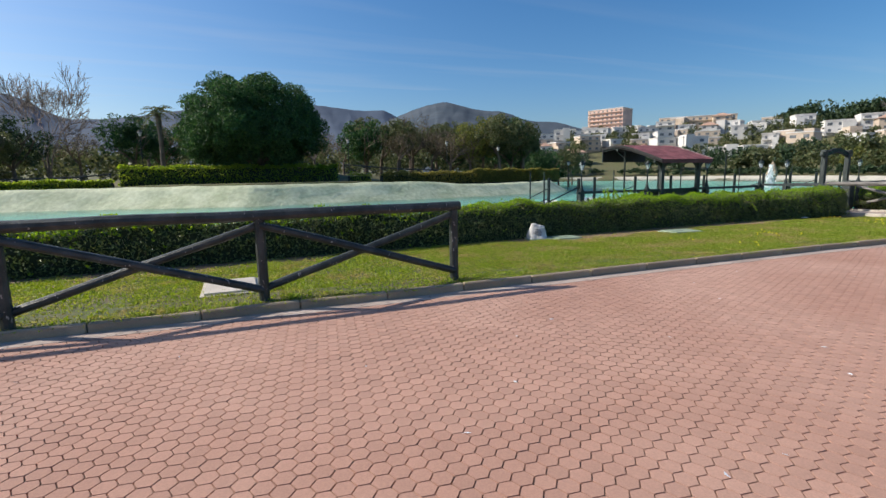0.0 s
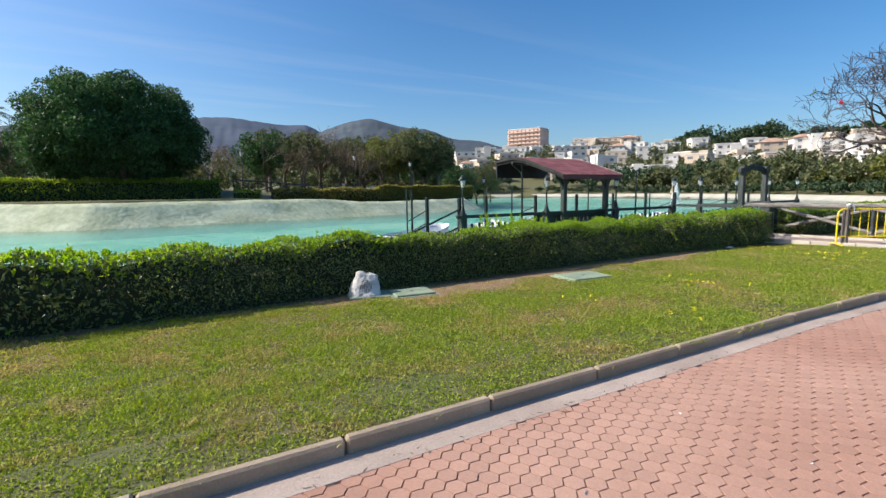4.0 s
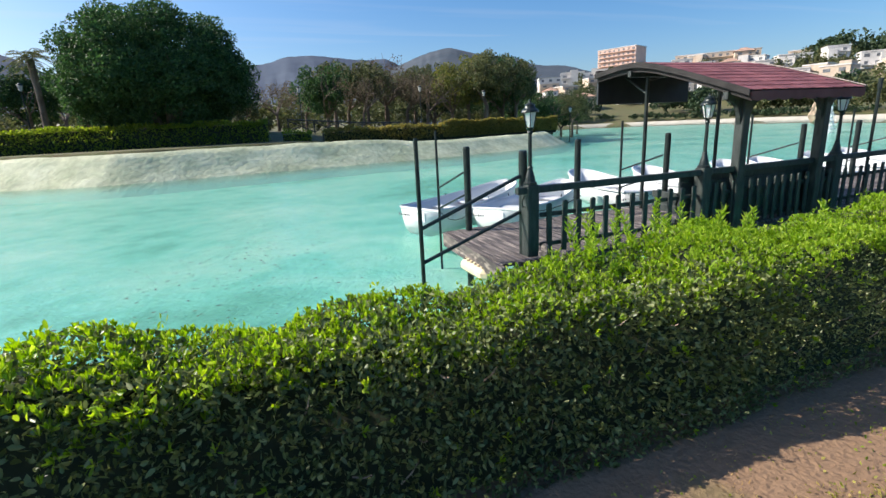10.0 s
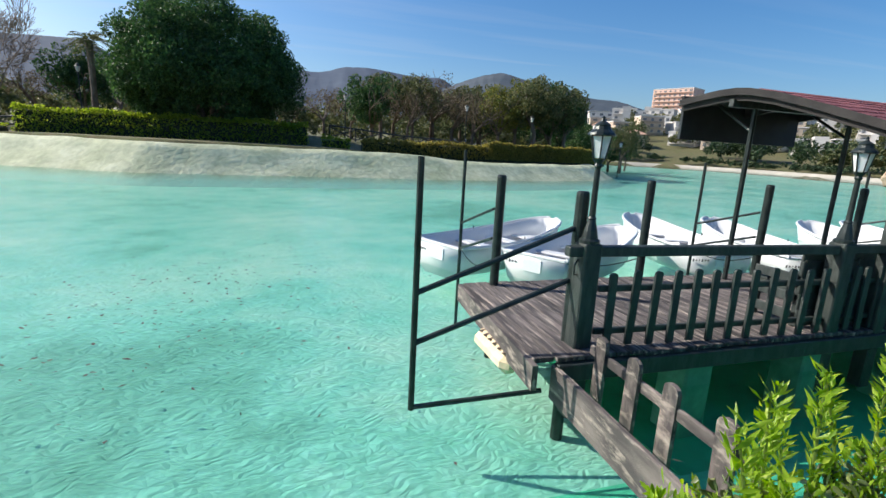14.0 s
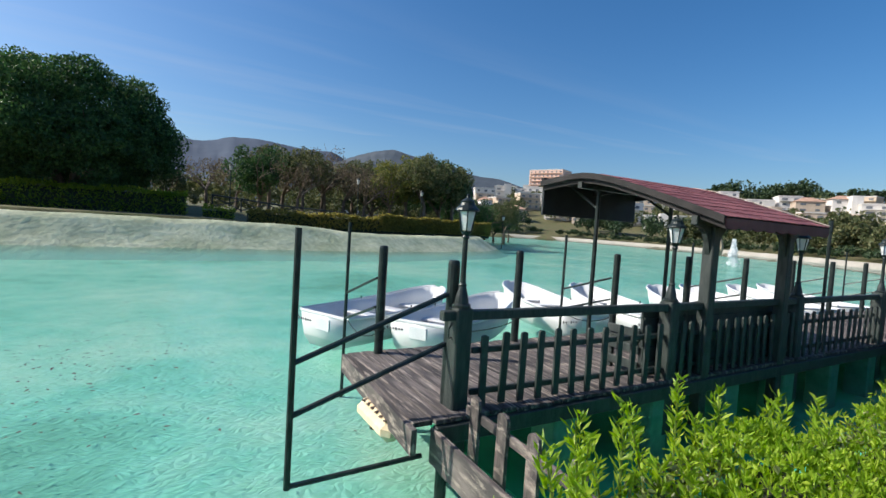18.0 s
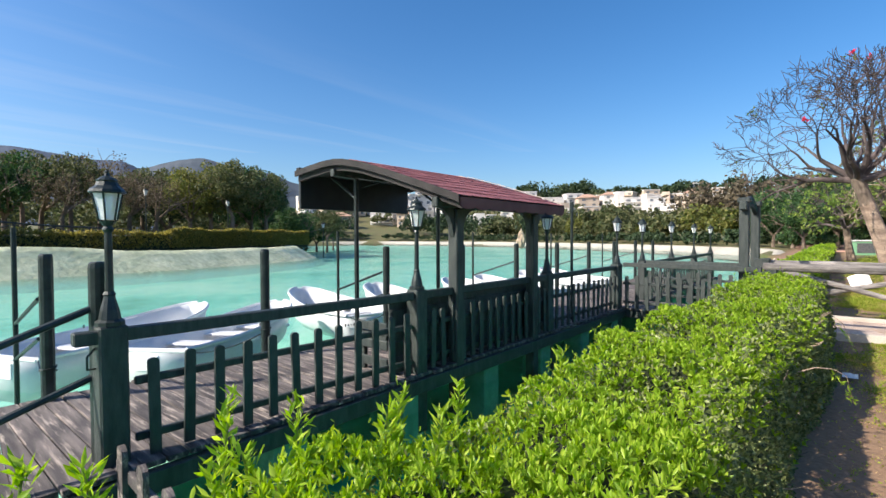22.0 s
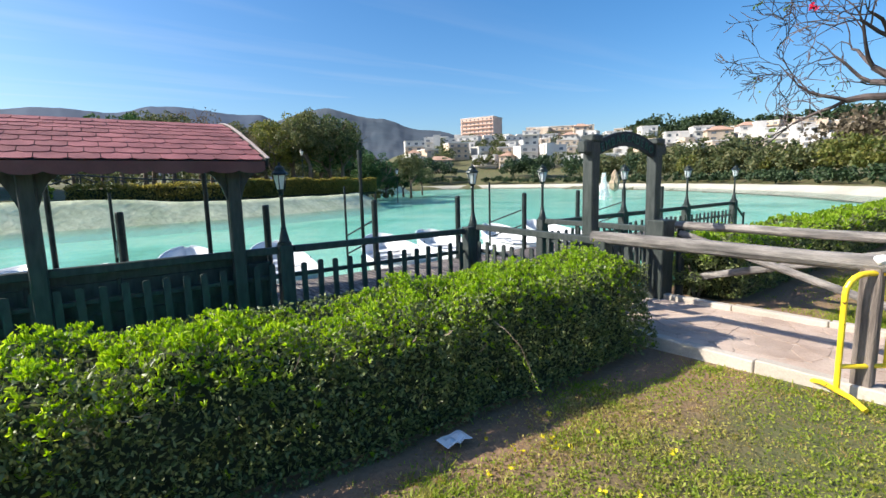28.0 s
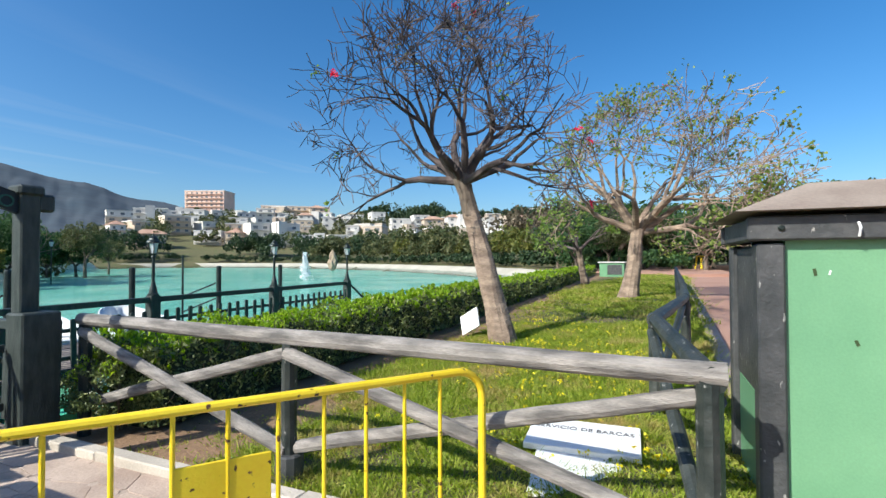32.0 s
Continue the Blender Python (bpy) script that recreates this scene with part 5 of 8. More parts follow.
build_barrier()
t = thing("cloth", (19.5, 2.40, 0.88), "white cloth knotted round the top of the grey post", "cloth")
bm = bmesh.new()
bmesh.ops.create_icosphere(bm, subdivisions=3, radius=0.052)
for v in bm.verts:
    v.co = Vector((v.co.x * 1.2, v.co.y * 1.1, v.co.z * 0.8)) * (1 + 0.5 * noise.noise(v.co * 22))
part("knot", bm, "cloth_white", t)
bm = bmesh.new()
tube(bm, [(0.02, -0.05, 0), (0.05, -0.085, -0.04), (0.06, -0.09, -0.15)], [0.026, 0.022, 0.010], 7, 0.5)
part("cloth_end", bm, "cloth_white", t)


# ---- hedges ----
def hedge_lump(a, b):
    """Clumps of new growth, -1 to 1."""
    return np.sin(8.6 * a + 2.2 * np.sin(3.1 * b + 0.6 * a)) * np.sin(9.4 * b + 2.0 * np.sin(4.3 * a)) + 0.35 * np.sin(21 * a + 3 * np.sin(6 * b))


def hedge_slim(x):
    """How much narrower the hedge is clipped on its lake side."""
    return np.interp(x, (10.8, 12.0, 13.2, 14.2, 15.2, 16.6, 19.3), (0.0, 0.03, -0.05, -0.10, -0.07, -0.07, 0.0)) * (x < 20)


def hedge_shoulder(x):
    """0 to 1: how far the near top edge has grown round instead of square."""
    return smooth01((x - 12.6) / 1.2) * (1 - smooth01((x - 16.6) / 1.0))


def hedge_bulge(x, z):
    """How far the near face stands out (+) or is clipped back (-)."""
    clip = np.interp(x, (3.5, 5.5, 6.6, 7.6, 8.8, 9.5, 10.2, 11.0, 12.0, 14.2, 15.6, 17.0, 19.2), (0.06, 0.18, 0.28, 0.32, 0.24, 0.20, 0.06, 0.13, 0.16, 0.13, 0.02, 0.02, 0.08)) * (x < 20) * (0.2 + 0.8 * np.clip((z + 0.16) / 0.78, 0, 1))
    belly = 0.09 * smooth01((x - 14.2) / 1.2) * (x < 20) * (1 - smooth01((z - 0.15) / 0.55))
    return belly + 0.03 * hedge_lump(x, z) * smooth01((x - 12) / 2) - clip + 0.016 * np.sin(1.7 * x + 2.0 * z) + 0.014 * np.sin(3.9 * x - 3.0 * z + 1.0) + 0.012 * np.sin(8.3 * x + 6 * z)


def hedge_lift(x, y):
    """Uneven clipping: slow waves."""
    return 0.055 * hedge_lump(x, y) * smooth01((x - 12) / 2) + 0.06 * np.sin(x * 2.3 + y * 1.7) * np.sin(x * 0.7) + 0.045 * np.sin(x * 5.1 - y * 3.3 + 1.0) + 0.02 * np.sin(x * 11.3 + y * 7.0) - 0.05 * np.exp(-((x - 8.7) / 1.0) ** 2) - 0.045 * hedge_shoulder(x)


def hedge(name, spans, y0, y1, z0, z1, label, size=0.046, shoots=1.0, fresh_from=99.0):
    """A clipped hedge along x: a twig core coloured near-black for the shade inside and a skin of leaves; spans are
    (x0, x1, leaves per square metre, leaf scale).
    Past fresh_from the top is all fresh growth; before it fresh shoots stand in the older leaves."""
    t = thing(name, label=label, category="hedge")
    xa, xb = spans[0][0], spans[-1][1]
    bm = bmesh.new()
    n = int((xb - xa) / 0.4)
    ins = 0.16
    rings = []
    for i in range(n + 1):
        x = xa + ins + (xb - xa - 2 * ins) * i / n
        w = lambda k: 0.04 * noise.noise(Vector((x * 1.4, k * 7.1, 0)))
        s, s0, n1 = float(hedge_bulge(x, 0.6)), float(hedge_bulge(x, -0.1)), float(hedge_slim(x))
        h = lambda y: z1 - 0.13 + float(hedge_lift(x, y)) + w(y)
        rings.append([bm.verts.new(c) for c in ((x, y0 + ins - s0 + w(1), z0 - 0.05), (x, y0 + ins - s0 * 0.5 - s * 0.5 + 0.02 + w(2), z1 - 0.42), (x, y0 + 0.34 - s, h(y0 + 0.34 - s)), (x, (y0 + y1) / 2, h((y0 + y1) / 2)), (x, y1 - n1 - 0.22, h(y1 - n1 - 0.22)), (x, y1 - n1 - ins - 0.02 + w(6), z1 - 0.26), (x, y1 - n1 - ins, z0 - 0.25))])
    for a, b in zip(rings, rings[1:]):
        for k in range(6):
            bm.faces.new((a[k], b[k], b[k + 1], a[k + 1]))
    bm.faces.new(rings[0])
    bm.faces.new(rings[-1][::-1])
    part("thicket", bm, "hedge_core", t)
    old, young = [[], [], 0], [[], [], 0]

    def put(store, c, ln, wd, aim, spread):
        a, b = leaves(c, ln, wd, aim, spread, 0.2, True)
        store[0].append(a)
        store[1].append(b + store[2])
        store[2] += len(a)

    def rosettes(store, c, ln, wd, aim):
        # whorls of narrow young leaves round a shoot tip
        k = len(c)
        up = aim / np.linalg.norm(aim, axis=1, keepdims=True) + rng.normal(0, 0.25, (k, 3))
        for j in range(7):
            d = up + rng.normal(0, 0.55 if j else 0.1, (k, 3))
            d /= np.linalg.norm(d, axis=1, keepdims=True)
            put(store, c + d * ln * 0.45, ln, wd, d * 12, 1.0)

    for x0, x1, dens, sc in spans:
        L, H, W = x1 - x0, z1 - z0, y1 - y0
        for face, area in (("near", L * H * 0.8), ("far", L * H * 0.4), ("top", L * W * 1.25), ("end0", W * H if x0 == xa else 0), ("end1", W * H if x1 == xb else 0)):
            k = int(area * dens)
            if k == 0:
                continue
            u, v, dep = rng.random(k), rng.random(k), np.abs(rng.normal(0, 0.05, k))
            if face in ("near", "far"):
                x, z = x0 + u * L, z0 + v * H
                s = -1 if face == "near" else 1
                rd = 1 - smooth01((x - 8.5) / 2.0)
                sh = hedge_shoulder(x)
                edge = np.clip((z - (z1 - 0.14 - 0.06 * rd - 0.20 * sh)) / (0.14 + 0.06 * rd + 0.20 * sh), 0, 1) ** 2 * (0.10 + 0.03 * rd + 0.08 * sh)
                y = (y0 if s < 0 else y1 - hedge_slim(x)) - s * (dep + edge - hedge_bulge(x, z))
                aim = np.stack([np.zeros(k), np.full(k, s * 1.0), np.full(k, 0.8)], 1)
            elif face == "top":
                x = x0 + u * L
                front = y0 - hedge_bulge(x, z1)
                y = front + 0.02 + v * (y1 - 0.07 - hedge_slim(x) - front)
                rd = 1 - smooth01((x - 8.5) / 2.0)
                sh = hedge_shoulder(x)
                edge = np.clip(1 - (y - front) / (0.18 + 0.05 * rd + 0.24 * sh), 0, 1) ** 2 * (0.09 + 0.04 * rd + 0.10 * sh) + np.clip(1 - (y1 - hedge_slim(x) - y) / 0.2, 0, 1) ** 2 * 0.07
                z = z1 - dep * 1.2 - edge + hedge_lift(x, y)
                aim = np.tile([0, 0, 1.2], (k, 1))
            else:
                s = -1 if face == "end0" else 1
                y, z = y0 + u * W, z0 + v * H
                x = (xa if s < 0 else xb) - s * dep
                aim = np.tile([s * 1.0, 0, 0.7], (k, 1))
            c = np.stack([x, y, z], 1)
            green = (x > fresh_from + 0.4 * np.sin(y * 5)) & (face == "top") & (rng.random(k) < np.clip(0.78 - 0.36 * smooth01((x - 11.5) / 2.5) + 0.35 * np.sin(x * 1.9 + 2.0 * np.sin(y * 2.6)) + 0.2 * np.sin(x * 4.3 - y * 5), 0.08, 0.95))
            if face in ("top", "near"):
                lump = hedge_lump(x, y if face == "top" else z)
                clump = np.clip(0.42 - 0.14 * smooth01((x - 15.3) / 0.8) + 0.6 * lump, 0.03, 0.95) * (1 if face == "top" else 0.55 * smooth01((z - z1 + 0.45) / 0.4))
                green = np.where(x > 12.6, rng.random(k) < clump, green)
            slim = (x > fresh_from) & (x < 13.4)
            tip = (rng.random(k) < np.where(z > z1 - 0.25, (0.60 if face == "top" else 0.12) - 0.10 * smooth01((x - 12.2) / 1.5), 0.03)) | green
            if (~tip).any():
                put(old, c[~tip], size * sc * np.where(slim[~tip], 0.75, 0.95)[:, None], size * sc * np.where(slim[~tip], 0.3, 0.44)[:, None], aim[~tip] * 0.7, 1.0)
            if tip.any():
                rosettes(young, c[tip][::6], size * sc * 1.1, size * sc * (0.26 if x0 < 12 else 0.32), aim[tip][::6] + [0, 0, 0.5])
        # young upright shoots standing out of the top
        k = int(L * W * (40 if x1 < 14 else 26) * shoots / sc)
        bx = x0 + rng.random(k) * L
        fy = y0 - hedge_bulge(bx, z1)
        by = fy + 0.04 + rng.random(k) * (y1 - 0.06 - hedge_slim(bx) - fy)
        hh = np.abs(rng.normal(0.022, 0.022, k)) + 0.012
        for j in range(10):
            q = j / 9
            c = np.stack([bx + rng.normal(0, 0.018, k), by + rng.normal(0, 0.018, k), z1 - 0.05 + hedge_lift(bx, by) + hh * q * 1.7 + rng.normal(0, 0.008, k)], 1)
            put(young, c, size * sc * np.where((bx > fresh_from) & (bx < 13.4), 0.85, 1.0)[:, None], size * sc * np.where((bx > fresh_from) & (bx < 13.4), 0.22, 0.36)[:, None], np.tile([0, 0, 1.0], (k, 1)), 0.85)
    bm = bmesh.new()
    rnd = random.Random(17)
    for k in range(int(min(xb - xa, 22) * 5)):
        x = rnd.uniform(max(xa, xb - 22), xb - 0.2) if xa < 0 else rnd.uniform(xa, min(xb, xa + 10))
        z = rnd.uniform(z0 + 0.02, z1 - 0.15)
        p = Vector((x, y0 + 0.06 - float(hedge_bulge(x, z)), z))
        d = Vector((rnd.uniform(-0.5, 0.5), rnd.uniform(-0.9, -0.15), rnd.uniform(0.1, 1.0))).normalized() * rnd.uniform(0.06, 0.13)
        tube(bm, [p, p + d * 0.6, p + d + Vector((0, 0, 0.02))], [0.005, 0.004, 0.002], 3)
    tagged(part("twigwork", bm, "pale_bark", t), kind="stuff")
    tagged(raw("foliage", np.concatenate(old[0]), np.concatenate(old[1]), "hedge_leaf", t), kind="stuff")
    tagged(raw("new_growth", np.concatenate(young[0]), np.concatenate(young[1]), "fresh_leaf", t), kind="stuff")
    return t


hedge("hedge", [(-26, -3, 420, 2.0), (-3, 4, 1000, 1.45), (4, 7, 2400, 0.98), (7, 10.4, 4400, 0.86), (10.4, 12.5, 5000, 0.80), (12.5, 19.3, 4700, 0.84)], 4.08, 5.2, -0.16, 0.67, "clipped evergreen hedge with fresh green tips along the lake", fresh_from=10.6)
hedge("hedge", [(21.85, 26, 1500, 1.2), (26, 36, 560, 1.9), (36, 60, 180, 3.2)], 4.25, 5.35, -0.16, 0.60, "clipped evergreen hedge running on beside the lawn", fresh_from=21.0)


def sprig(x, y, z, h, seed):
    """A tall feathery shoot rising out of the hedge."""
    rnd = random.Random(seed)
    t = thing("sprig", (x, y, z), "tall bright green shoot standing out of the hedge", "shoot", "tall shoots in the hedge")
    bm = bmesh.new()
    end = Vector((rnd.uniform(-0.08, 0.08), rnd.uniform(-0.08, 0.08), h))
    pts = [end * q + Vector((0, 0, 0)) for q in (0, 0.35, 0.7, 1)]
    tube(bm, pts, [0.006, 0.005, 0.004, 0.002], 5)
    part("stem", bm, "coral_leaf", t)
    k = int(h * 230)
    q = np.linspace(0.15, 1, k)[:, None]
    c = np.array(end)[None] * q + rng.normal(0, 0.010, (k, 3))
    a = rng.random(k) * 6.283
    aim = np.stack([np.cos(a), np.sin(a), np.full(k, 1.1)], 1)
    v, f = leaves(c + aim * 0.016, 0.062, 0.013, aim, 0.25)
    tagged(raw("needles", v, f, "fresh_leaf", t), kind="stuff")


for i, (x, y, h) in enumerate(((10.62, 5.24, 0.36), (10.38, 5.2, 0.30), (10.14, 5.12, 0.36), (9.92, 5.10, 0.38), (10.05, 5.22, 0.28), (10.5, 5.0, 0.30), (10.8, 5.15, 0.32), (11.1, 5.1, 0.26), (9.72, 4.95, 0.36), (11.5, 5.1, 0.24), (12.4, 5.1, 0.2))):
    sprig(x, y, 0.54, h, i)
rnd = random.Random(88)
for i in range(15):
    x = rnd.uniform(9.5, 11.4)
    sprig(x, rnd.uniform(4.8 + 0.1 * abs(x - 10), 5.22), 0.56, rnd.uniform(0.12, 0.24), 40 + i)


def straggler(a, b, seed):
    """A long thin shoot hanging out of the hedge with sparse feathery leaves."""
    rnd = random.Random(seed)
    t = thing("sprig", a, "long thin stray shoot hanging out of the hedge", "shoot", "stray shoots of the hedge")
    end = Vector(b) - Vector(a)
    mid = end * 0.5 + Vector((0, -0.06, 0.08))
    bm = bmesh.new()
    tube(bm, [(0, 0.1, -0.05), (0, 0, 0), tuple(end * 0.25 + Vector((0, -0.04, 0.06))), tuple(mid), tuple(end)], [0.004, 0.004, 0.0035, 0.003, 0.0015], 4)
    part("stem", bm, "pale_bark", t)
    q = np.linspace(0.3, 1, 44)[:, None]
    c = 2 * q * (1 - q) * np.array(mid)[None] * 1.0 + q ** 2 * np.array(end)[None] + rng.normal(0, 0.012, (44, 3))
    v, f = leaves(c, 0.045, 0.010, np.tile(np.array(end.normalized()), (44, 1)), 0.7)
    tagged(raw("needles", v, f, "fresh_leaf", t), kind="stuff")


straggler((17.23, 4.14, 0.50), (17.38, 3.78, 0.0), 1)
straggler((14.2, 4.06, 0.45), (14.35, 3.85, 0.20), 3)


# ---- lawn ----
def blades(x, y, z, h, w):
    n = len(x)
    a = rng.random(n) * 2 * math.pi
    c = np.stack([x, y, z], 1)
    s = np.stack([np.cos(a), np.sin(a), np.zeros(n)], 1) * (w * rng.uniform(0.7, 1.3, n))[:, None]
    lean = rng.normal(0, 0.55, (n, 2)) * h[:, None]
    tip = c + np.concatenate([lean, h[:, None]], 1)
    v = np.stack([c - s, c + s, tip], 1).reshape(-1, 3)
    return v, np.arange(n * 3).reshape(-1, 3)


def patch_noise(x, y, seed=0.0):
    """Smooth uneven value from a few turned sine waves."""
    v = 0
    for k, (f, a) in enumerate(((0.9, 0.3), (1.7, 1.9), (2.9, 0.8), (4.7, 2.6), (7.9, 1.2))):
        v = v + np.sin(f * (x * math.cos(a + seed) + y * math.sin(a + seed)) + 1.7 * k + 0.9 * np.sin(f * 0.7 * y + seed)) / (1 + 0.45 * k)
    return v


def bare(x, y):
    """0 to 1: how bare the lawn is; worn along the hedge and in patches."""
    n = patch_noise(x, y)
    strip = smooth01((y - np.interp(x, (3, 7, 8.5, 12, 16), (3.55, 3.5, 3.05, 3.05, 3.2)) + 0.24 * n) / 0.6)
    patch = smooth01((patch_noise(x, y, 2.0) - 1.0) / 0.9) * 0.45
    worn = 0.95 * np.exp(-(((x - 5.75) / 0.55) ** 2 + ((y - 0.42) / 0.26) ** 2)) + 0.5 * np.exp(-(((x - 6.9) / 0.7) ** 2 + ((y - 0.75) / 0.3) ** 2)) + 0.35 * np.exp(-(((x - 4.4) / 0.8) ** 2 + ((y - 2.4) / 1.2) ** 2))
    worn = worn + 0.95 * np.exp(-(((x - 18.7) / 0.75) ** 2 + ((y - 2.75) / 0.85) ** 2)) + 0.7 * np.exp(-(((x - 4.9) / 1.3) ** 2 + ((y - 3.1) / 0.55) ** 2))
    worn = worn + 0.6 * np.exp(-(((x - 12.4) / 1.6) ** 2 + ((y - 2.9) / 0.45) ** 2))
    return np.clip(strip + patch + worn * (0.75 + 0.25 * n), 0, 1)


def lawn(name, x0, x1, y0, y1, dens, h, w, label, per=26, dry=False):
    """Tufts of leaning blades, thinner where the soil is bare."""
    k = int((x1 - x0) * (y1 - y0) * dens / per)
    x, y = x0 + rng.random(k) * (x1 - x0), y0 + rng.random(k) * (y1 - y0)
    keep = (y > kerb_y(x) - 0.055) & (rng.random(k) > (np.abs(bare(x, y) - 0.5) * 1.7 if dry else bare(x, y) * 0.92)) & ~((x > 19.4) & (x < 21.4))
    x, y = x[keep], y[keep]
    tall = np.clip(rng.normal(1, 0.3, len(x)), 0.45, 1.9) * (1 - 0.5 * bare(x, y)) * (1 + 0.3 * np.clip(patch_noise(x, y, 4.0), -1, 1)) * (1 + 0.55 * np.sin(x * 17 + 3 * np.sin(y * 9)) * np.sin(y * 19 + 2 * np.sin(x * 11)))
    r = w * 9 * rng.uniform(0.6, 1.5, len(x))
    ox, oy = rng.normal(0, 1, (len(x), per)), rng.normal(0, 1, (len(x), per))
    bx, by = (x[:, None] + ox * r[:, None]).ravel(), (y[:, None] + oy * r[:, None]).ravel()
    hh = h * np.repeat(tall, per) * rng.uniform(0.5, 1.25, len(bx))
    v, f = blades(bx, by, lawn_z(bx, by) - 0.005, hh, np.full(len(bx), w))
    v.reshape(-1, 3, 3)[:, 2, :2] += np.stack([ox.ravel(), oy.ravel()], 1) * (hh * 0.45)[:, None]
    ob = raw(name, v, f, "dry_grass" if dry else "grass")
    return tagged(ob, label, "grass", kind="stuff")

lawn("grass", 3, 13, -0.7, 4.1, 3800, 0.030, 0.0045, "short green lawn with dry patches")
lawn("grass", 13, 19.4, -0.9, 4.1, 3200, 0.030, 0.0050, "short green lawn with dry patches")
lawn("grass", -8, 3, -0.1, 4.1, 1500, 0.045, 0.007, "short green lawn with dry patches")
lawn("grass", 21.4, 30, -1.2, 4.2, 3800, 0.055, 0.006, "green lawn under the coral trees")
lawn("grass", 30, 62, -2.0, 4.2, 520, 0.07, 0.018, "green lawn under the coral trees")

def clover(x0, x1, y0, y1, dens, size):
    """Low matted leaves between the blades."""
    k = int((x1 - x0) * (y1 - y0) * dens)
    x, y = x0 + rng.random(k) * (x1 - x0), y0 + rng.random(k) * (y1 - y0)
    lump = 0.55 + 0.45 * np.sin(x * 9 + 3 * np.sin(y * 5)) * np.sin(y * 11 + 2 * np.sin(x * 7))
    keep = (y > kerb_y(x) - 0.05) & (rng.random(k) > bare(x, y) * 0.95) & ~((x > 19.4) & (x < 21.4)) & (rng.random(k) < 0.35 + 0.65 * lump)
    x, y, lump = x[keep], y[keep], lump[keep]
    z = lawn_z(x, y) + rng.uniform(0.0, 0.012, len(x)) + 0.034 * lump * rng.random(len(x))
    v, f = leaves(np.stack([x, y, z], 1), size, size * 0.62, np.tile([0, 0, 0.15], (len(x), 1)), 0.8)
    return tagged(raw("clover", v, f, "grass"), "low matted green weeds in the lawn", "grass", kind="stuff")


clover(3, 13, -0.7, 4.0, 5400, 0.021)
clover(13, 19.4, -0.9, 4.0, 3900, 0.023)
clover(-8, 3, -0.1, 4.0, 1500, 0.034)
clover(21.4, 30, -1.2, 4.2, 1900, 0.028)

lawn("grass", 3, 19.4, 0.3, 4.0, 2600, 0.022, 0.0045, "thin dry grass on the worn strip along the hedge", 18, True)
lawn("grass", 21.4, 30, 0.3, 4.2, 1500, 0.022, 0.0045, "thin dry grass along the hedge", 18, True)

# ---- flat covers and the speaker rock on the lawn ----
def cover(at, size, turn, label, mat="cover_green"):
    t = thing("manhole_cover", at, label, "cover", "covers in the lawn", turn)
    bm = bmesh.new()
    box(bm, (0, 0, -0.04), (size[0] + 0.1, size[1] + 0.1, 0.12), bevel=0.01)
    part("frame", bm, "cover_green" if mat == "cover_green" else "concrete", t)
    bm = bmesh.new()
    box(bm, (0, 0, 0.03), (size[0], size[1], 0.03), bevel=0.006)
    part("lid", bm, mat, t)
    bm = bmesh.new()
    lathe(bm, [(0.03, 0.045), (0.03, 0.049), (0.01, 0.049)], 10)
    part("lifting_eye", bm, "grille", t)
    return t


cover((7.42, 3.70, -0.13), (0.60, 0.46), -8, "pale green concrete cover with a broken corner in the lawn")
cover((10.35, 3.02, -0.10), (0.78, 0.56), -8, "pale green painted concrete cover in the lawn")
cover((0.28, 1.3, -0.02), (0.6, 0.8), 0, "grey concrete cover in the lawn", "concrete")
t = thing("speaker_rock", (6.80, 3.97, -0.13), "white imitation rock loudspeaker with a round grille", "loudspeaker", turn=-18)
bm = bmesh.new()
rings = []
for i in range(15):
    f = min(1.0, i / 12)
    wx, front, back = 0.235 - 0.085 * f ** 1.3, -0.20 + 0.17 * f, 0.15 - 0.03 * f
    cap = 1.0 if i <= 12 else (0.72, 0.30)[i - 13]
    ring = []
    for k in range(28):
        a = 2 * math.pi * k / 28
        c, sn = math.cos(a), math.sin(a)
        m = (abs(c) ** 3.4 + abs(sn) ** 3.4) ** (-1 / 3.4)
        x = wx * c * m * cap + 0.03 * f - 0.01
        y = (front + back) / 2 + (back - front) / 2 * sn * m * cap
        z = 0.30 * f * (1 - 0.08 * c) + (0.014 if i > 12 else 0)
        p = Vector((x, y, z))
        j = noise.noise(p * 6 + Vector((3, 1, 0))) * 0.020 + noise.noise(p * 17) * 0.012
        jag = noise.noise(Vector((x * 16, y * 16, 7))) * 0.012 * f ** 4
        ring.append(bm.verts.new((x + c * j, y + sn * j, max(0.0, z + jag))))
    rings.append(ring)
for lo, hi in zip(rings, rings[1:]):
    for k in range(28):
        bm.faces.new((lo[k], lo[(k + 1) % 28], hi[(k + 1) % 28], hi[k]))
bm.faces.new(rings[0][::-1])
bm.faces.new(rings[-1])
shell = part("shell", bm, "rock", t)
shell.matrix_basis = pose(0, 0, 0.026)
bm = bmesh.new()
for k in range(7):
    x = -0.078 + 0.026 * k
    hgt = math.sqrt(max(0.0, 0.0074 - x * x))
    z = -hgt
    while z < hgt:
        box(bm, (x + 0.004 * math.sin(k * 3.1 + z * 60), 0, z + 0.011), (0.012, 0.006, 0.019), Matrix.Rotation(0.25, 4, "Y"))
        z += 0.0265
g = part("grille", bm, "grille", t)
g.matrix_basis = pose(0.0, -0.130, 0.165, -29, 0, 0)
bm = bmesh.new()
box(bm, (0.05, 0.0, -0.005), (0.60, 0.42, 0.07), bevel=0.012)
part("plinth", bm, "cover_green", t)


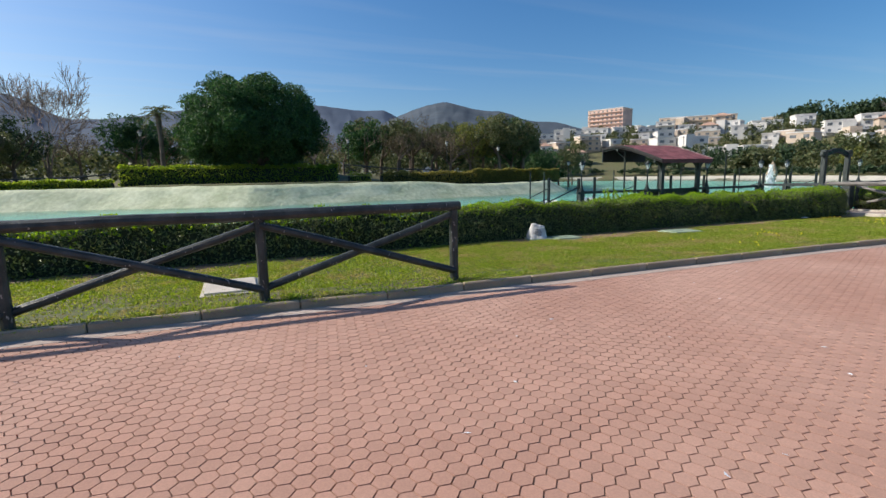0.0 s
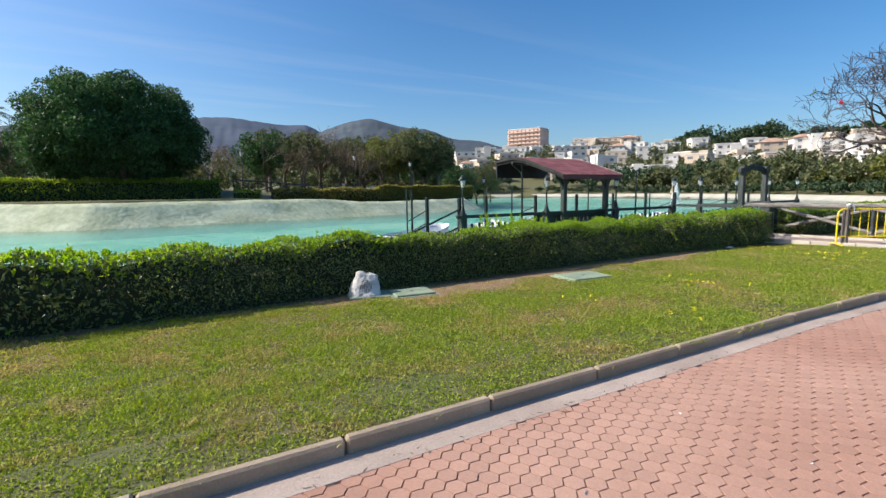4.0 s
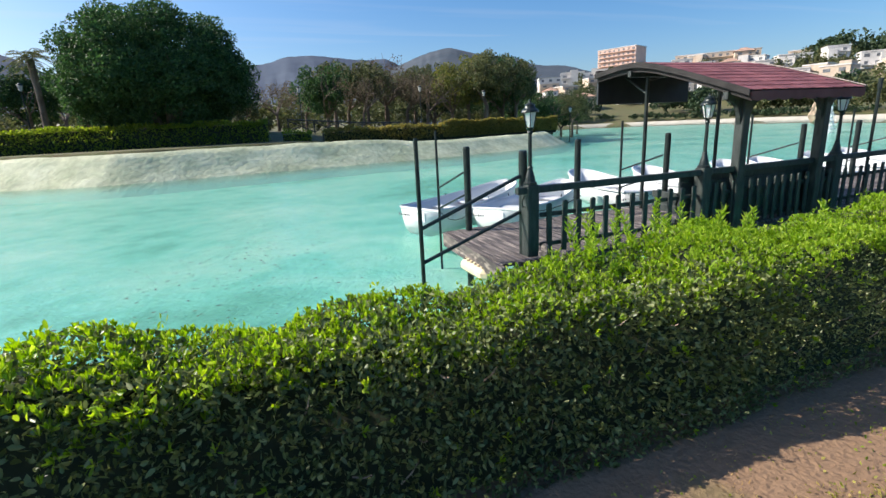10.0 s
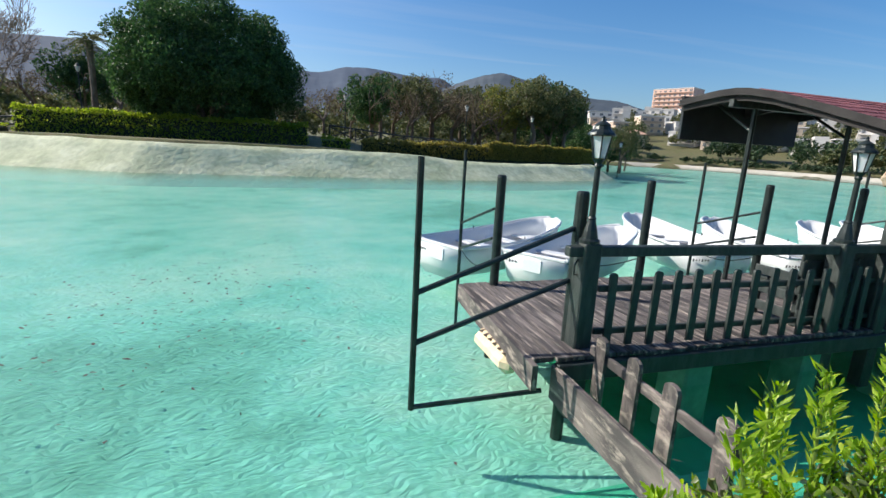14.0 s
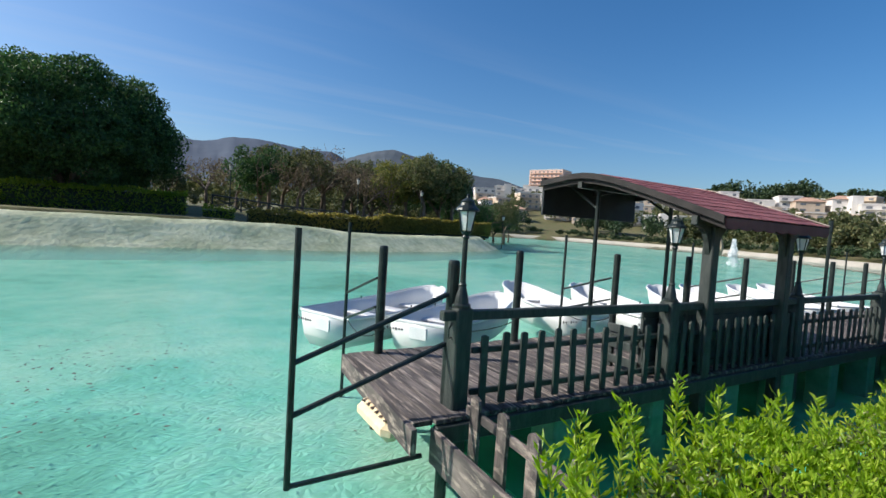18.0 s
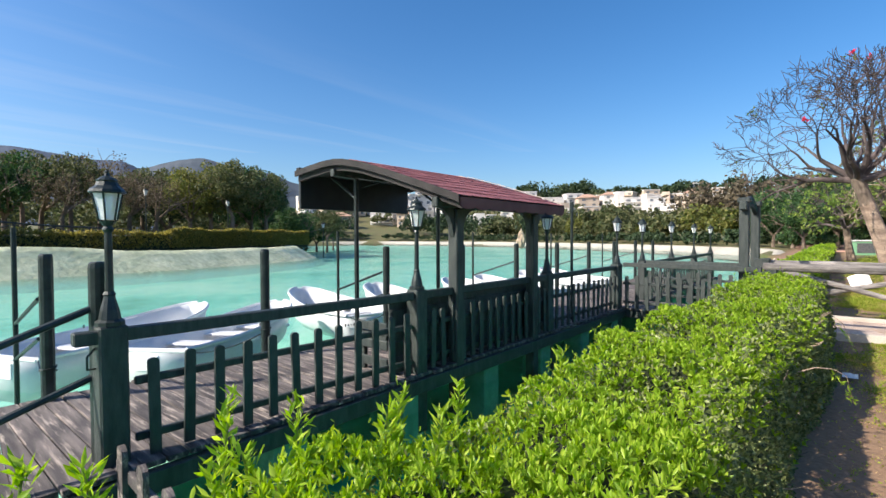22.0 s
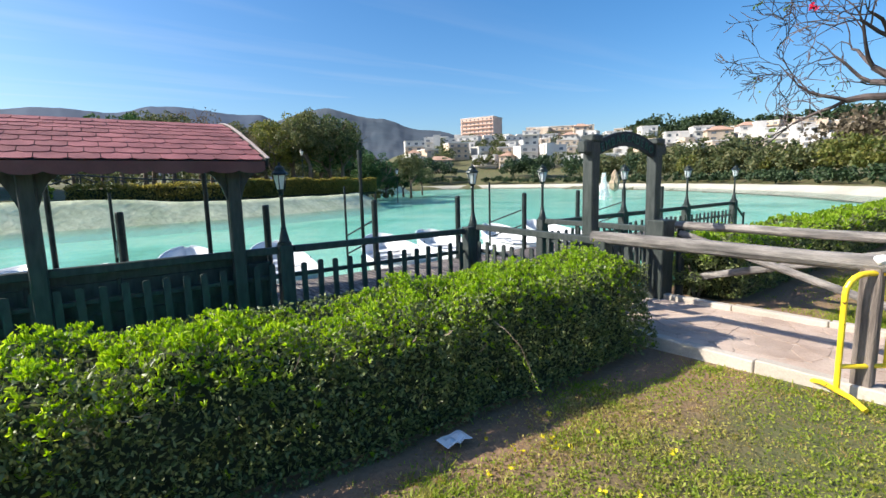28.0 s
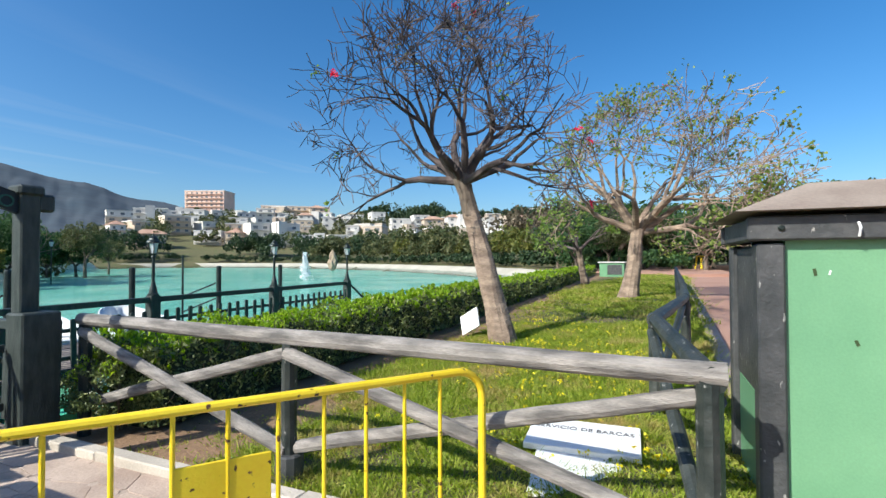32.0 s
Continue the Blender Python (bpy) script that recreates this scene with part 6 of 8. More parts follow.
# ---- trees ----
def limbs(bm, start, direction, length, radius, depth, rnd, tips, spread=0.75, up=0.12, seg=3, kids=(2, 3), shrink=0.72, minr=0.006, wander=0.2, inside=None):
    """Grow a branch and its children; collects twig tips."""
    p, d = Vector(start), Vector(direction).normalized()
    pts, rad = [p.copy()], [radius]
    for i in range(seg):
        d = (d + Vector((rnd.uniform(-1, 1), rnd.uniform(-1, 1), rnd.uniform(-1, 1) + up)) * wander).normalized()
        p = p + d * (length / seg)
        pts.append(p.copy())
        rad.append(max(minr, radius * (1 - 0.4 * (i + 1) / seg)))
    tube(bm, pts, rad, 8 if radius > 0.06 else (5 if radius > 0.02 else 3))
    if depth == 0 or (inside and not inside(p)):
        tips.append((p, d))
        return
    for k in range(rnd.randint(*kids)):
        q = pts[-1] if k < 2 else pts[-2]
        axis = d.orthogonal().normalized()
        axis.rotate(Matrix.Rotation(rnd.uniform(0, 2 * math.pi), 3, d).to_quaternion())
        nd = (d + axis * spread * rnd.uniform(0.6, 1.25) + Vector((0, 0, up))).normalized()
        limbs(bm, q, nd, length * shrink * rnd.uniform(0.8, 1.15), max(minr, rad[-1] * 0.74), depth - 1, rnd, tips, spread, up, seg, kids, shrink, minr, wander, inside)


def crown(centres, radii, per, size, mat, parent, aim_up=0.3, name="crown", flat=0.45):
    """Leaf clumps: leaves gathered near the skin of many small uneven balls."""
    cs = []
    for c, r in zip(centres, radii):
        k = max(6, int(per * r * r))
        d = rng.normal(size=(k, 3))
        d /= np.linalg.norm(d, axis=1, keepdims=True)
        q = np.array(c) + d * r * (0.55 + 0.45 * rng.random((k, 1)) ** 0.6) * np.array([1, 1, 0.8])
        cs.append(q)
    c = np.concatenate(cs)
    v, f = leaves(c, size, size * flat, np.tile([0, 0, aim_up], (len(c), 1)), 1.0)
    return tagged(raw(name, v, f, mat, parent), kind="stuff")


def tree(at, height, width, trunk_h, mat, label, seed=1, blobs=34, per=60, leaf=0.30, flat=0.7, name="tree", bark="bark", group="park trees", trunk_r=None, low=0.0, stems=1):
    rnd = random.Random(seed)
    t = thing(name, at, label, "tree", group)
    bm = bmesh.new()
    tips = []
    r0 = trunk_r or height * 0.028
    for s in range(stems):
        lean = Vector((rnd.uniform(-0.25, 0.25), rnd.uniform(-0.25, 0.25), 1)) if stems > 1 else Vector((rnd.uniform(-0.06, 0.06), rnd.uniform(-0.06, 0.06), 1))
        q = Vector((rnd.uniform(-0.4, 0.4), rnd.uniform(-0.4, 0.4), 0)) * (stems > 1)
        e = q + lean.normalized() * trunk_h
        tube(bm, [q + Vector((0, 0, -0.3)), q + Vector((0, 0, 0.1)), q.lerp(e, 0.5), e], [r0 * 1.35, r0 * 1.1, r0 * 0.9, r0 * 0.8], 8, 0.25)
        for k in range(4):
            a = rnd.uniform(0, 6.28)
            limbs(bm, e, (math.cos(a) * 0.8, math.sin(a) * 0.8, 0.9), (height - trunk_h) * 0.42, r0 * 0.6, 2, rnd, tips, 0.7, 0.1)
    part("trunk", bm, bark, t)
    cz, hz = trunk_h + low + (height - trunk_h - low) / 2, (height - trunk_h - low) / 2
    cen, rad = [], []
    for k in range(blobs):
        a, u = rnd.uniform(0, 6.283), rnd.uniform(-1, 1)
        rr = rnd.random() ** 0.4
        s = math.sqrt(1 - u * u)
        br = rnd.uniform(0.17, 0.30) * min(width / 2, hz)
        cen.append((math.cos(a) * s * (width / 2 - br) * rr, math.sin(a) * s * (width / 2 - br) * rr, cz + u * (hz - br * 0.8) * rr))
        rad.append(br)
    crown(cen, rad, per, leaf, mat, t, flat=flat)
    return t


def gz(x, y):
    return float(ground_z(np.array([float(x)]), np.array([float(y)]))[0])


def at_az(az, r, ex=12.0, ey=2.0):
    a = math.radians(az)
    x, y = ex + r * math.sin(a), ey + r * math.cos(a)
    return (x, y, gz(x, y) - 0.05)


# the broad dense tree on the island
def big_tree():
    t = thing("tree", (2.5, 47.5, 1.0), "broad dense dark green tree with a wide rounded crown", "tree", "park trees")
    rnd = random.Random(5)
    bm = bmesh.new()
    tips = []
    for k in range(5):
        a = k * 1.256
        tube(bm, [(0.3 * math.cos(a), 0.3 * math.sin(a), -0.2), (0.4 * math.cos(a), 0.4 * math.sin(a), 1.2), (1.4 * math.cos(a), 1.4 * math.sin(a), 3.4)], [0.34, 0.26, 0.2], 8, 0.3)
        limbs(bm, (1.4 * math.cos(a), 1.4 * math.sin(a), 3.4), (math.cos(a), math.sin(a), 1), 2.6, 0.18, 2, rnd, tips)
    part("trunk", bm, "bark", t)
    cen, rad = [], []
    for k in range(560):
        a, u = rnd.uniform(0, 6.283), rnd.uniform(-0.85, 1)
        s = math.sqrt(1 - u * u)
        rr = rnd.random() ** 0.22 * (1 + 0.20 * noise.noise(Vector((math.cos(a) * s, math.sin(a) * s, u)) * 2.1 + Vector((4, 0, 7))))
        wide = 6.7 if u > -0.5 else 6.2
        cen.append((math.cos(a) * s * wide * rr, math.sin(a) * s * 6.4 * rr, 5.6 + u * 4.6 * rr + (0.8 if u > 0.5 else 0) * noise.noise(Vector((a, u * 3, 0)))))
        rad.append(rnd.uniform(0.65, 1.15))
    crown(cen, rad, 250, 0.24, "ficus", t, flat=0.55)


big_tree()
SPECIES = [
    tree((-60, 95, 0), 8.0, 7.4, 2.7, "olive", "olive green park tree with a rounded crown", 11, 80, 185, 0.235),
    tree((-68, 95, 0), 7.8, 7.6, 2.5, "yellowish", "yellow-green park tree with a loose crown", 12, 64, 220, 0.21),
    tree((-76, 95, 0), 7.2, 7.0, 2.3, "brownish", "thin brownish winter tree", 13, 60, 90, 0.17),
    tree((-84, 95, 0), 8.4, 8.4, 1.9, "ficus", "dark green park tree", 14, 84, 170, 0.26),
    tree((-92, 95, 0), 6.0, 6.2, 1.3, "pine", "grey-green low park tree", 15, 70, 250, 0.19),
]
# (azimuth, distance, species, scale) of the trees on the island and behind
PLANTS = [(-7.5, 66, 0, 0.9), (-12, 70, 4, 1.2), (-14.5, 62, 0, 1.0), (-18, 72, 2, 1.1), (-3, 78, 4, 1.1), (1, 80, 2, 1.2), (5.5, 62, 3, 0.85), (8.0, 66, 2, 1.1), (10, 62, 0, 0.85), (12.3, 66, 2, 1.15), (14.5, 62, 2, 1.0), (15.8, 68, 0, 0.9),
          (17.8, 66, 4, 1.2), (19.8, 61, 1, 0.95), (21.8, 63, 1, 1.05), (23.8, 60, 0, 1.0), (25.8, 64, 3, 0.98), (27.3, 62, 0, 0.9), (29.5, 74, 4, 1.1), (31.5, 84, 3, 0.85), (33.5, 86, 3, 0.9), (35.5, 96, 0, 0.8), (-21, 62, 3, 0.95), (-24, 72, 2, 1.0), (-16, 78, 3, 0.9), (3.5, 70, 2, 1.0), (7, 74, 0, 1.0), (13, 76, 0, 1.0), (18.5, 76, 0, 1.0), (24.5, 74, 3, 1.0), (28.3, 82, 3, 0.85),
          (-30, 66, 4, 1.2), (-33, 60, 0, 0.8), (-36.5, 64, 3, 0.8), (-40, 60, 4, 1.1), (-44, 66, 0, 0.85), (-47, 62, 3, 0.8), (-51, 58, 3, 0.95), (-54, 66, 0, 0.9), (-58, 64, 3, 0.9), (-62, 66, 0, 0.9), (-66, 60, 3, 0.9), (-70, 56, 3, 0.9), (-75, 50, 0, 0.9)]
rt = random.Random(3)
placed = set()
PLANTS += [(-31.5, 76, 3, 1.0), (-34.8, 74, 0, 1.1), (-38.2, 76, 3, 1.05), (-41.8, 74, 0, 1.1), (-45.6, 76, 3, 1.1), (-49, 74, 0, 1.1), (9.2, 58, 2, 0.8), (16.6, 58, 2, 0.85), (30.6, 70, 3, 0.9), (34.5, 80, 0, 0.95)]
for az, r, sp, sc in PLANTS:
    sc *= 1.06 if az < -29 else 1.22 if 4 < az < 19 else 1.18 if 19 <= az < 30 else 1.0
    sp = 0 if sp == 3 and az < -29 else sp
    x, y, z = at_az(az, r)
    m = pose(x, y, z, 0, 0, rt.uniform(0, 360)) @ Matrix.Diagonal((sc, sc, sc * rt.uniform(0.92, 1.08), 1))
    if sp not in placed:
        placed.add(sp)
        SPECIES[sp].matrix_basis = m
    else:
        copy_thing(SPECIES[sp], Matrix(m)).matrix_basis = m

for az, r, sp, sc in ((84.5, 60, 3, 0.75), (86.5, 66, 0, 0.8), (88.0, 60, 3, 0.85), (89.5, 70, 3, 0.9), (91.0, 62, 0, 0.85), (94.5, 66, 3, 0.95), (96.5, 60, 3, 0.9), (99.0, 66, 3, 0.95), (101.5, 58, 0, 0.9)):
    m = pose(*at_az(az, r), 0, 0, rt.uniform(0, 360)) @ Matrix.Diagonal((sc, sc, sc, 1))
    copy_thing(SPECIES[sp], Matrix(m)).matrix_basis = m


# far trees round the lake and on the town hill
def wood(name, spots, mat, label, size, leaf, per=10):
    cen, rad = [], []
    for x, y, h in spots:
        z = gz(x, y)
        for k in range(size):
            br = h * rt.uniform(0.16, 0.28)
            a, u = rt.uniform(0, 6.283), rt.uniform(-0.6, 1)
            s = math.sqrt(max(0, 1 - u * u))
            cen.append((x + math.cos(a) * s * h * 0.36, y + math.sin(a) * s * h * 0.36, z + h * 0.58 + u * h * 0.34))
            rad.append(br)
    cs = []
    for c, r in zip(cen, rad):
        d = rng.normal(size=(per, 3))
        d /= np.linalg.norm(d, axis=1, keepdims=True)
        cs.append(np.array(c) + d * r * (0.5 + 0.5 * rng.random((per, 1))))
    c = np.concatenate(cs)
    v, f = leaves(c, leaf, leaf * 0.7, np.tile([0, 0, 0.3], (len(c), 1)), 1.0)
    return tagged(raw(name, v, f, mat), label, "trees", kind="stuff")


def band(az0, az1, r0, r1, n, h0, h1):
    out = []
    for k in range(n):
        az, r = rt.uniform(az0, az1), rt.uniform(r0, r1)
        x, y, z = at_az(az, r)
        out.append((x, y, rt.uniform(h0, h1)))
    return out


def shore_band(points, n, d0, d1, h0, h1):
    """Spots beyond a stretch of shore, d0 to d1 metres back from the water."""
    pts = [Vector((*p, 0)) for p in points]
    total = sum((b - a).length for a, b in zip(pts, pts[1:]))
    out = []
    for k in range(n):
        s = rt.random() * total
        for a, b in zip(pts, pts[1:]):
            l = (b - a).length
            if s <= l:
                break
            s -= l
        d = (b - a).normalized()
        q = a + d * s + Vector((-d.y, d.x, 0)) * rt.uniform(d0, d1)
        if q.y > 10 or q.x > 92:
            out.append((q.x, q.y, rt.uniform(h0, h1)))
    return out


FAR = [(64, 90), (96, 128), (113, 120), (116, 92), (108, 66), (95, 43), (76, 21), (62, 10.5), (50, 7.2)]
wood("far_trees", shore_band(FAR[:5], 80, 8, 24, 5, 8), "pine", "row of dark green trees along the far shore", 10, 0.8, 34)
wood("far_trees", shore_band(FAR[3:6], 44, 8, 24, 5, 7.5), "olive", "grey-green trees along the far shore", 10, 0.7, 34)
wood("far_trees", shore_band(FAR[4:8], 26, 9, 26, 3.6, 5.4), "yellowish", "yellow-green trees along the far shore", 10, 0.6, 40)
wood("far_trees", shore_band(FAR[4:8], 44, 8, 24, 3.4, 5.2), "olive", "grey-green trees among the shrubs of the far shore", 10, 0.55, 34)
wood("far_trees", shore_band(FAR[5:9], 44, 20, 50, 8, 12), "brownish", "tall brown-green trees behind the far shore", 10, 0.8, 34)
wood("far_trees", shore_band(FAR[6:9], 40, 26, 60, 6, 10), "olive", "grey-green trees beyond the end of the lake", 10, 0.7, 36)
wood("far_shrubs", shore_band(FAR, 330, 4.2, 7.5, 1.2, 2.0), "pine", "low dark shrubs on the bank of the far shore", 5, 0.45, 16)
wood("far_trees", band(58, 67, 330, 380, 46, 10, 15), "pine", "dark pine wood on the hill", 9, 1.8, 22)
wood("far_trees", band(67, 92, 250, 330, 46, 6, 10), "pine", "dark pine wood on the hill", 9, 1.7, 22)
wood("far_trees", band(34, 70, 185, 300, 100, 4, 7), "olive", "garden trees between the houses", 8, 1.0, 22)
wood("far_trees", band(83, 104, 74, 130, 70, 6, 10), "ficus", "dense green trees beyond the lawn", 9, 0.7, 40)
wood("far_shrubs", band(84, 95, 54, 72, 40, 1.2, 2.4), "ficus", "dark shrubs beyond the end of the lawn", 6, 0.35, 24)
wood("far_shrubs", band(80, 104, 70, 96, 90, 1.6, 3.0), "pine", "dark shrubs under the trees beyond the lawn", 6, 0.4, 22)
wood("far_trees", band(-80, 34, 86, 130, 300, 4.5, 7.5), "olive", "grey-green trees behind the park", 9, 0.7, 22)
wood("far_shrubs", band(-80, 34, 74, 90, 200, 1.5, 2.6), "olive", "low shrubs under the park trees", 5, 0.4, 16)


# ---- clipped hedges on the island ----
def island_hedge(x0, x1, y0, y1, z0, z1, mat, label, dens=130):
    t = thing("hedge", label=label, category="hedge", group="island hedges")
    k = int((x1 - x0) * ((z1 - z0) * 2 + (y1 - y0)) * dens)
    u = rng.random(k)
    x = x0 + u * (x1 - x0)
    yb = np.interp(x, (x0, x1), (y0, y1))
    side = rng.random(k)
    W = 1.6
    H = z1 - z0
    y = np.where(side < 0.55, yb + np.abs(rng.normal(0, 0.08, k)), yb + rng.random(k) * W)
    z = np.where(side < 0.55, z0 + rng.random(k) * H, z1 - np.abs(rng.normal(0, 0.08, k)) + 0.08 * np.sin(x * 1.3))
    rim = rng.random(k) < 0.22
    y = np.where(rim, yb + rng.random(k) * 0.5, y)
    z = np.where(rim, z1 + rng.uniform(-0.12, 0.16, k) + 0.08 * np.sin(x * 1.3) + 0.05 * np.sin(x * 4.1), z)
    v, f = leaves(np.stack([x, y, z], 1), 0.20, 0.11, np.tile([0, -0.5, 0.8], (k, 1)), 0.8)
    tagged(raw("foliage", v, f, mat, t), kind="stuff")
    # solid core whose near-black colour gives the shade behind the leaves
    bm = bmesh.new()
    lo = [bm.verts.new(c) for c in ((x0 + 0.1, y0 + 0.12, z0 - 0.3), (x1 - 0.1, y1 + 0.12, z0 - 0.3), (x1 - 0.1, y1 + W, z0 - 0.3), (x0 + 0.1, y0 + W, z0 - 0.3))]
    hi = [bm.verts.new(v.co + Vector((0, 0.35 if i < 2 else -0.2, H + 0.10))) for i, v in enumerate(lo)]
    bm.faces.new(lo[::-1])
    bm.faces.new(hi)
    for i in range(4):
        bm.faces.new((lo[i], lo[(i + 1) % 4], hi[(i + 1) % 4], hi[i]))
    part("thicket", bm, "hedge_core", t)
    return t


def bare_tree(at, h, seed):
    rnd = random.Random(seed)
    t = thing("bare_tree", at, "tall bare grey tree without leaves", "tree", "park trees")
    for k in range(4):
        a = k * 1.57 + 0.4
        bm = bmesh.new()
        tube(bm, [(0.1 * math.cos(a), 0.1 * math.sin(a), -0.2), (0.2 * math.cos(a), 0.2 * math.sin(a), h * 0.12), (0.6 * math.cos(a), 0.6 * math.sin(a), h * 0.24)], [0.13, 0.10, 0.08], 7)
        limbs(bm, (0.6 * math.cos(a), 0.6 * math.sin(a), h * 0.24), (math.cos(a) * 0.55, math.sin(a) * 0.55, 1), h * 0.145, 0.08, 6, rnd, [], 0.52, 0.10, 2, (2, 3), 0.83, 0.02, 0.14)
        part("limb", bm, "pale_bark", t)


bare_tree(at_az(-26.8, 70), 15.0, 31)


def araucaria(at, h):
    """Conifer with level whorls of drooping branches."""
    rnd = random.Random(8)
    t = thing("araucaria", at, "tall dark conifer with level tiers of branches", "tree")
    bm = bmesh.new()
    tube(bm, [(0, 0, -0.3), (0, 0, h * 0.5), (0, 0, h)], [0.34, 0.22, 0.04], 9, 0.1)
    part("trunk", bm, "bark", t)
    bm = bmesh.new()
    cs = []
    tiers = 15
    for i in range(tiers):
        z = h * (0.16 + 0.80 * i / tiers)
        ln = (h - z) * 0.50 + 0.35
        for k in range(7):
            a = k * 0.8976 + i * 0.5 + rnd.uniform(-0.15, 0.15)
            d = Vector((math.cos(a), math.sin(a), 0))
            pts = [Vector((0, 0, z)) + d * (ln * s) + Vector((0, 0, 0.30 * s * ln * (s - 0.55))) for s in (0, 0.4, 0.75, 1)]
            tube(bm, pts, [0.05, 0.035, 0.02, 0.008], 4)
            side = Vector((-d.y, d.x, 0))
            for s in np.linspace(0.15, 1, int(14 * ln)):
                q = Vector((0, 0, z)) + d * (ln * s) + Vector((0, 0, 0.30 * s * ln * (s - 0.55)))
                w = 0.55 * (1 - s * 0.75)
                for e in (-1, -0.5, 0, 0.5, 1):
                    cs.append(tuple(q + side * (w * e) + Vector((0, 0, -0.05 * abs(e) + 0.04))))
    part("branch_tiers", bm, "bark", t)
    c = np.array(cs) + rng.normal(0, 0.03, (len(cs), 3))
    v, f = leaves(c, 0.26, 0.09, np.tile([0, 0, 0.5], (len(c), 1)), 0.9)
    tagged(raw("needles", v, f, "pine", t), kind="stuff")


araucaria((-21.6, 20.4, 0.76), 12.6)


def palm(at, h):
    rnd = random.Random(4)
    t = thing("palm_tree", at, "palm tree with a shaggy crown of fronds", "tree", "park trees")
    bm = bmesh.new()
    tube(bm, [(0, 0, -0.2), (0.05, 0, h * 0.5), (0, 0.05, h)], [0.28, 0.22, 0.24], 9, 0.2)
    part("trunk", bm, "bark", t)
    cs, am = [], []
    for k in range(34):
        a, e = k * 2.4, rnd.uniform(-0.5, 1.2)
        d = Vector((math.cos(a), math.sin(a), 0))
        ln = rnd.uniform(1.5, 2.1)
        for s in np.linspace(0.15, 1, 16):
            q = Vector((0, 0, h)) + d * (ln * s * math.cos(e * 0.8)) + Vector((0, 0, ln * (s * math.sin(e) - 0.55 * s * s)))
            for w in (-1, 1):
                side = Vector((-d.y, d.x, 0)) * w
                cs.append(q + side * 0.16)
                am.append(side + d * 0.5 + Vector((0, 0, -0.25)))
    v, f = leaves(np.array(cs), 0.46, 0.05, np.array(am) * 1.5, 0.15)
    tagged(raw("fronds", v, f, "olive", t), kind="stuff")


palm((-6.2, 50.0, gz(-6.2, 50.0)), 6.6)


def street_lamp(at, h):
    t = thing("street_lamp", at, "slim dark street lamp with a white lantern among the trees", "street lamp", "street lamps on the island")
    tube_part(t, [(0, 0, -0.1), (0, 0, h)], 0.05, "pole")
    bm = bmesh.new()
    lathe(bm, [(0.10, h), (0.20, h + 0.42), (0.22, h + 0.44)], 8)
    part("lantern", bm, "stone_white", t)
    bm = bmesh.new()
    lathe(bm, [(0.24, h + 0.44), (0.16, h + 0.56), (0.03, h + 0.66)], 8)
    part("cap", bm, "metal_dark", t)


for az, r, h in ((15.6, 54, 4.6), (23.2, 56, 4.3), (33.5, 62, 4.0), (2.2, 56, 4.2), (-21.5, 56, 4.4)):
    street_lamp(at_az(az, r), h)


island_hedge(-8.9, 9.9, 43.5, 43.0, 1.0, 2.65, "island_hedge", "tall clipped hedge on the island")
island_hedge(10.8, 13.0, 42.2, 42.0, 0.8, 1.75, "island_hedge", "short clipped hedge on the island")
island_hedge(13.6, 24.0, 40.2, 41.2, 0.7, 1.75, "dry_hedge", "clipped hedge with dry yellow leaves on the island")
island_hedge(24.0, 39.8, 41.2, 47.3, 0.7, 1.95, "dry_hedge", "clipped hedge with dry yellow leaves on the island")
island_hedge(-34, -9.2, 41.0, 42.5, 0.4, 1.5, "island_hedge", "low clipped hedge on the island")
pts = [(-30 + 2.4 * k, 50.0 + 0.06 * k, gz(-30 + 2.4 * k, 50.0 + 0.06 * k)) for k in range(9)] + [(12 + 2.4 * k, 50.5 + 0.35 * k, gz(12 + 2.4 * k, 50.5 + 0.35 * k)) for k in range(12)]
log_fence(pts[:9], "dark_log", "dark log fence with crossed braces on the island", 1.1, 0.07, 0.05)
log_fence(pts[9:], "dark_log", "dark log fence with crossed braces on the island", 1.1, 0.07, 0.05)


# ---- bush at the end of the hedge ----
t = thing("bush", (21.88, 4.84, -0.14), "rounded green bush at the end of the hedge by the path", "bush")
bm = bmesh.new()
for k in range(6):
    a = k * 1.05
    tube(bm, [(0.03 * math.cos(a), 0.03 * math.sin(a), -0.1), (0.12 * math.cos(a), 0.12 * math.sin(a), 0.2), (0.26 * math.cos(a), 0.26 * math.sin(a), 0.42)], [0.012, 0.010, 0.006], 5)
part("stems", bm, "bark", t)
bush_rnd = random.Random(5)
spots, sizes = [], []
for k in range(46):
    a, u = bush_rnd.uniform(0, 6.283), bush_rnd.uniform(-0.85, 1)
    s = math.sqrt(1 - u * u)
    spots.append((0.36 * s * math.cos(a), 0.36 * s * math.sin(a), 0.34 + 0.28 * u))
    sizes.append(bush_rnd.uniform(0.09, 0.15))
crown(spots, sizes, 9000, 0.046, "hedge_leaf", t, 0.6, "foliage", 0.42)
crown([(x * 1.06, y * 1.06, z + 0.05) for x, y, z in spots if z > 0.36], [0.09 for p in spots if p[2] > 0.36], 5200, 0.05, "fresh_leaf", t, 0.9, "new_growth", 0.36)


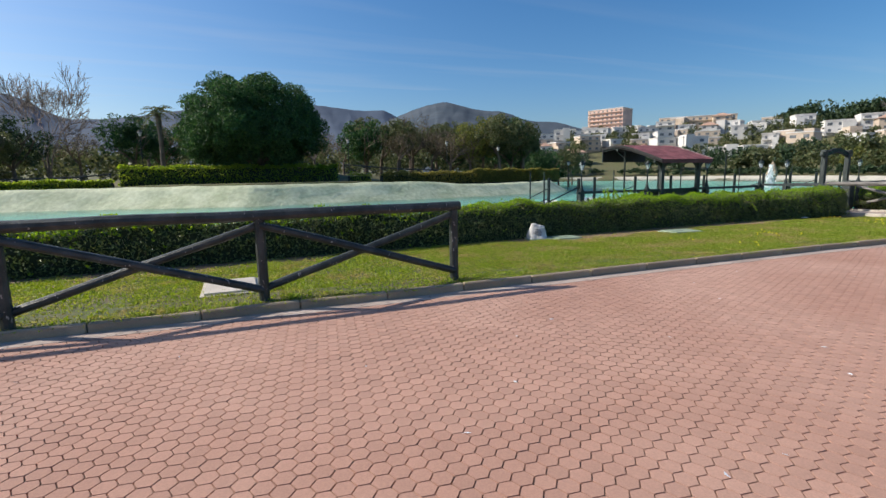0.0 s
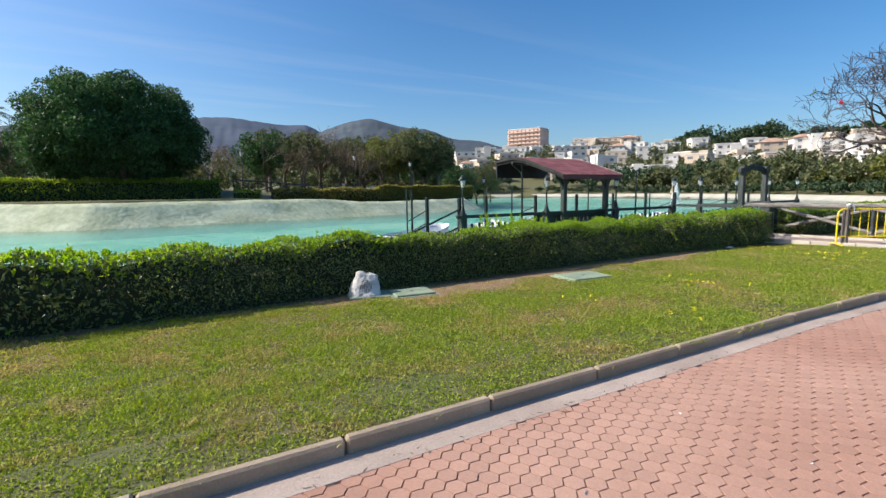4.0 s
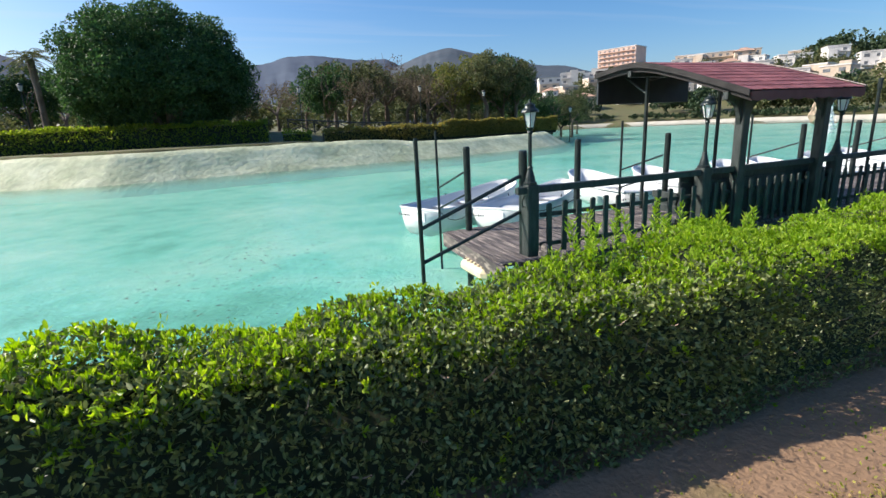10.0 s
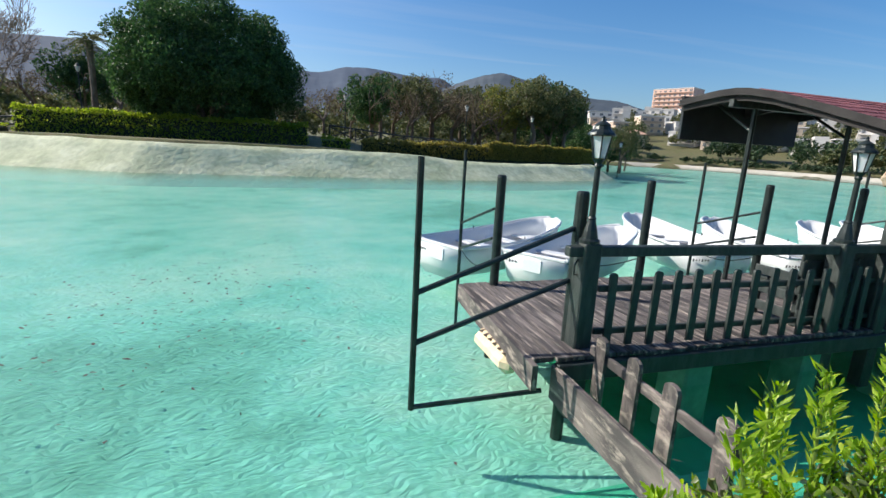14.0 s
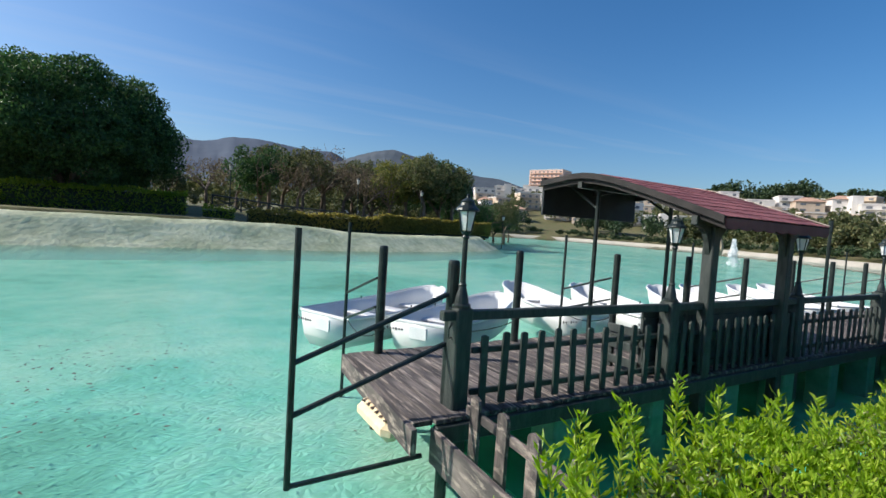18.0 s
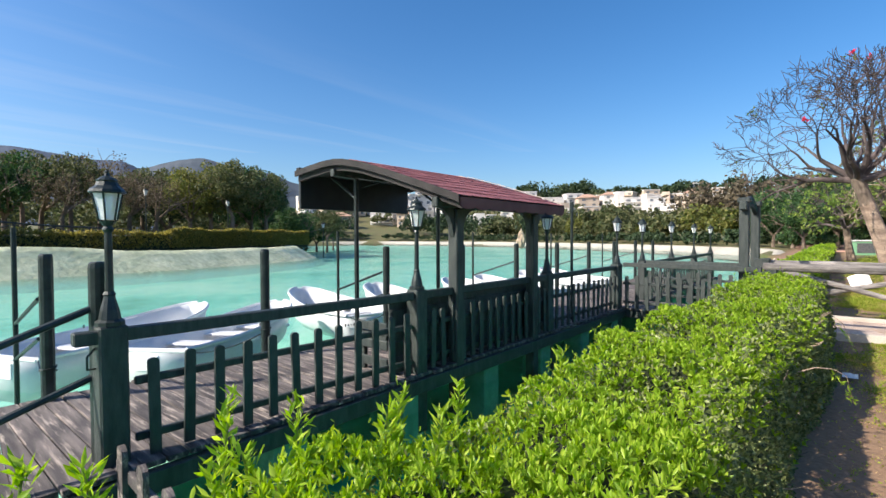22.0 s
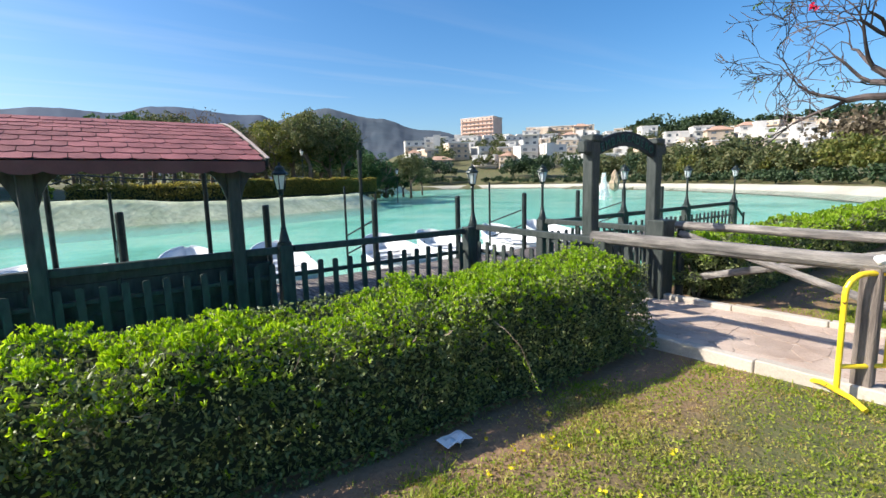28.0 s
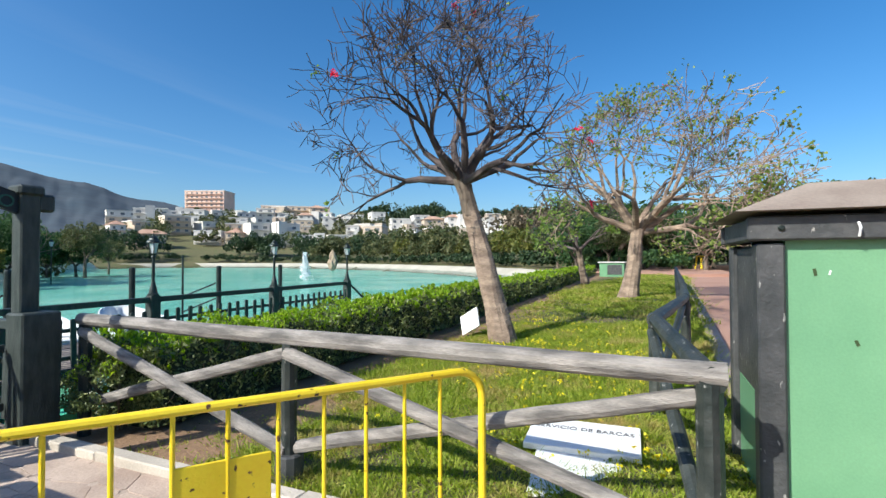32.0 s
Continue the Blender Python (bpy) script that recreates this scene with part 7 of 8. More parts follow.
# ---- coral trees on the lawn ----
def coral_tree(at, top, seed, leafy_amount, label, heads, centre, radii, step, depth=7, r0=0.2, red=14, leaf=0.10, bark="twig", minr=0.008, droop=0.02, wander=0.25):
    """Trunk, main limbs in the given directions and twigs that fill a domed crown."""
    rnd = random.Random(seed)
    t = thing("coral_tree", at, label, "tree", "coral trees on the lawn")
    f = Vector(top)
    side = Vector((-f.y, f.x, 0)) * 0.08
    bm = bmesh.new()
    tube(bm, [(0, 0, -0.3), (0, 0, 0.04), tuple(f * 0.2 - side * 0.5), tuple(f * 0.5 - side), tuple(f * 0.76 - side * 0.4)], [r0 * 1.7, r0 * 1.25, r0, r0 * 0.88, r0 * 0.80], 14, 0.22)
    part("trunk", bm, "pale_bark", t, "leaning pale ridged trunk")
    bm = bmesh.new()
    tube(bm, [tuple(f * 0.74 - side * 0.42), tuple(f * 0.88 - side * 0.2), tuple(f)], [r0 * 0.80, r0 * 0.74, r0 * 0.85], 12, 0.25)
    part("upper_trunk", bm, bark if bark == "pale_bark" else "bark", t)
    c0, rad = Vector(centre), Vector(radii)

    def inside(p):
        q = p - c0
        return (q.x / rad.x) ** 2 + (q.y / rad.y) ** 2 + (q.z / rad.z) ** 2 < 1 and p.z > c0.z - rad.z * 0.45
    tips = []
    for d in heads:
        bm = bmesh.new()
        limbs(bm, f - Vector((0, 0, 0.12)), d, step * rnd.uniform(0.9, 1.15), r0 * 0.46, depth, rnd, tips, 0.74, droop, 4, (2, 3), 0.80, minr, wander, inside)
        part("limb", bm, bark, t)
    c = np.array([p + d * rnd.uniform(-0.2, 0.05) for p, d in tips])
    k = int(len(c) * leafy_amount)
    cc = c[rng.integers(0, len(c), max(3, k // 5))]
    cc = np.repeat(cc, 5, 0) + rng.normal(0, 0.09, (len(cc) * 5, 3))
    v, fc = leaves(cc, leaf, leaf * 0.7, np.tile([0, 0, 0.2], (len(cc), 1)), 1.0)
    tagged(raw("leaves", v, fc, "coral_leaf", t), kind="stuff")
    far = c[np.argsort(-np.abs((c - np.array(c0)) / np.array(rad)).max(1))[:max(red * 6, 10)]]
    cc = np.concatenate([far[i] + rng.normal(0, 0.03, (9, 3)) for i in rng.integers(0, len(far), red)])
    v, fc = leaves(cc, 0.10, 0.04, None, 1.0)
    tagged(raw("flowers", v, fc, "coral_flower", t), kind="stuff")
    return t


coral_tree((27.56, 2.68, -0.15), (0.24, 0.93, 3.2), 21, 0.05, "leaning coral tree, nearly bare, with a few red flowers",
           ((0.1, 0.8, 0.75), (-0.2, 1.0, 0.05), (0.15, 0.1, 1.0), (-0.3, -0.4, 1.0), (0.2, -1.0, 0.35), (-0.9, 0.2, 0.6), (0.9, 0.0, 0.6), (-0.5, 0.55, 0.9), (0.5, -0.5, 0.8), (0.1, -0.85, 0.7), (-0.3, -0.8, 0.15), (0.4, 0.6, 0.5)), (0.24, 1.45, 3.85), (2.8, 3.0, 2.75), 1.12, 6, 0.21, 12)
coral_tree((37.08, 0.84, -0.1), (0.2, -0.3, 2.5), 22, 2.2, "coral tree with sparse fresh leaves on a wide flat crown",
           ((0.1, 1.0, 0.55), (0.0, -1.0, 0.6), (0.9, 0.3, 0.6), (-0.9, 0.2, 0.6), (-0.5, -0.8, 0.7), (0.5, 0.7, 0.9), (0.2, -0.4, 1.0), (-0.4, 0.6, 0.9), (0.3, -0.9, 0.35), (-0.2, 0.9, 0.3), (0.0, -0.7, 0.8)), (0.2, -1.2, 3.4), (4.4, 4.4, 3.9), 1.6, 6, 0.30, 3, 0.14, "pale_bark", 0.012)
coral_tree((46, 3.4, -0.1), (-0.5, 0.3, 2.0), 23, 2.6, "small leafy tree leaning over the lawn",
           ((0.3, 1.0, 0.6), (0.0, -1.0, 0.6), (0.8, 0.2, 0.7), (-0.8, 0.2, 0.7), (0.1, 0.2, 1.0)), (-0.4, 0.5, 2.9), (2.8, 2.8, 2.2), 1.1, 5, 0.2, 1, 0.22, "twig", 0.014)


# ---- kiosk ----
def build_kiosk():
    t = thing("kiosk", label="small green panelled booth with dark wooden frame and shingle roof", category="kiosk")
    x0, x1, y0, y1, zt = 21.95, 22.95, -2.6, -0.40, 1.56
    for x, y in ((x0 + 0.06, y1 - 0.06), (x1 - 0.06, y1 - 0.06), (x0 + 0.06, y0 + 0.06), (x1 - 0.06, y0 + 0.06)):
        post_square(t, "post", (x, y), 0.13, -0.1, zt - 0.1, "kiosk_dark")
    for x in (x0 + 0.05, x1 - 0.05):
        bm = bmesh.new()
        box(bm, (x, (y0 + y1) / 2, 0.72), (0.03, y1 - y0 - 0.26, 1.62))
        part("panel", bm, "kiosk_green", t, "smooth green wall panel")
    for y in (y0 + 0.05, y1 - 0.05):
        bm = bmesh.new()
        box(bm, ((x0 + x1) / 2, y, 0.25), (x1 - x0 - 0.26, 0.03, 0.66))
        part("panel", bm, "kiosk_green", t)
        bm = bmesh.new()
        box(bm, ((x0 + x1) / 2, y, 1.02), (x1 - x0 - 0.26, 0.045, 0.86), bevel=0.01)
        part("shutter", bm, "kiosk_dark", t, "closed grey wooden shutter")
    for x in (x0, x1):
        bm = bmesh.new()
        box(bm, (x, (y0 + y1) / 2, zt - 0.02), (0.07, y1 - y0 + 0.1, 0.13), bevel=0.01)
        part("head_beam", bm, "kiosk_dark", t)
    for y in (y0, y1):
        bm = bmesh.new()
        box(bm, ((x0 + x1) / 2, y, zt - 0.022), (x1 - x0 - 0.08, 0.07, 0.126), bevel=0.01)
        part("head_beam", bm, "kiosk_dark", t)
    bm = bmesh.new()
    e = 0.12
    lo = [bm.verts.new(c) for c in ((x0 - e, y0 - e, zt + 0.07), (x1 + e, y0 - e, zt + 0.07), (x1 + e, y1 + e, zt + 0.07), (x0 - e, y1 + e, zt + 0.07))]
    hi = [bm.verts.new(c) for c in ((x0 + 0.28, y0 + 0.3, zt + 0.25), (x1 - 0.28, y0 + 0.3, zt + 0.25), (x1 - 0.28, y1 - 0.3, zt + 0.25), (x0 + 0.28, y1 - 0.3, zt + 0.25))]
    bm.faces.new(lo[::-1])
    bm.faces.new(hi)
    for i in range(4):
        bm.faces.new((lo[i], lo[(i + 1) % 4], hi[(i + 1) % 4], hi[i]))
    part("roof", bm, "kiosk_roof", t, "worn brown felt roof")
    tube_part(t, [(x0 - 0.045, -0.82, 1.56), (x0 - 0.07, -0.82, 1.53), (x0 - 0.05, -0.82, 1.49)], 0.006, "hook", "white_board")
    rnd = random.Random(2)
    for k in range(9):
        bm = bmesh.new()
        box(bm, (x0 + 0.032, rnd.uniform(y0 + 0.3, y1 - 0.25), rnd.uniform(0.5, 1.35)), (0.004, rnd.uniform(0.008, 0.02), rnd.uniform(0.02, 0.06)), Matrix.Rotation(rnd.uniform(-0.4, 0.4), 4, "X"))
        part("scuff_mark", bm, "pine" if k else "white_board", t)
    for y in (-0.5, -1.6):
        bm = bmesh.new()
        lathe(bm, [(0.016, 0), (0.016, 0.01), (0.008, 0.016)], 8)
        ob = part("bolt", bm, "metal_dark", t)
        ob.matrix_basis = pose(x0 - 0.036, y, zt - 0.02, 0, -90, 0)
    return t


build_kiosk()


def board(at, turn, size, tilt, label, words=None):
    t = thing("sign_board", at, label, "sign", "fallen white boards", turn)
    m = Matrix.Rotation(radians(tilt), 4, "X")
    bm = bmesh.new()
    box(bm, (0, 0, 0), (*size, 0.05), m, bevel=0.006)
    p = part("board", bm, "white_board", t)
    if words:
        cu = bpy.data.curves.new("lettering", "FONT")
        cu.body, cu.size, cu.extrude, cu.align_x = words, 0.078, 0.002, "CENTER"
        cu.materials.append(M["ink"])
        ob = new("lettering", cu)
        ob.parent = p
        ob.matrix_basis = m @ pose(0, 0.06, 0.028)
    return t


board((22.78, 0.63, -0.02), -88, (0.84, 0.50), 5, "white board lying in the grass with faint grey lettering", "SERVICIO DE BARCAS")
board((22.36, 0.62, -0.10), -84, (0.60, 0.84), 5, "blank white board lying in the grass")
t = thing("sign_board", (28.0, 3.50, 0.10), "white board leaning against the hedge behind the tree", "sign", "fallen white boards", 70)
bm = bmesh.new()
box(bm, (0, 0, 0), (0.50, 0.04, 0.42), Matrix.Rotation(0.5, 4, "Y") @ Matrix.Rotation(0.35, 4, "X"), bevel=0.006)
part("board", bm, "white_board", t)


# ---- flowers, litter ----
def flowers(x0, x1, y0, y1, n, label):
    m = max(4, n // 7)
    i = rng.integers(0, m, n)
    x, y = (x0 + rng.random(m) * (x1 - x0))[i] + rng.normal(0, 0.24, n), (y0 + rng.random(m) * (y1 - y0))[i] + rng.normal(0, 0.24, n)
    c = np.stack([x, y, lawn_z(x, y) + rng.uniform(0.03, 0.09, n)], 1)
    c = np.repeat(c, 5, 0) + rng.normal(0, 0.010, (n * 5, 3))
    v, f = leaves(c, 0.030, 0.022, np.tile([0, 0, 0.6], (len(c), 1)), 0.9)
    return tagged(raw("yellow_flowers", v, f, "petal"), label, "flowers", kind="stuff")


flowers(3.5, 13, 0.2, 3.2, 18, "scattered small yellow flowers in the lawn")
flowers(13, 18.8, 0.6, 3.3, 40, "small yellow flowers in the lawn")
flowers(22.4, 26.6, -0.1, 2.6, 330, "clusters of yellow flowers in the lawn")
flowers(26, 31, -0.3, 3.4, 200, "clusters of yellow flowers in the lawn")
t = thing("paper_scrap", (16.64, 3.84, -0.14), "crumpled white paper lying by the hedge", "litter")
bm = bmesh.new()
bmesh.ops.create_grid(bm, x_segments=6, y_segments=4, size=0.5)
for v in bm.verts:
    v.co = Vector((v.co.x * 0.2, v.co.y * 0.13, 0.02 + 0.035 * abs(noise.noise(v.co * 4))))
bmesh.ops.solidify(bm, geom=bm.faces[:], thickness=0.002)
part("paper", bm, "cloth_white", t)


# ---- terrace with columns, fountain ----
t = thing("terrace", label="white stone terrace with columns at the lake's edge", category="terrace")
TERRACE = [(-34, 11), (-13.2, 13.2), (-10.9, 15.0), (-10.4, 16.6), (-10.8, 19.0), (-13.8, 22.5), (-18, 24.5), (-34, 27)]


def inset(k):
    return [(-25.6 + (x + 25) * k, 18.5 + (y - 18.5) * k) for x, y in TERRACE]


bm = bmesh.new()
rings = [[bm.verts.new((x, y, z)) for x, y in inset(k)] for k, z in ((1.03, -1.25), (1.0, -0.3), (0.965, 0.22))]
for lo, hi in zip(rings, rings[1:]):
    for i in range(len(lo)):
        j = (i + 1) % len(lo)
        bm.faces.new((lo[i], lo[j], hi[j], hi[i]))
bm.faces.new(rings[-1])
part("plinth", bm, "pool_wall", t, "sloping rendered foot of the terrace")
bm = bmesh.new()
prism(bm, inset(0.96), 0.2, 0.70)
part("platform", bm, "stone_white", t)
bm = bmesh.new()
prism(bm, inset(0.972), 0.70, 0.78)
part("coping", bm, "stone_white", t)
col_bm = bmesh.new()
lathe(col_bm, [(0.22, 0), (0.22, 0.08), (0.17, 0.12), (0.145, 1.05), (0.155, 1.15), (0.20, 1.28), (0.28, 1.40), (0.31, 1.44), (0.31, 1.52)], 16)
col = finish("column", col_bm, "stone_white")
for x, y, s in ((-12.80, 18.85, 1.0), (-12.35, 19.35, 0.96), (-13.6, 17.6, 0.62), (-13.35, 18.0, 0.6), (-16.5, 20.6, 1.0), (-16.0, 21.1, 1.0)):
    ob = new("column", col)
    ob.parent = t
    ob.matrix_basis = pose(x, y, 0.78) @ Matrix.Diagonal((s, s, s, 1))

t = thing("fountain", (52, 27.6, WATER), "white water jet rising from the lake", "fountain")
k = 900
h = rng.random(k) ** 0.8
c = np.stack([rng.normal(0, 0.05 + 0.22 * (1 - h), k), rng.normal(0, 0.05 + 0.22 * (1 - h), k), h * 2.4], 1)
v, f = leaves(c, 0.16, 0.09, np.tile([0, 0, 1.0], (k, 1)), 0.6)
tagged(raw("water_jet", v, f, "foam", t), kind="stuff")


# ---- town ----
def house(at, turn, w, d, h, floors, bays, mat, label, roof="flat", name="house"):
    t = thing(name, at, label, "building", "houses of the town", turn)
    bm = bmesh.new()
    box(bm, (0, 0, h / 2 - 2), (w, d, h + 4))
    part("wall", bm, mat, t)
    if roof == "flat":
        bm = bmesh.new()
        box(bm, (0, 0, h + 0.2), (w + 0.4, d + 0.4, 0.4))
        part("roof", bm, "wall_white", t)
    else:
        bm = bmesh.new()
        lo = [bm.verts.new(c) for c in ((-w / 2 - 0.5, -d / 2 - 0.5, h), (w / 2 + 0.5, -d / 2 - 0.5, h), (w / 2 + 0.5, d / 2 + 0.5, h), (-w / 2 - 0.5, d / 2 + 0.5, h))]
        r = [bm.verts.new((-w / 2 + d * 0.35, 0, h + d * 0.22)), bm.verts.new((w / 2 - d * 0.35, 0, h + d * 0.22))]
        bm.faces.new(lo[::-1])
        for q in ((lo[0], lo[1], r[1], r[0]), (lo[1], lo[2], r[1]), (lo[2], lo[3], r[0], r[1]), (lo[3], lo[0], r[0])):
            bm.faces.new(q)
        part("roof", bm, "roof_tile", t)
    fh = h / floors
    for i in range(floors):
        for j in range(bays):
            x = -w / 2 + w * (j + 0.5) / bays
            ww = w / bays * rt.uniform(0.28, 0.5)
            z = fh * (i + 0.52)
            bm = bmesh.new()
            box(bm, (x, -d / 2 - 0.02, z), (ww, 0.10, fh * rt.uniform(0.36, 0.48)))
            part("window", bm, "pane", t)
        if rt.random() < 0.7:
            bm = bmesh.new()
            box(bm, (0, -d / 2 - 0.55, fh * (i + 0.14)), (w * 0.94, 1.1, 0.22 if roof == "flat" else 0.16))
            part("balcony", bm, mat, t)
    return t


def town():
    kinds = (("wall_white", "white rendered house on the hillside above the lake"), ("wall_white", "white rendered house on the hillside above the lake"), ("wall_cream", "cream rendered house on the hillside above the lake"))
    for az0, az1, rs in ((31, 57, (196, 222, 250, 280, 306)), (57, 79, (205, 228, 252)), (67, 79, (290,))):
        for r in rs:
            az = az0 + rt.uniform(0, 2)
            while az < az1:
                w = rt.uniform(5, 10.5) * (1.3 if r > 270 else 1)
                step = math.degrees(w / r)
                if rt.random() < 0.80:
                    rr = r + rt.uniform(-9, 9)
                    x, y, z = at_az(az + step / 2, rr)
                    mat, label = kinds[rt.randrange(3)]
                    floors = 2 if rt.random() < 0.7 else 3
                    h = floors * rt.uniform(2.1, 2.7)
                    t = house((x, y, z), -az + rt.uniform(-24, 24), w * 0.94, rt.uniform(7, 10), h, floors, max(2, int(w / 3.4)), mat, label, "flat" if rt.random() < 0.86 else "hip")
                    if rt.random() < 0.6:
                        bm = bmesh.new()
                        s = rt.choice((-1, 1))
                        box(bm, (s * w * 0.28, rt.uniform(-4.5, 1), h * 0.3), (w * rt.uniform(0.3, 0.5), 6, h * rt.uniform(0.7, 1.9)))
                        part("annex", bm, mat, t)
                az += step * rt.uniform(1.0, 1.35)
    x, y, z = at_az(41.5, 330)
    house((x, y, z), -68, 24, 14, 17.5, 7, 8, "wall_brick", "pale red brick apartment block with pale balconies above the town", name="apartment_block")
    x, y, z = at_az(50.4, 312)
    house((x, y, z), -50, 40, 12, 8.5, 3, 12, "wall_cream", "long cream apartment block with many windows", name="apartment_block")


town()


# ---- mountains ----
def ridge(name, label, az0, az1, profile, r0, r1, mat, seed):
    """One mountain range: a skyline of (azimuth, elevation) and gullied slopes falling towards the park."""
    n, m = int((az1 - az0) * 5), 30
    azs, els = [p[0] for p in profile], [p[1] for p in profile]
    v = []
    for i in range(n + 1):
        az = az0 + (az1 - az0) * i / n
        el = sum(float(np.interp(az + o, azs, els)) for o in (-0.4, 0, 0.4)) / 3
        el = max(0.1, el + 0.05 * noise.noise(Vector((az * 1.3, seed, 0))) + 0.03 * noise.noise(Vector((az * 4, seed, 3))))
        for j in range(m + 1):
            s = j / m
            gully = (noise.noise(Vector((az * 0.5 + 2.0 * s, s * 2.6, seed))) * 0.13 + noise.noise(Vector((az * 1.3 - 2 * s, s * 7, seed + 5))) * 0.06 + abs(noise.noise(Vector((az * 2.6 + 3 * s, s * 12, seed + 8)))) * 0.035) * s * (1 - s) ** 0.6 * 0.9
            r = r0 + (r1 - r0) * (s + 0.25 * gully)
            a = math.radians(az)
            v.append((12 + r * math.sin(a), r * math.cos(a), 2 + r1 * math.tan(math.radians(el)) * max(0.0, s ** 1.2 + gully)))
    i = (np.arange(n)[:, None] * (m + 1) + np.arange(m)).ravel()
    f = np.stack([i, i + m + 1, i + m + 2, i + 1], 1)
    ob = raw(name, np.array(v), f, mat)
    for p in ob.data.polygons:
        p.use_smooth = True
    return tagged(ob, label, "mountains", kind="structure")


ridge("backdrop_range", "mountain range behind the park with blue-grey distance haze in its colour", -85, 24,
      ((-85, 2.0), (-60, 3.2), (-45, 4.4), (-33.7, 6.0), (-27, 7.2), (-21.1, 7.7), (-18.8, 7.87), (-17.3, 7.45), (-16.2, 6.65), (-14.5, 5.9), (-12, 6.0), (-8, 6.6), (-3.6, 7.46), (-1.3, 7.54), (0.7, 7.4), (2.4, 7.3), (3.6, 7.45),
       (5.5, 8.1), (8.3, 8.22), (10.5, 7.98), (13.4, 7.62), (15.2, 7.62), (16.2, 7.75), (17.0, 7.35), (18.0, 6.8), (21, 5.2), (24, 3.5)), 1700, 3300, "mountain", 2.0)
ridge("backdrop_hill", "mountain with rocky gullies above the town, blue-grey haze in its colour", 12, 52,
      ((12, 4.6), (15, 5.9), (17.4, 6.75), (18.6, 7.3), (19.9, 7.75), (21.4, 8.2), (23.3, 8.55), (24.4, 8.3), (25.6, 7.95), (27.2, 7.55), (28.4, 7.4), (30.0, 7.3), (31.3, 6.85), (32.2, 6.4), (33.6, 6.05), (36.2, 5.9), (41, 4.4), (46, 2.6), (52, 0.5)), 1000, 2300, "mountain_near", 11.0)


# ---- pavers ----
def paver_field():
    """Small six-sided pavers in staggered rows; those nearest the walk are separate pieces."""
    s = 0.0605
    px, py = 1.5 * s + 0.002, math.sqrt(3) * s + 0.002
    ring = [(s * math.cos(math.pi / 3 * k), s * math.sin(math.pi / 3 * k)) for k in range(6)]
    bm = bmesh.new()
    lo = [bm.verts.new((x * 0.985, y * 0.985, -0.016)) for x, y in ring]
    md = [bm.verts.new((x * 0.978, y * 0.978, -0.002)) for x, y in ring]
    hi = [bm.verts.new((x * 0.945, y * 0.945, 0)) for x, y in ring]
    bm.faces.new(hi)
    for a, b in ((lo, md), (md, hi)):
        for i in range(6):
            j = (i + 1) % 6
            bm.faces.new((a[i], a[j], b[j], b[i]))
    me = finish("paver", bm, "paver")
    vb = np.array([v.co[:] for v in me.vertices])
    tri = []
    for p in me.polygons:
        q = list(p.vertices)
        tri += [(q[0], q[k], q[k + 1]) for k in range(1, len(q) - 1)]
    tri = np.array(tri)
    tri = tri[(tri >= 6).all(1)] - 6
    vb = vb[6:]
    vb[:6, 2] = -0.012
    turn = math.radians(-9)
    c, sn = math.cos(turn), math.sin(turn)
    i, j = np.meshgrid(np.arange(-160, 260), np.arange(-140, 60), indexing="ij")
    x, y = i * px, j * py + (i % 2) * py / 2
    X, Y = c * x - sn * y, sn * x + c * y
    keep = (Y < kerb_y(X) - 0.285) & (X > -7.5) & (X < 17) & (Y > -8.5)
    spots = np.stack([X[keep], Y[keep]], 1)
    own = np.hypot((spots[:, 0] - 1.9) / 1.3, spots[:, 1] + 2.2)
    order = np.argsort(own)
    top = thing("brick_paving", label="small red hexagonal pavers worn pale and laid in rows", category="paving", kind="structure")
    for k in order[:300]:
        ob = new("paver", me)
        ob.parent = top
        ob.matrix_basis = pose(spots[k, 0], spots[k, 1], -0.082 + rng.uniform(-0.001, 0.001), rng.uniform(-0.4, 0.4), rng.uniform(-0.4, 0.4), -9)
    rest = spots[order[300:]]
    rot = np.array([[c, sn, 0], [-sn, c, 0], [0, 0, 1]])
    base = vb @ rot
    V = (base[None] + np.concatenate([rest, np.full((len(rest), 1), -0.082) + rng.uniform(-0.001, 0.001, (len(rest), 1))], 1)[:, None]).reshape(-1, 3)
    F = (tri[None] + (np.arange(len(rest)) * len(vb))[:, None, None]).reshape(-1, 3)
    tagged(raw("paver_rows", V, F, "paver_far", top, flat=True), kind="stuff")


paver_field()


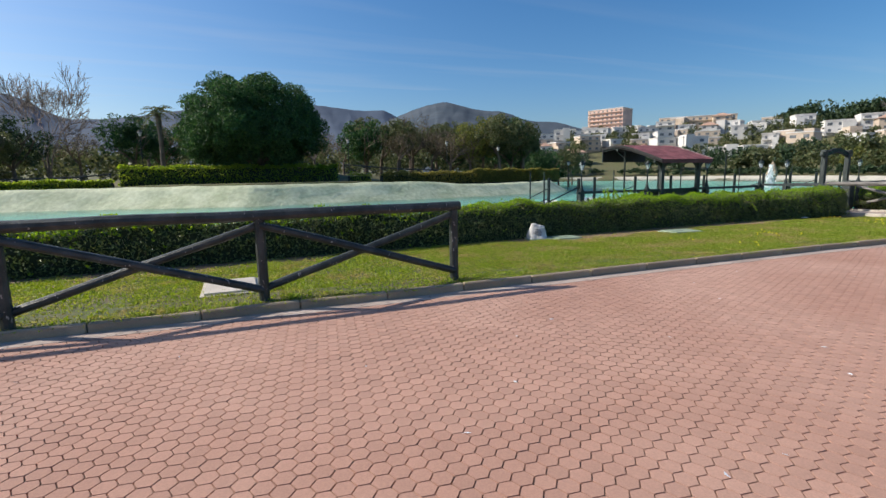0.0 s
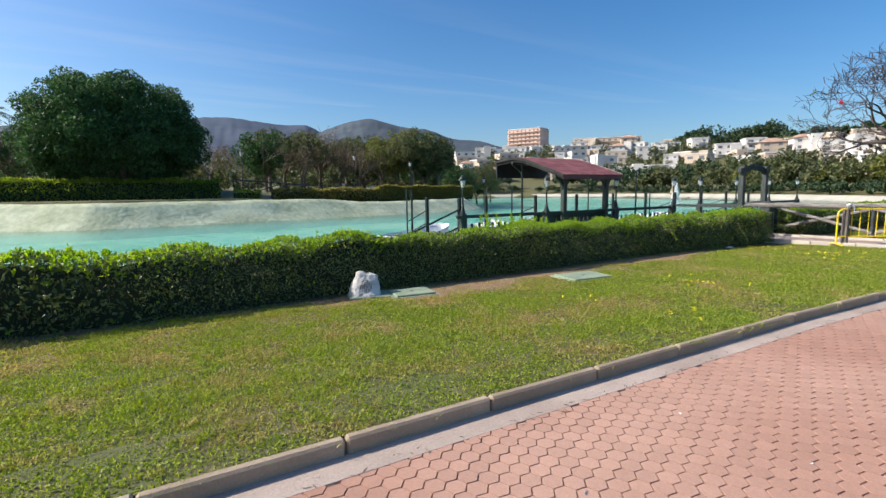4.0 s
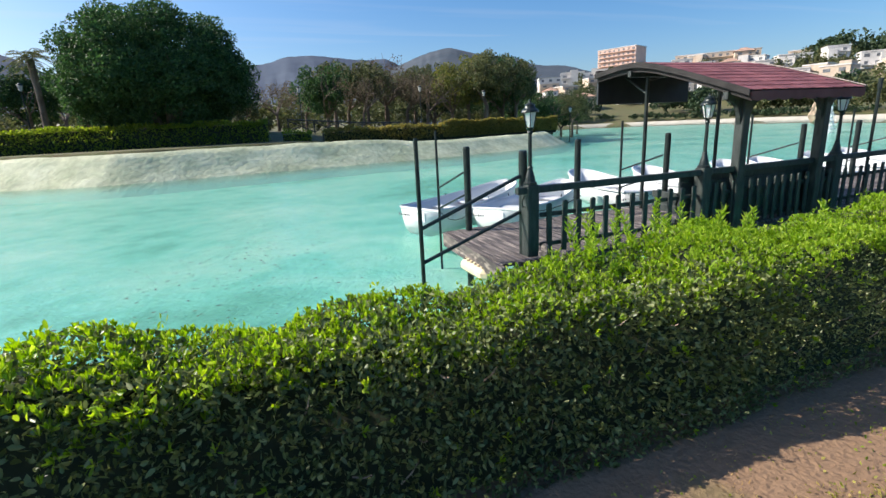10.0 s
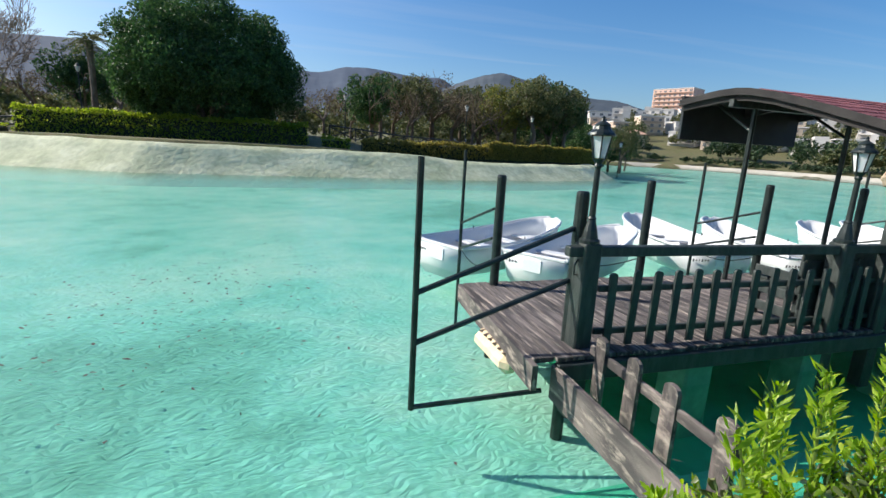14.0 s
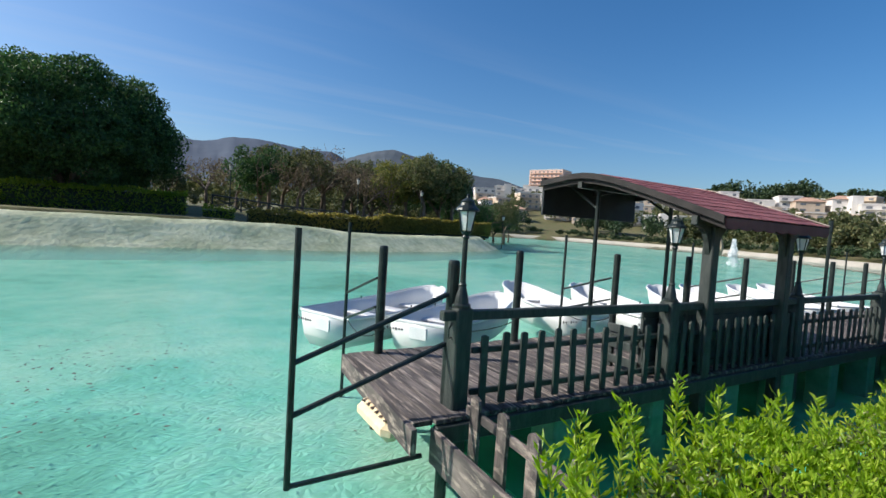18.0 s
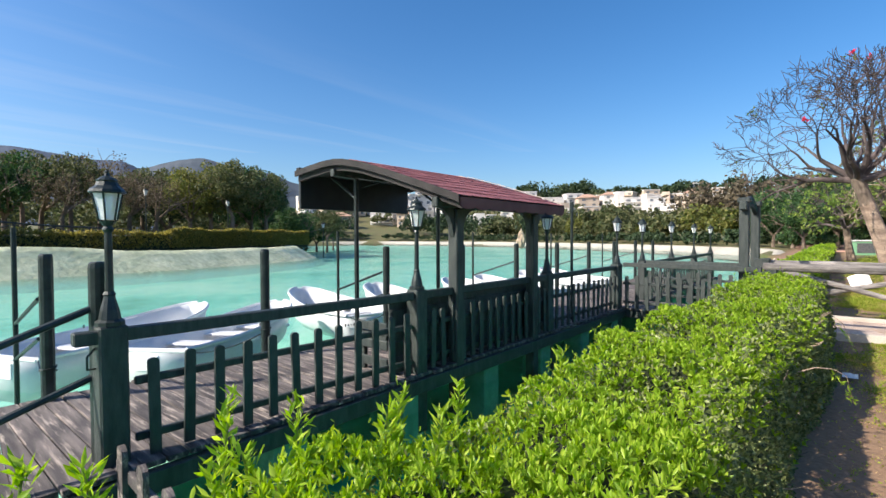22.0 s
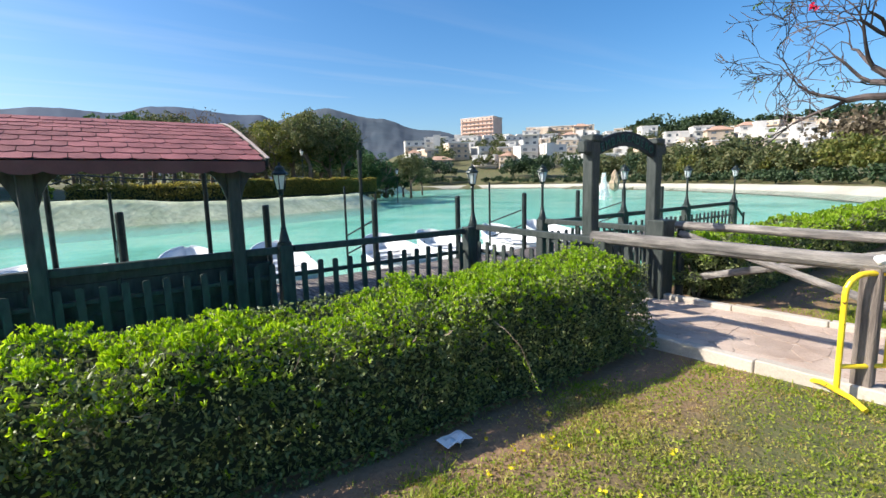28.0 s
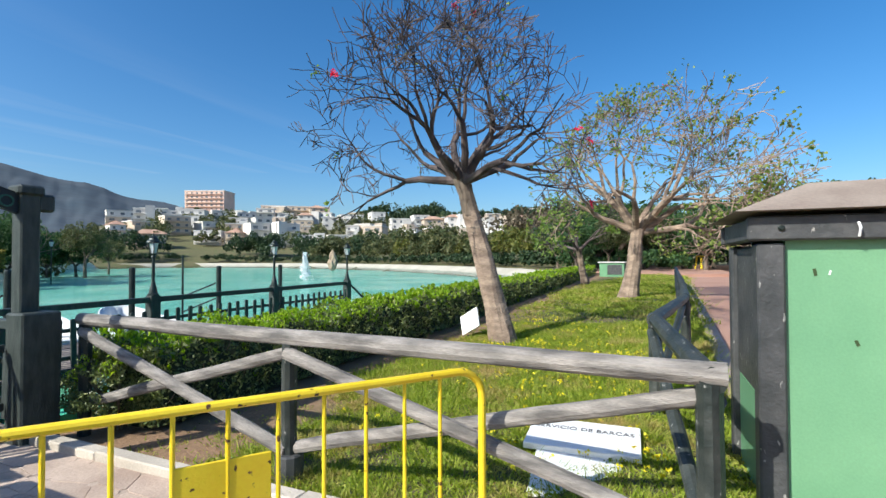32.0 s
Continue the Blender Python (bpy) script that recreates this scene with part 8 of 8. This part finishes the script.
# ---- flagstones of the path ----
def flagstones():
    """Irregular stones: a shaken net of corners, some cells cut in two."""
    nx, ny = 6, 21
    net = [[(19.57 + 1.66 * i / nx + (rt.uniform(-0.08, 0.08) if 0 < i < nx else 0), -0.75 + 5.85 * j / ny + (rt.uniform(-0.09, 0.09) if 0 < j < ny else 0)) for j in range(ny + 1)] for i in range(nx + 1)]
    for i in range(nx):
        for j in range(ny):
            q = [net[i][j], net[i + 1][j], net[i + 1][j + 1], net[i][j + 1]]
            cells = [q]
            if rt.random() < 0.35:
                cells = [[q[0], q[1], q[2]], [q[0], q[2], q[3]]] if rt.random() < 0.5 else [[q[0], q[1], q[3]], [q[1], q[2], q[3]]]
            for c in cells:
                mx, my = sum(p[0] for p in c) / len(c), sum(p[1] for p in c) / len(c)
                out = []
                for a, b2 in zip(c, c[1:] + c[:1]):
                    for s in (0.12, 0.88):
                        px, py = a[0] + (b2[0] - a[0]) * s, a[1] + (b2[1] - a[1]) * s
                        d = math.hypot(mx - px, my - py)
                        out.append((px + (mx - px) * 0.006 / d, py + (my - py) * 0.006 / d))
                bm = bmesh.new()
                prism(bm, out, path_z(my) - 0.04, path_z(my) + rt.uniform(-0.002, 0.003))
                part("flagstone", bm, "flag", path_base)


flagstones()


# ---- far small things ----
t = thing("utility_hut", (56.4, 2.7, 0), "small green utility hut beyond the lawn", "hut")
bm = bmesh.new()
box(bm, (0, 0, 0.45), (2.0, 1.7, 1.1), bevel=0.03)
part("body", bm, "kiosk_green", t)
bm = bmesh.new()
box(bm, (0, 0, 1.03), (2.2, 1.9, 0.08), bevel=0.02)
part("roof", bm, "stone_white", t)
bm = bmesh.new()
box(bm, (-1.01, -0.2, 0.5), (0.04, 1.0, 0.7), bevel=0.01)
part("vent", bm, "kiosk_dark", t)
bm = bmesh.new()
prism(bm, [(59, -2.2), (60, -6), (100, -7), (100, 8), (74, 8), (62, 4.5)], -0.2, 0.12)
solo("pavement_plaza", bm, "paver", "red paved square beyond the end of the lawn", "pavement", "structure")
t = thing("climbing_frame", (78, -5.0, 0.12), "yellow playground frame beyond the promenade", "play equipment")
for y in (-0.6, 0.6):
    tube_part(t, [(0, y, 0), (0, y * 0.75, 1.4)], 0.08, "post", "playground")
tube_part(t, [(0, -0.5, 1.38), (0, 0.5, 1.38)], 0.08, "top_bar", "playground")
tube_part(t, [(0, 0, 0.0), (0, 0, 1.2)], 0.12, "panel_post", "playground")
for k, (x, y, sc) in enumerate(((60, -12, 0.85), (66, -13, 0.95), (72, -12, 0.9), (79, -10.5, 1.0), (86, -7, 0.95), (88, -1, 1.0), (90, 4.5, 0.95), (86, 10, 0.9), (96, 1, 1.1), (76, -16, 1.1), (65, 6.5, 0.7), (69, 3.0, 0.75), (72, 9.5, 0.75), (76, 5.5, 0.8), (80, 1.0, 0.8))):
    copy_thing(SPECIES[(3, 3, 0)[k % 3]], pose(x, y, -0.1)).matrix_basis = pose(x, y, -0.1, 0, 0, 70 * k) @ Matrix.Diagonal((sc, sc, sc, 1))
t = thing("statue", (78, 44, WATER), "pale brown figure group on a rock in the lake", "statue")
bm = bmesh.new()
bmesh.ops.create_icosphere(bm, subdivisions=3, radius=1)
for v in bm.verts:
    k = 1 + 0.5 * noise.noise(v.co * 2.2)
    h = (v.co.z + 1) / 2
    v.co = Vector((v.co.x * (0.9 - 0.6 * h) * k, v.co.y * (0.9 - 0.6 * h) * k, h * 3.2 * (0.85 + 0.15 * k)))
part("figure", bm, "statue_stone", t)


# ---- leaf litter and dark ripple glints on the water ----
k = 150
x, y = rng.uniform(3, 16, k), 5.9 + rng.gamma(1.6, 2.6, k)
keep = ~((x > 10.4) & (y > 7.2) & (y < 9.8))
x, y = x[keep], y[keep]
# denser cluster of dark flecks added in place of glints between ripples
kx, ky = 7.6 + rng.normal(0, 1.0, 560), 8.0 + rng.gamma(2.2, 2.3, 560)
mid = (ky < 19) & ~((kx > 10.0) & (ky < 10.2))
x, y = np.concatenate([x, kx[mid] + 0.12 * (ky[mid] - 12)]), np.concatenate([y, ky[mid]])
size = np.where(np.arange(len(x)) < len(x) - mid.sum(), 0.07, rng.uniform(0.04, 0.10, len(x)))[:, None]
v, f = leaves(np.stack([x, y, np.full(len(x), WATER + 0.006)], 1), size, size * 0.45, None, 1.0)
v[:, 2] = WATER + 0.004 + (v[:, 2] - WATER) * 0.04
tagged(raw("floating_leaves", v, f, "twig"), "dead brown leaves on the water and dark flecks that stand for ripple glints", "leaves", kind="stuff")


# ---- petals and bits blown over the pavers ----
k = 60
x, y = rng.uniform(-4, 14, k), rng.uniform(-6.5, -0.6, k)
keep = y < kerb_y(x) - 0.4
x, y = x[keep], y[keep]
v, f = leaves(np.stack([x, y, np.full(len(x), -0.072)], 1), 0.05, 0.03, None, 1.0)
v[:, 2] = -0.077 + (v[:, 2] + 0.072) * 0.15
tagged(raw("fallen_leaves", v, f, "white_board"), "pale dry leaves blown over the pavers", "leaves", kind="stuff")
k = 260
x = rng.uniform(-4, 15, k)
y = kerb_y(x) - 0.30 + rng.normal(0, 0.03, k)
v, f = leaves(np.stack([x, y, np.full(k, -0.074)], 1), 0.06, 0.012, None, 1.0)
v[:, 2] = -0.0775 + (v[:, 2] + 0.074) * 0.2
tagged(raw("twig_litter", v, f, "bark"), "dry twigs and leaves along the gutter", "litter", kind="stuff")


# ---- thin high cloud ----
def cirrus():
    """A faint veil of streaked cloud high in the sky."""
    m, n, l, b = material("cirrus")
    n.remove(b)
    co, mp, w = n.new("ShaderNodeTexCoord"), n.new("ShaderNodeMapping"), n.new("ShaderNodeTexNoise")
    mp.inputs["Rotation"].default_value = (0, 0, radians(10))
    mp.inputs["Scale"].default_value = (0.00035, 0.0026, 1)
    w.inputs["Scale"].default_value, w.inputs["Detail"].default_value, w.inputs["Distortion"].default_value = 1.0, 7, 0.4
    l.new(co.outputs["Object"], mp.inputs[0])
    l.new(mp.outputs[0], w.inputs["Vector"])
    mr = n.new("ShaderNodeMapRange")
    mr.inputs[1].default_value, mr.inputs[2].default_value, mr.inputs[3].default_value, mr.inputs[4].default_value = 0.50, 0.92, 0.0, 0.21
    l.new(w.outputs[0], mr.inputs[0])
    sep, thin, mul = n.new("ShaderNodeSeparateXYZ"), n.new("ShaderNodeMapRange"), n.new("ShaderNodeMath")
    l.new(co.outputs["Object"], sep.inputs[0])
    l.new(sep.outputs[1], thin.inputs[0])
    thin.inputs[1].default_value, thin.inputs[2].default_value = 1750, 3000
    mul.operation = "MULTIPLY"
    l.new(mr.outputs[0], mul.inputs[0])
    l.new(thin.outputs[0], mul.inputs[1])
    tr, em, mx = n.new("ShaderNodeBsdfTransparent"), n.new("ShaderNodeEmission"), n.new("ShaderNodeMixShader")
    em.inputs[0].default_value, em.inputs[1].default_value = (0.93, 0.95, 1.0, 1), 0.62
    l.new(mul.outputs[0], mx.inputs[0])
    l.new(tr.outputs[0], mx.inputs[1])
    l.new(em.outputs[0], mx.inputs[2])
    l.new(mx.outputs[0], n["Material Output"].inputs[0])
    me = bpy.data.meshes.new("cloud_backdrop")
    me.from_pydata([(-5000, 1700, 900), (9000, 1700, 900), (9000, 6500, 900), (-5000, 6500, 900)], [], [(0, 1, 2, 3)])
    me.materials.append(m)
    tagged(new("backdrop_cloud", me), "thin streaks of high white cloud", "cloud", kind="structure")


cirrus()
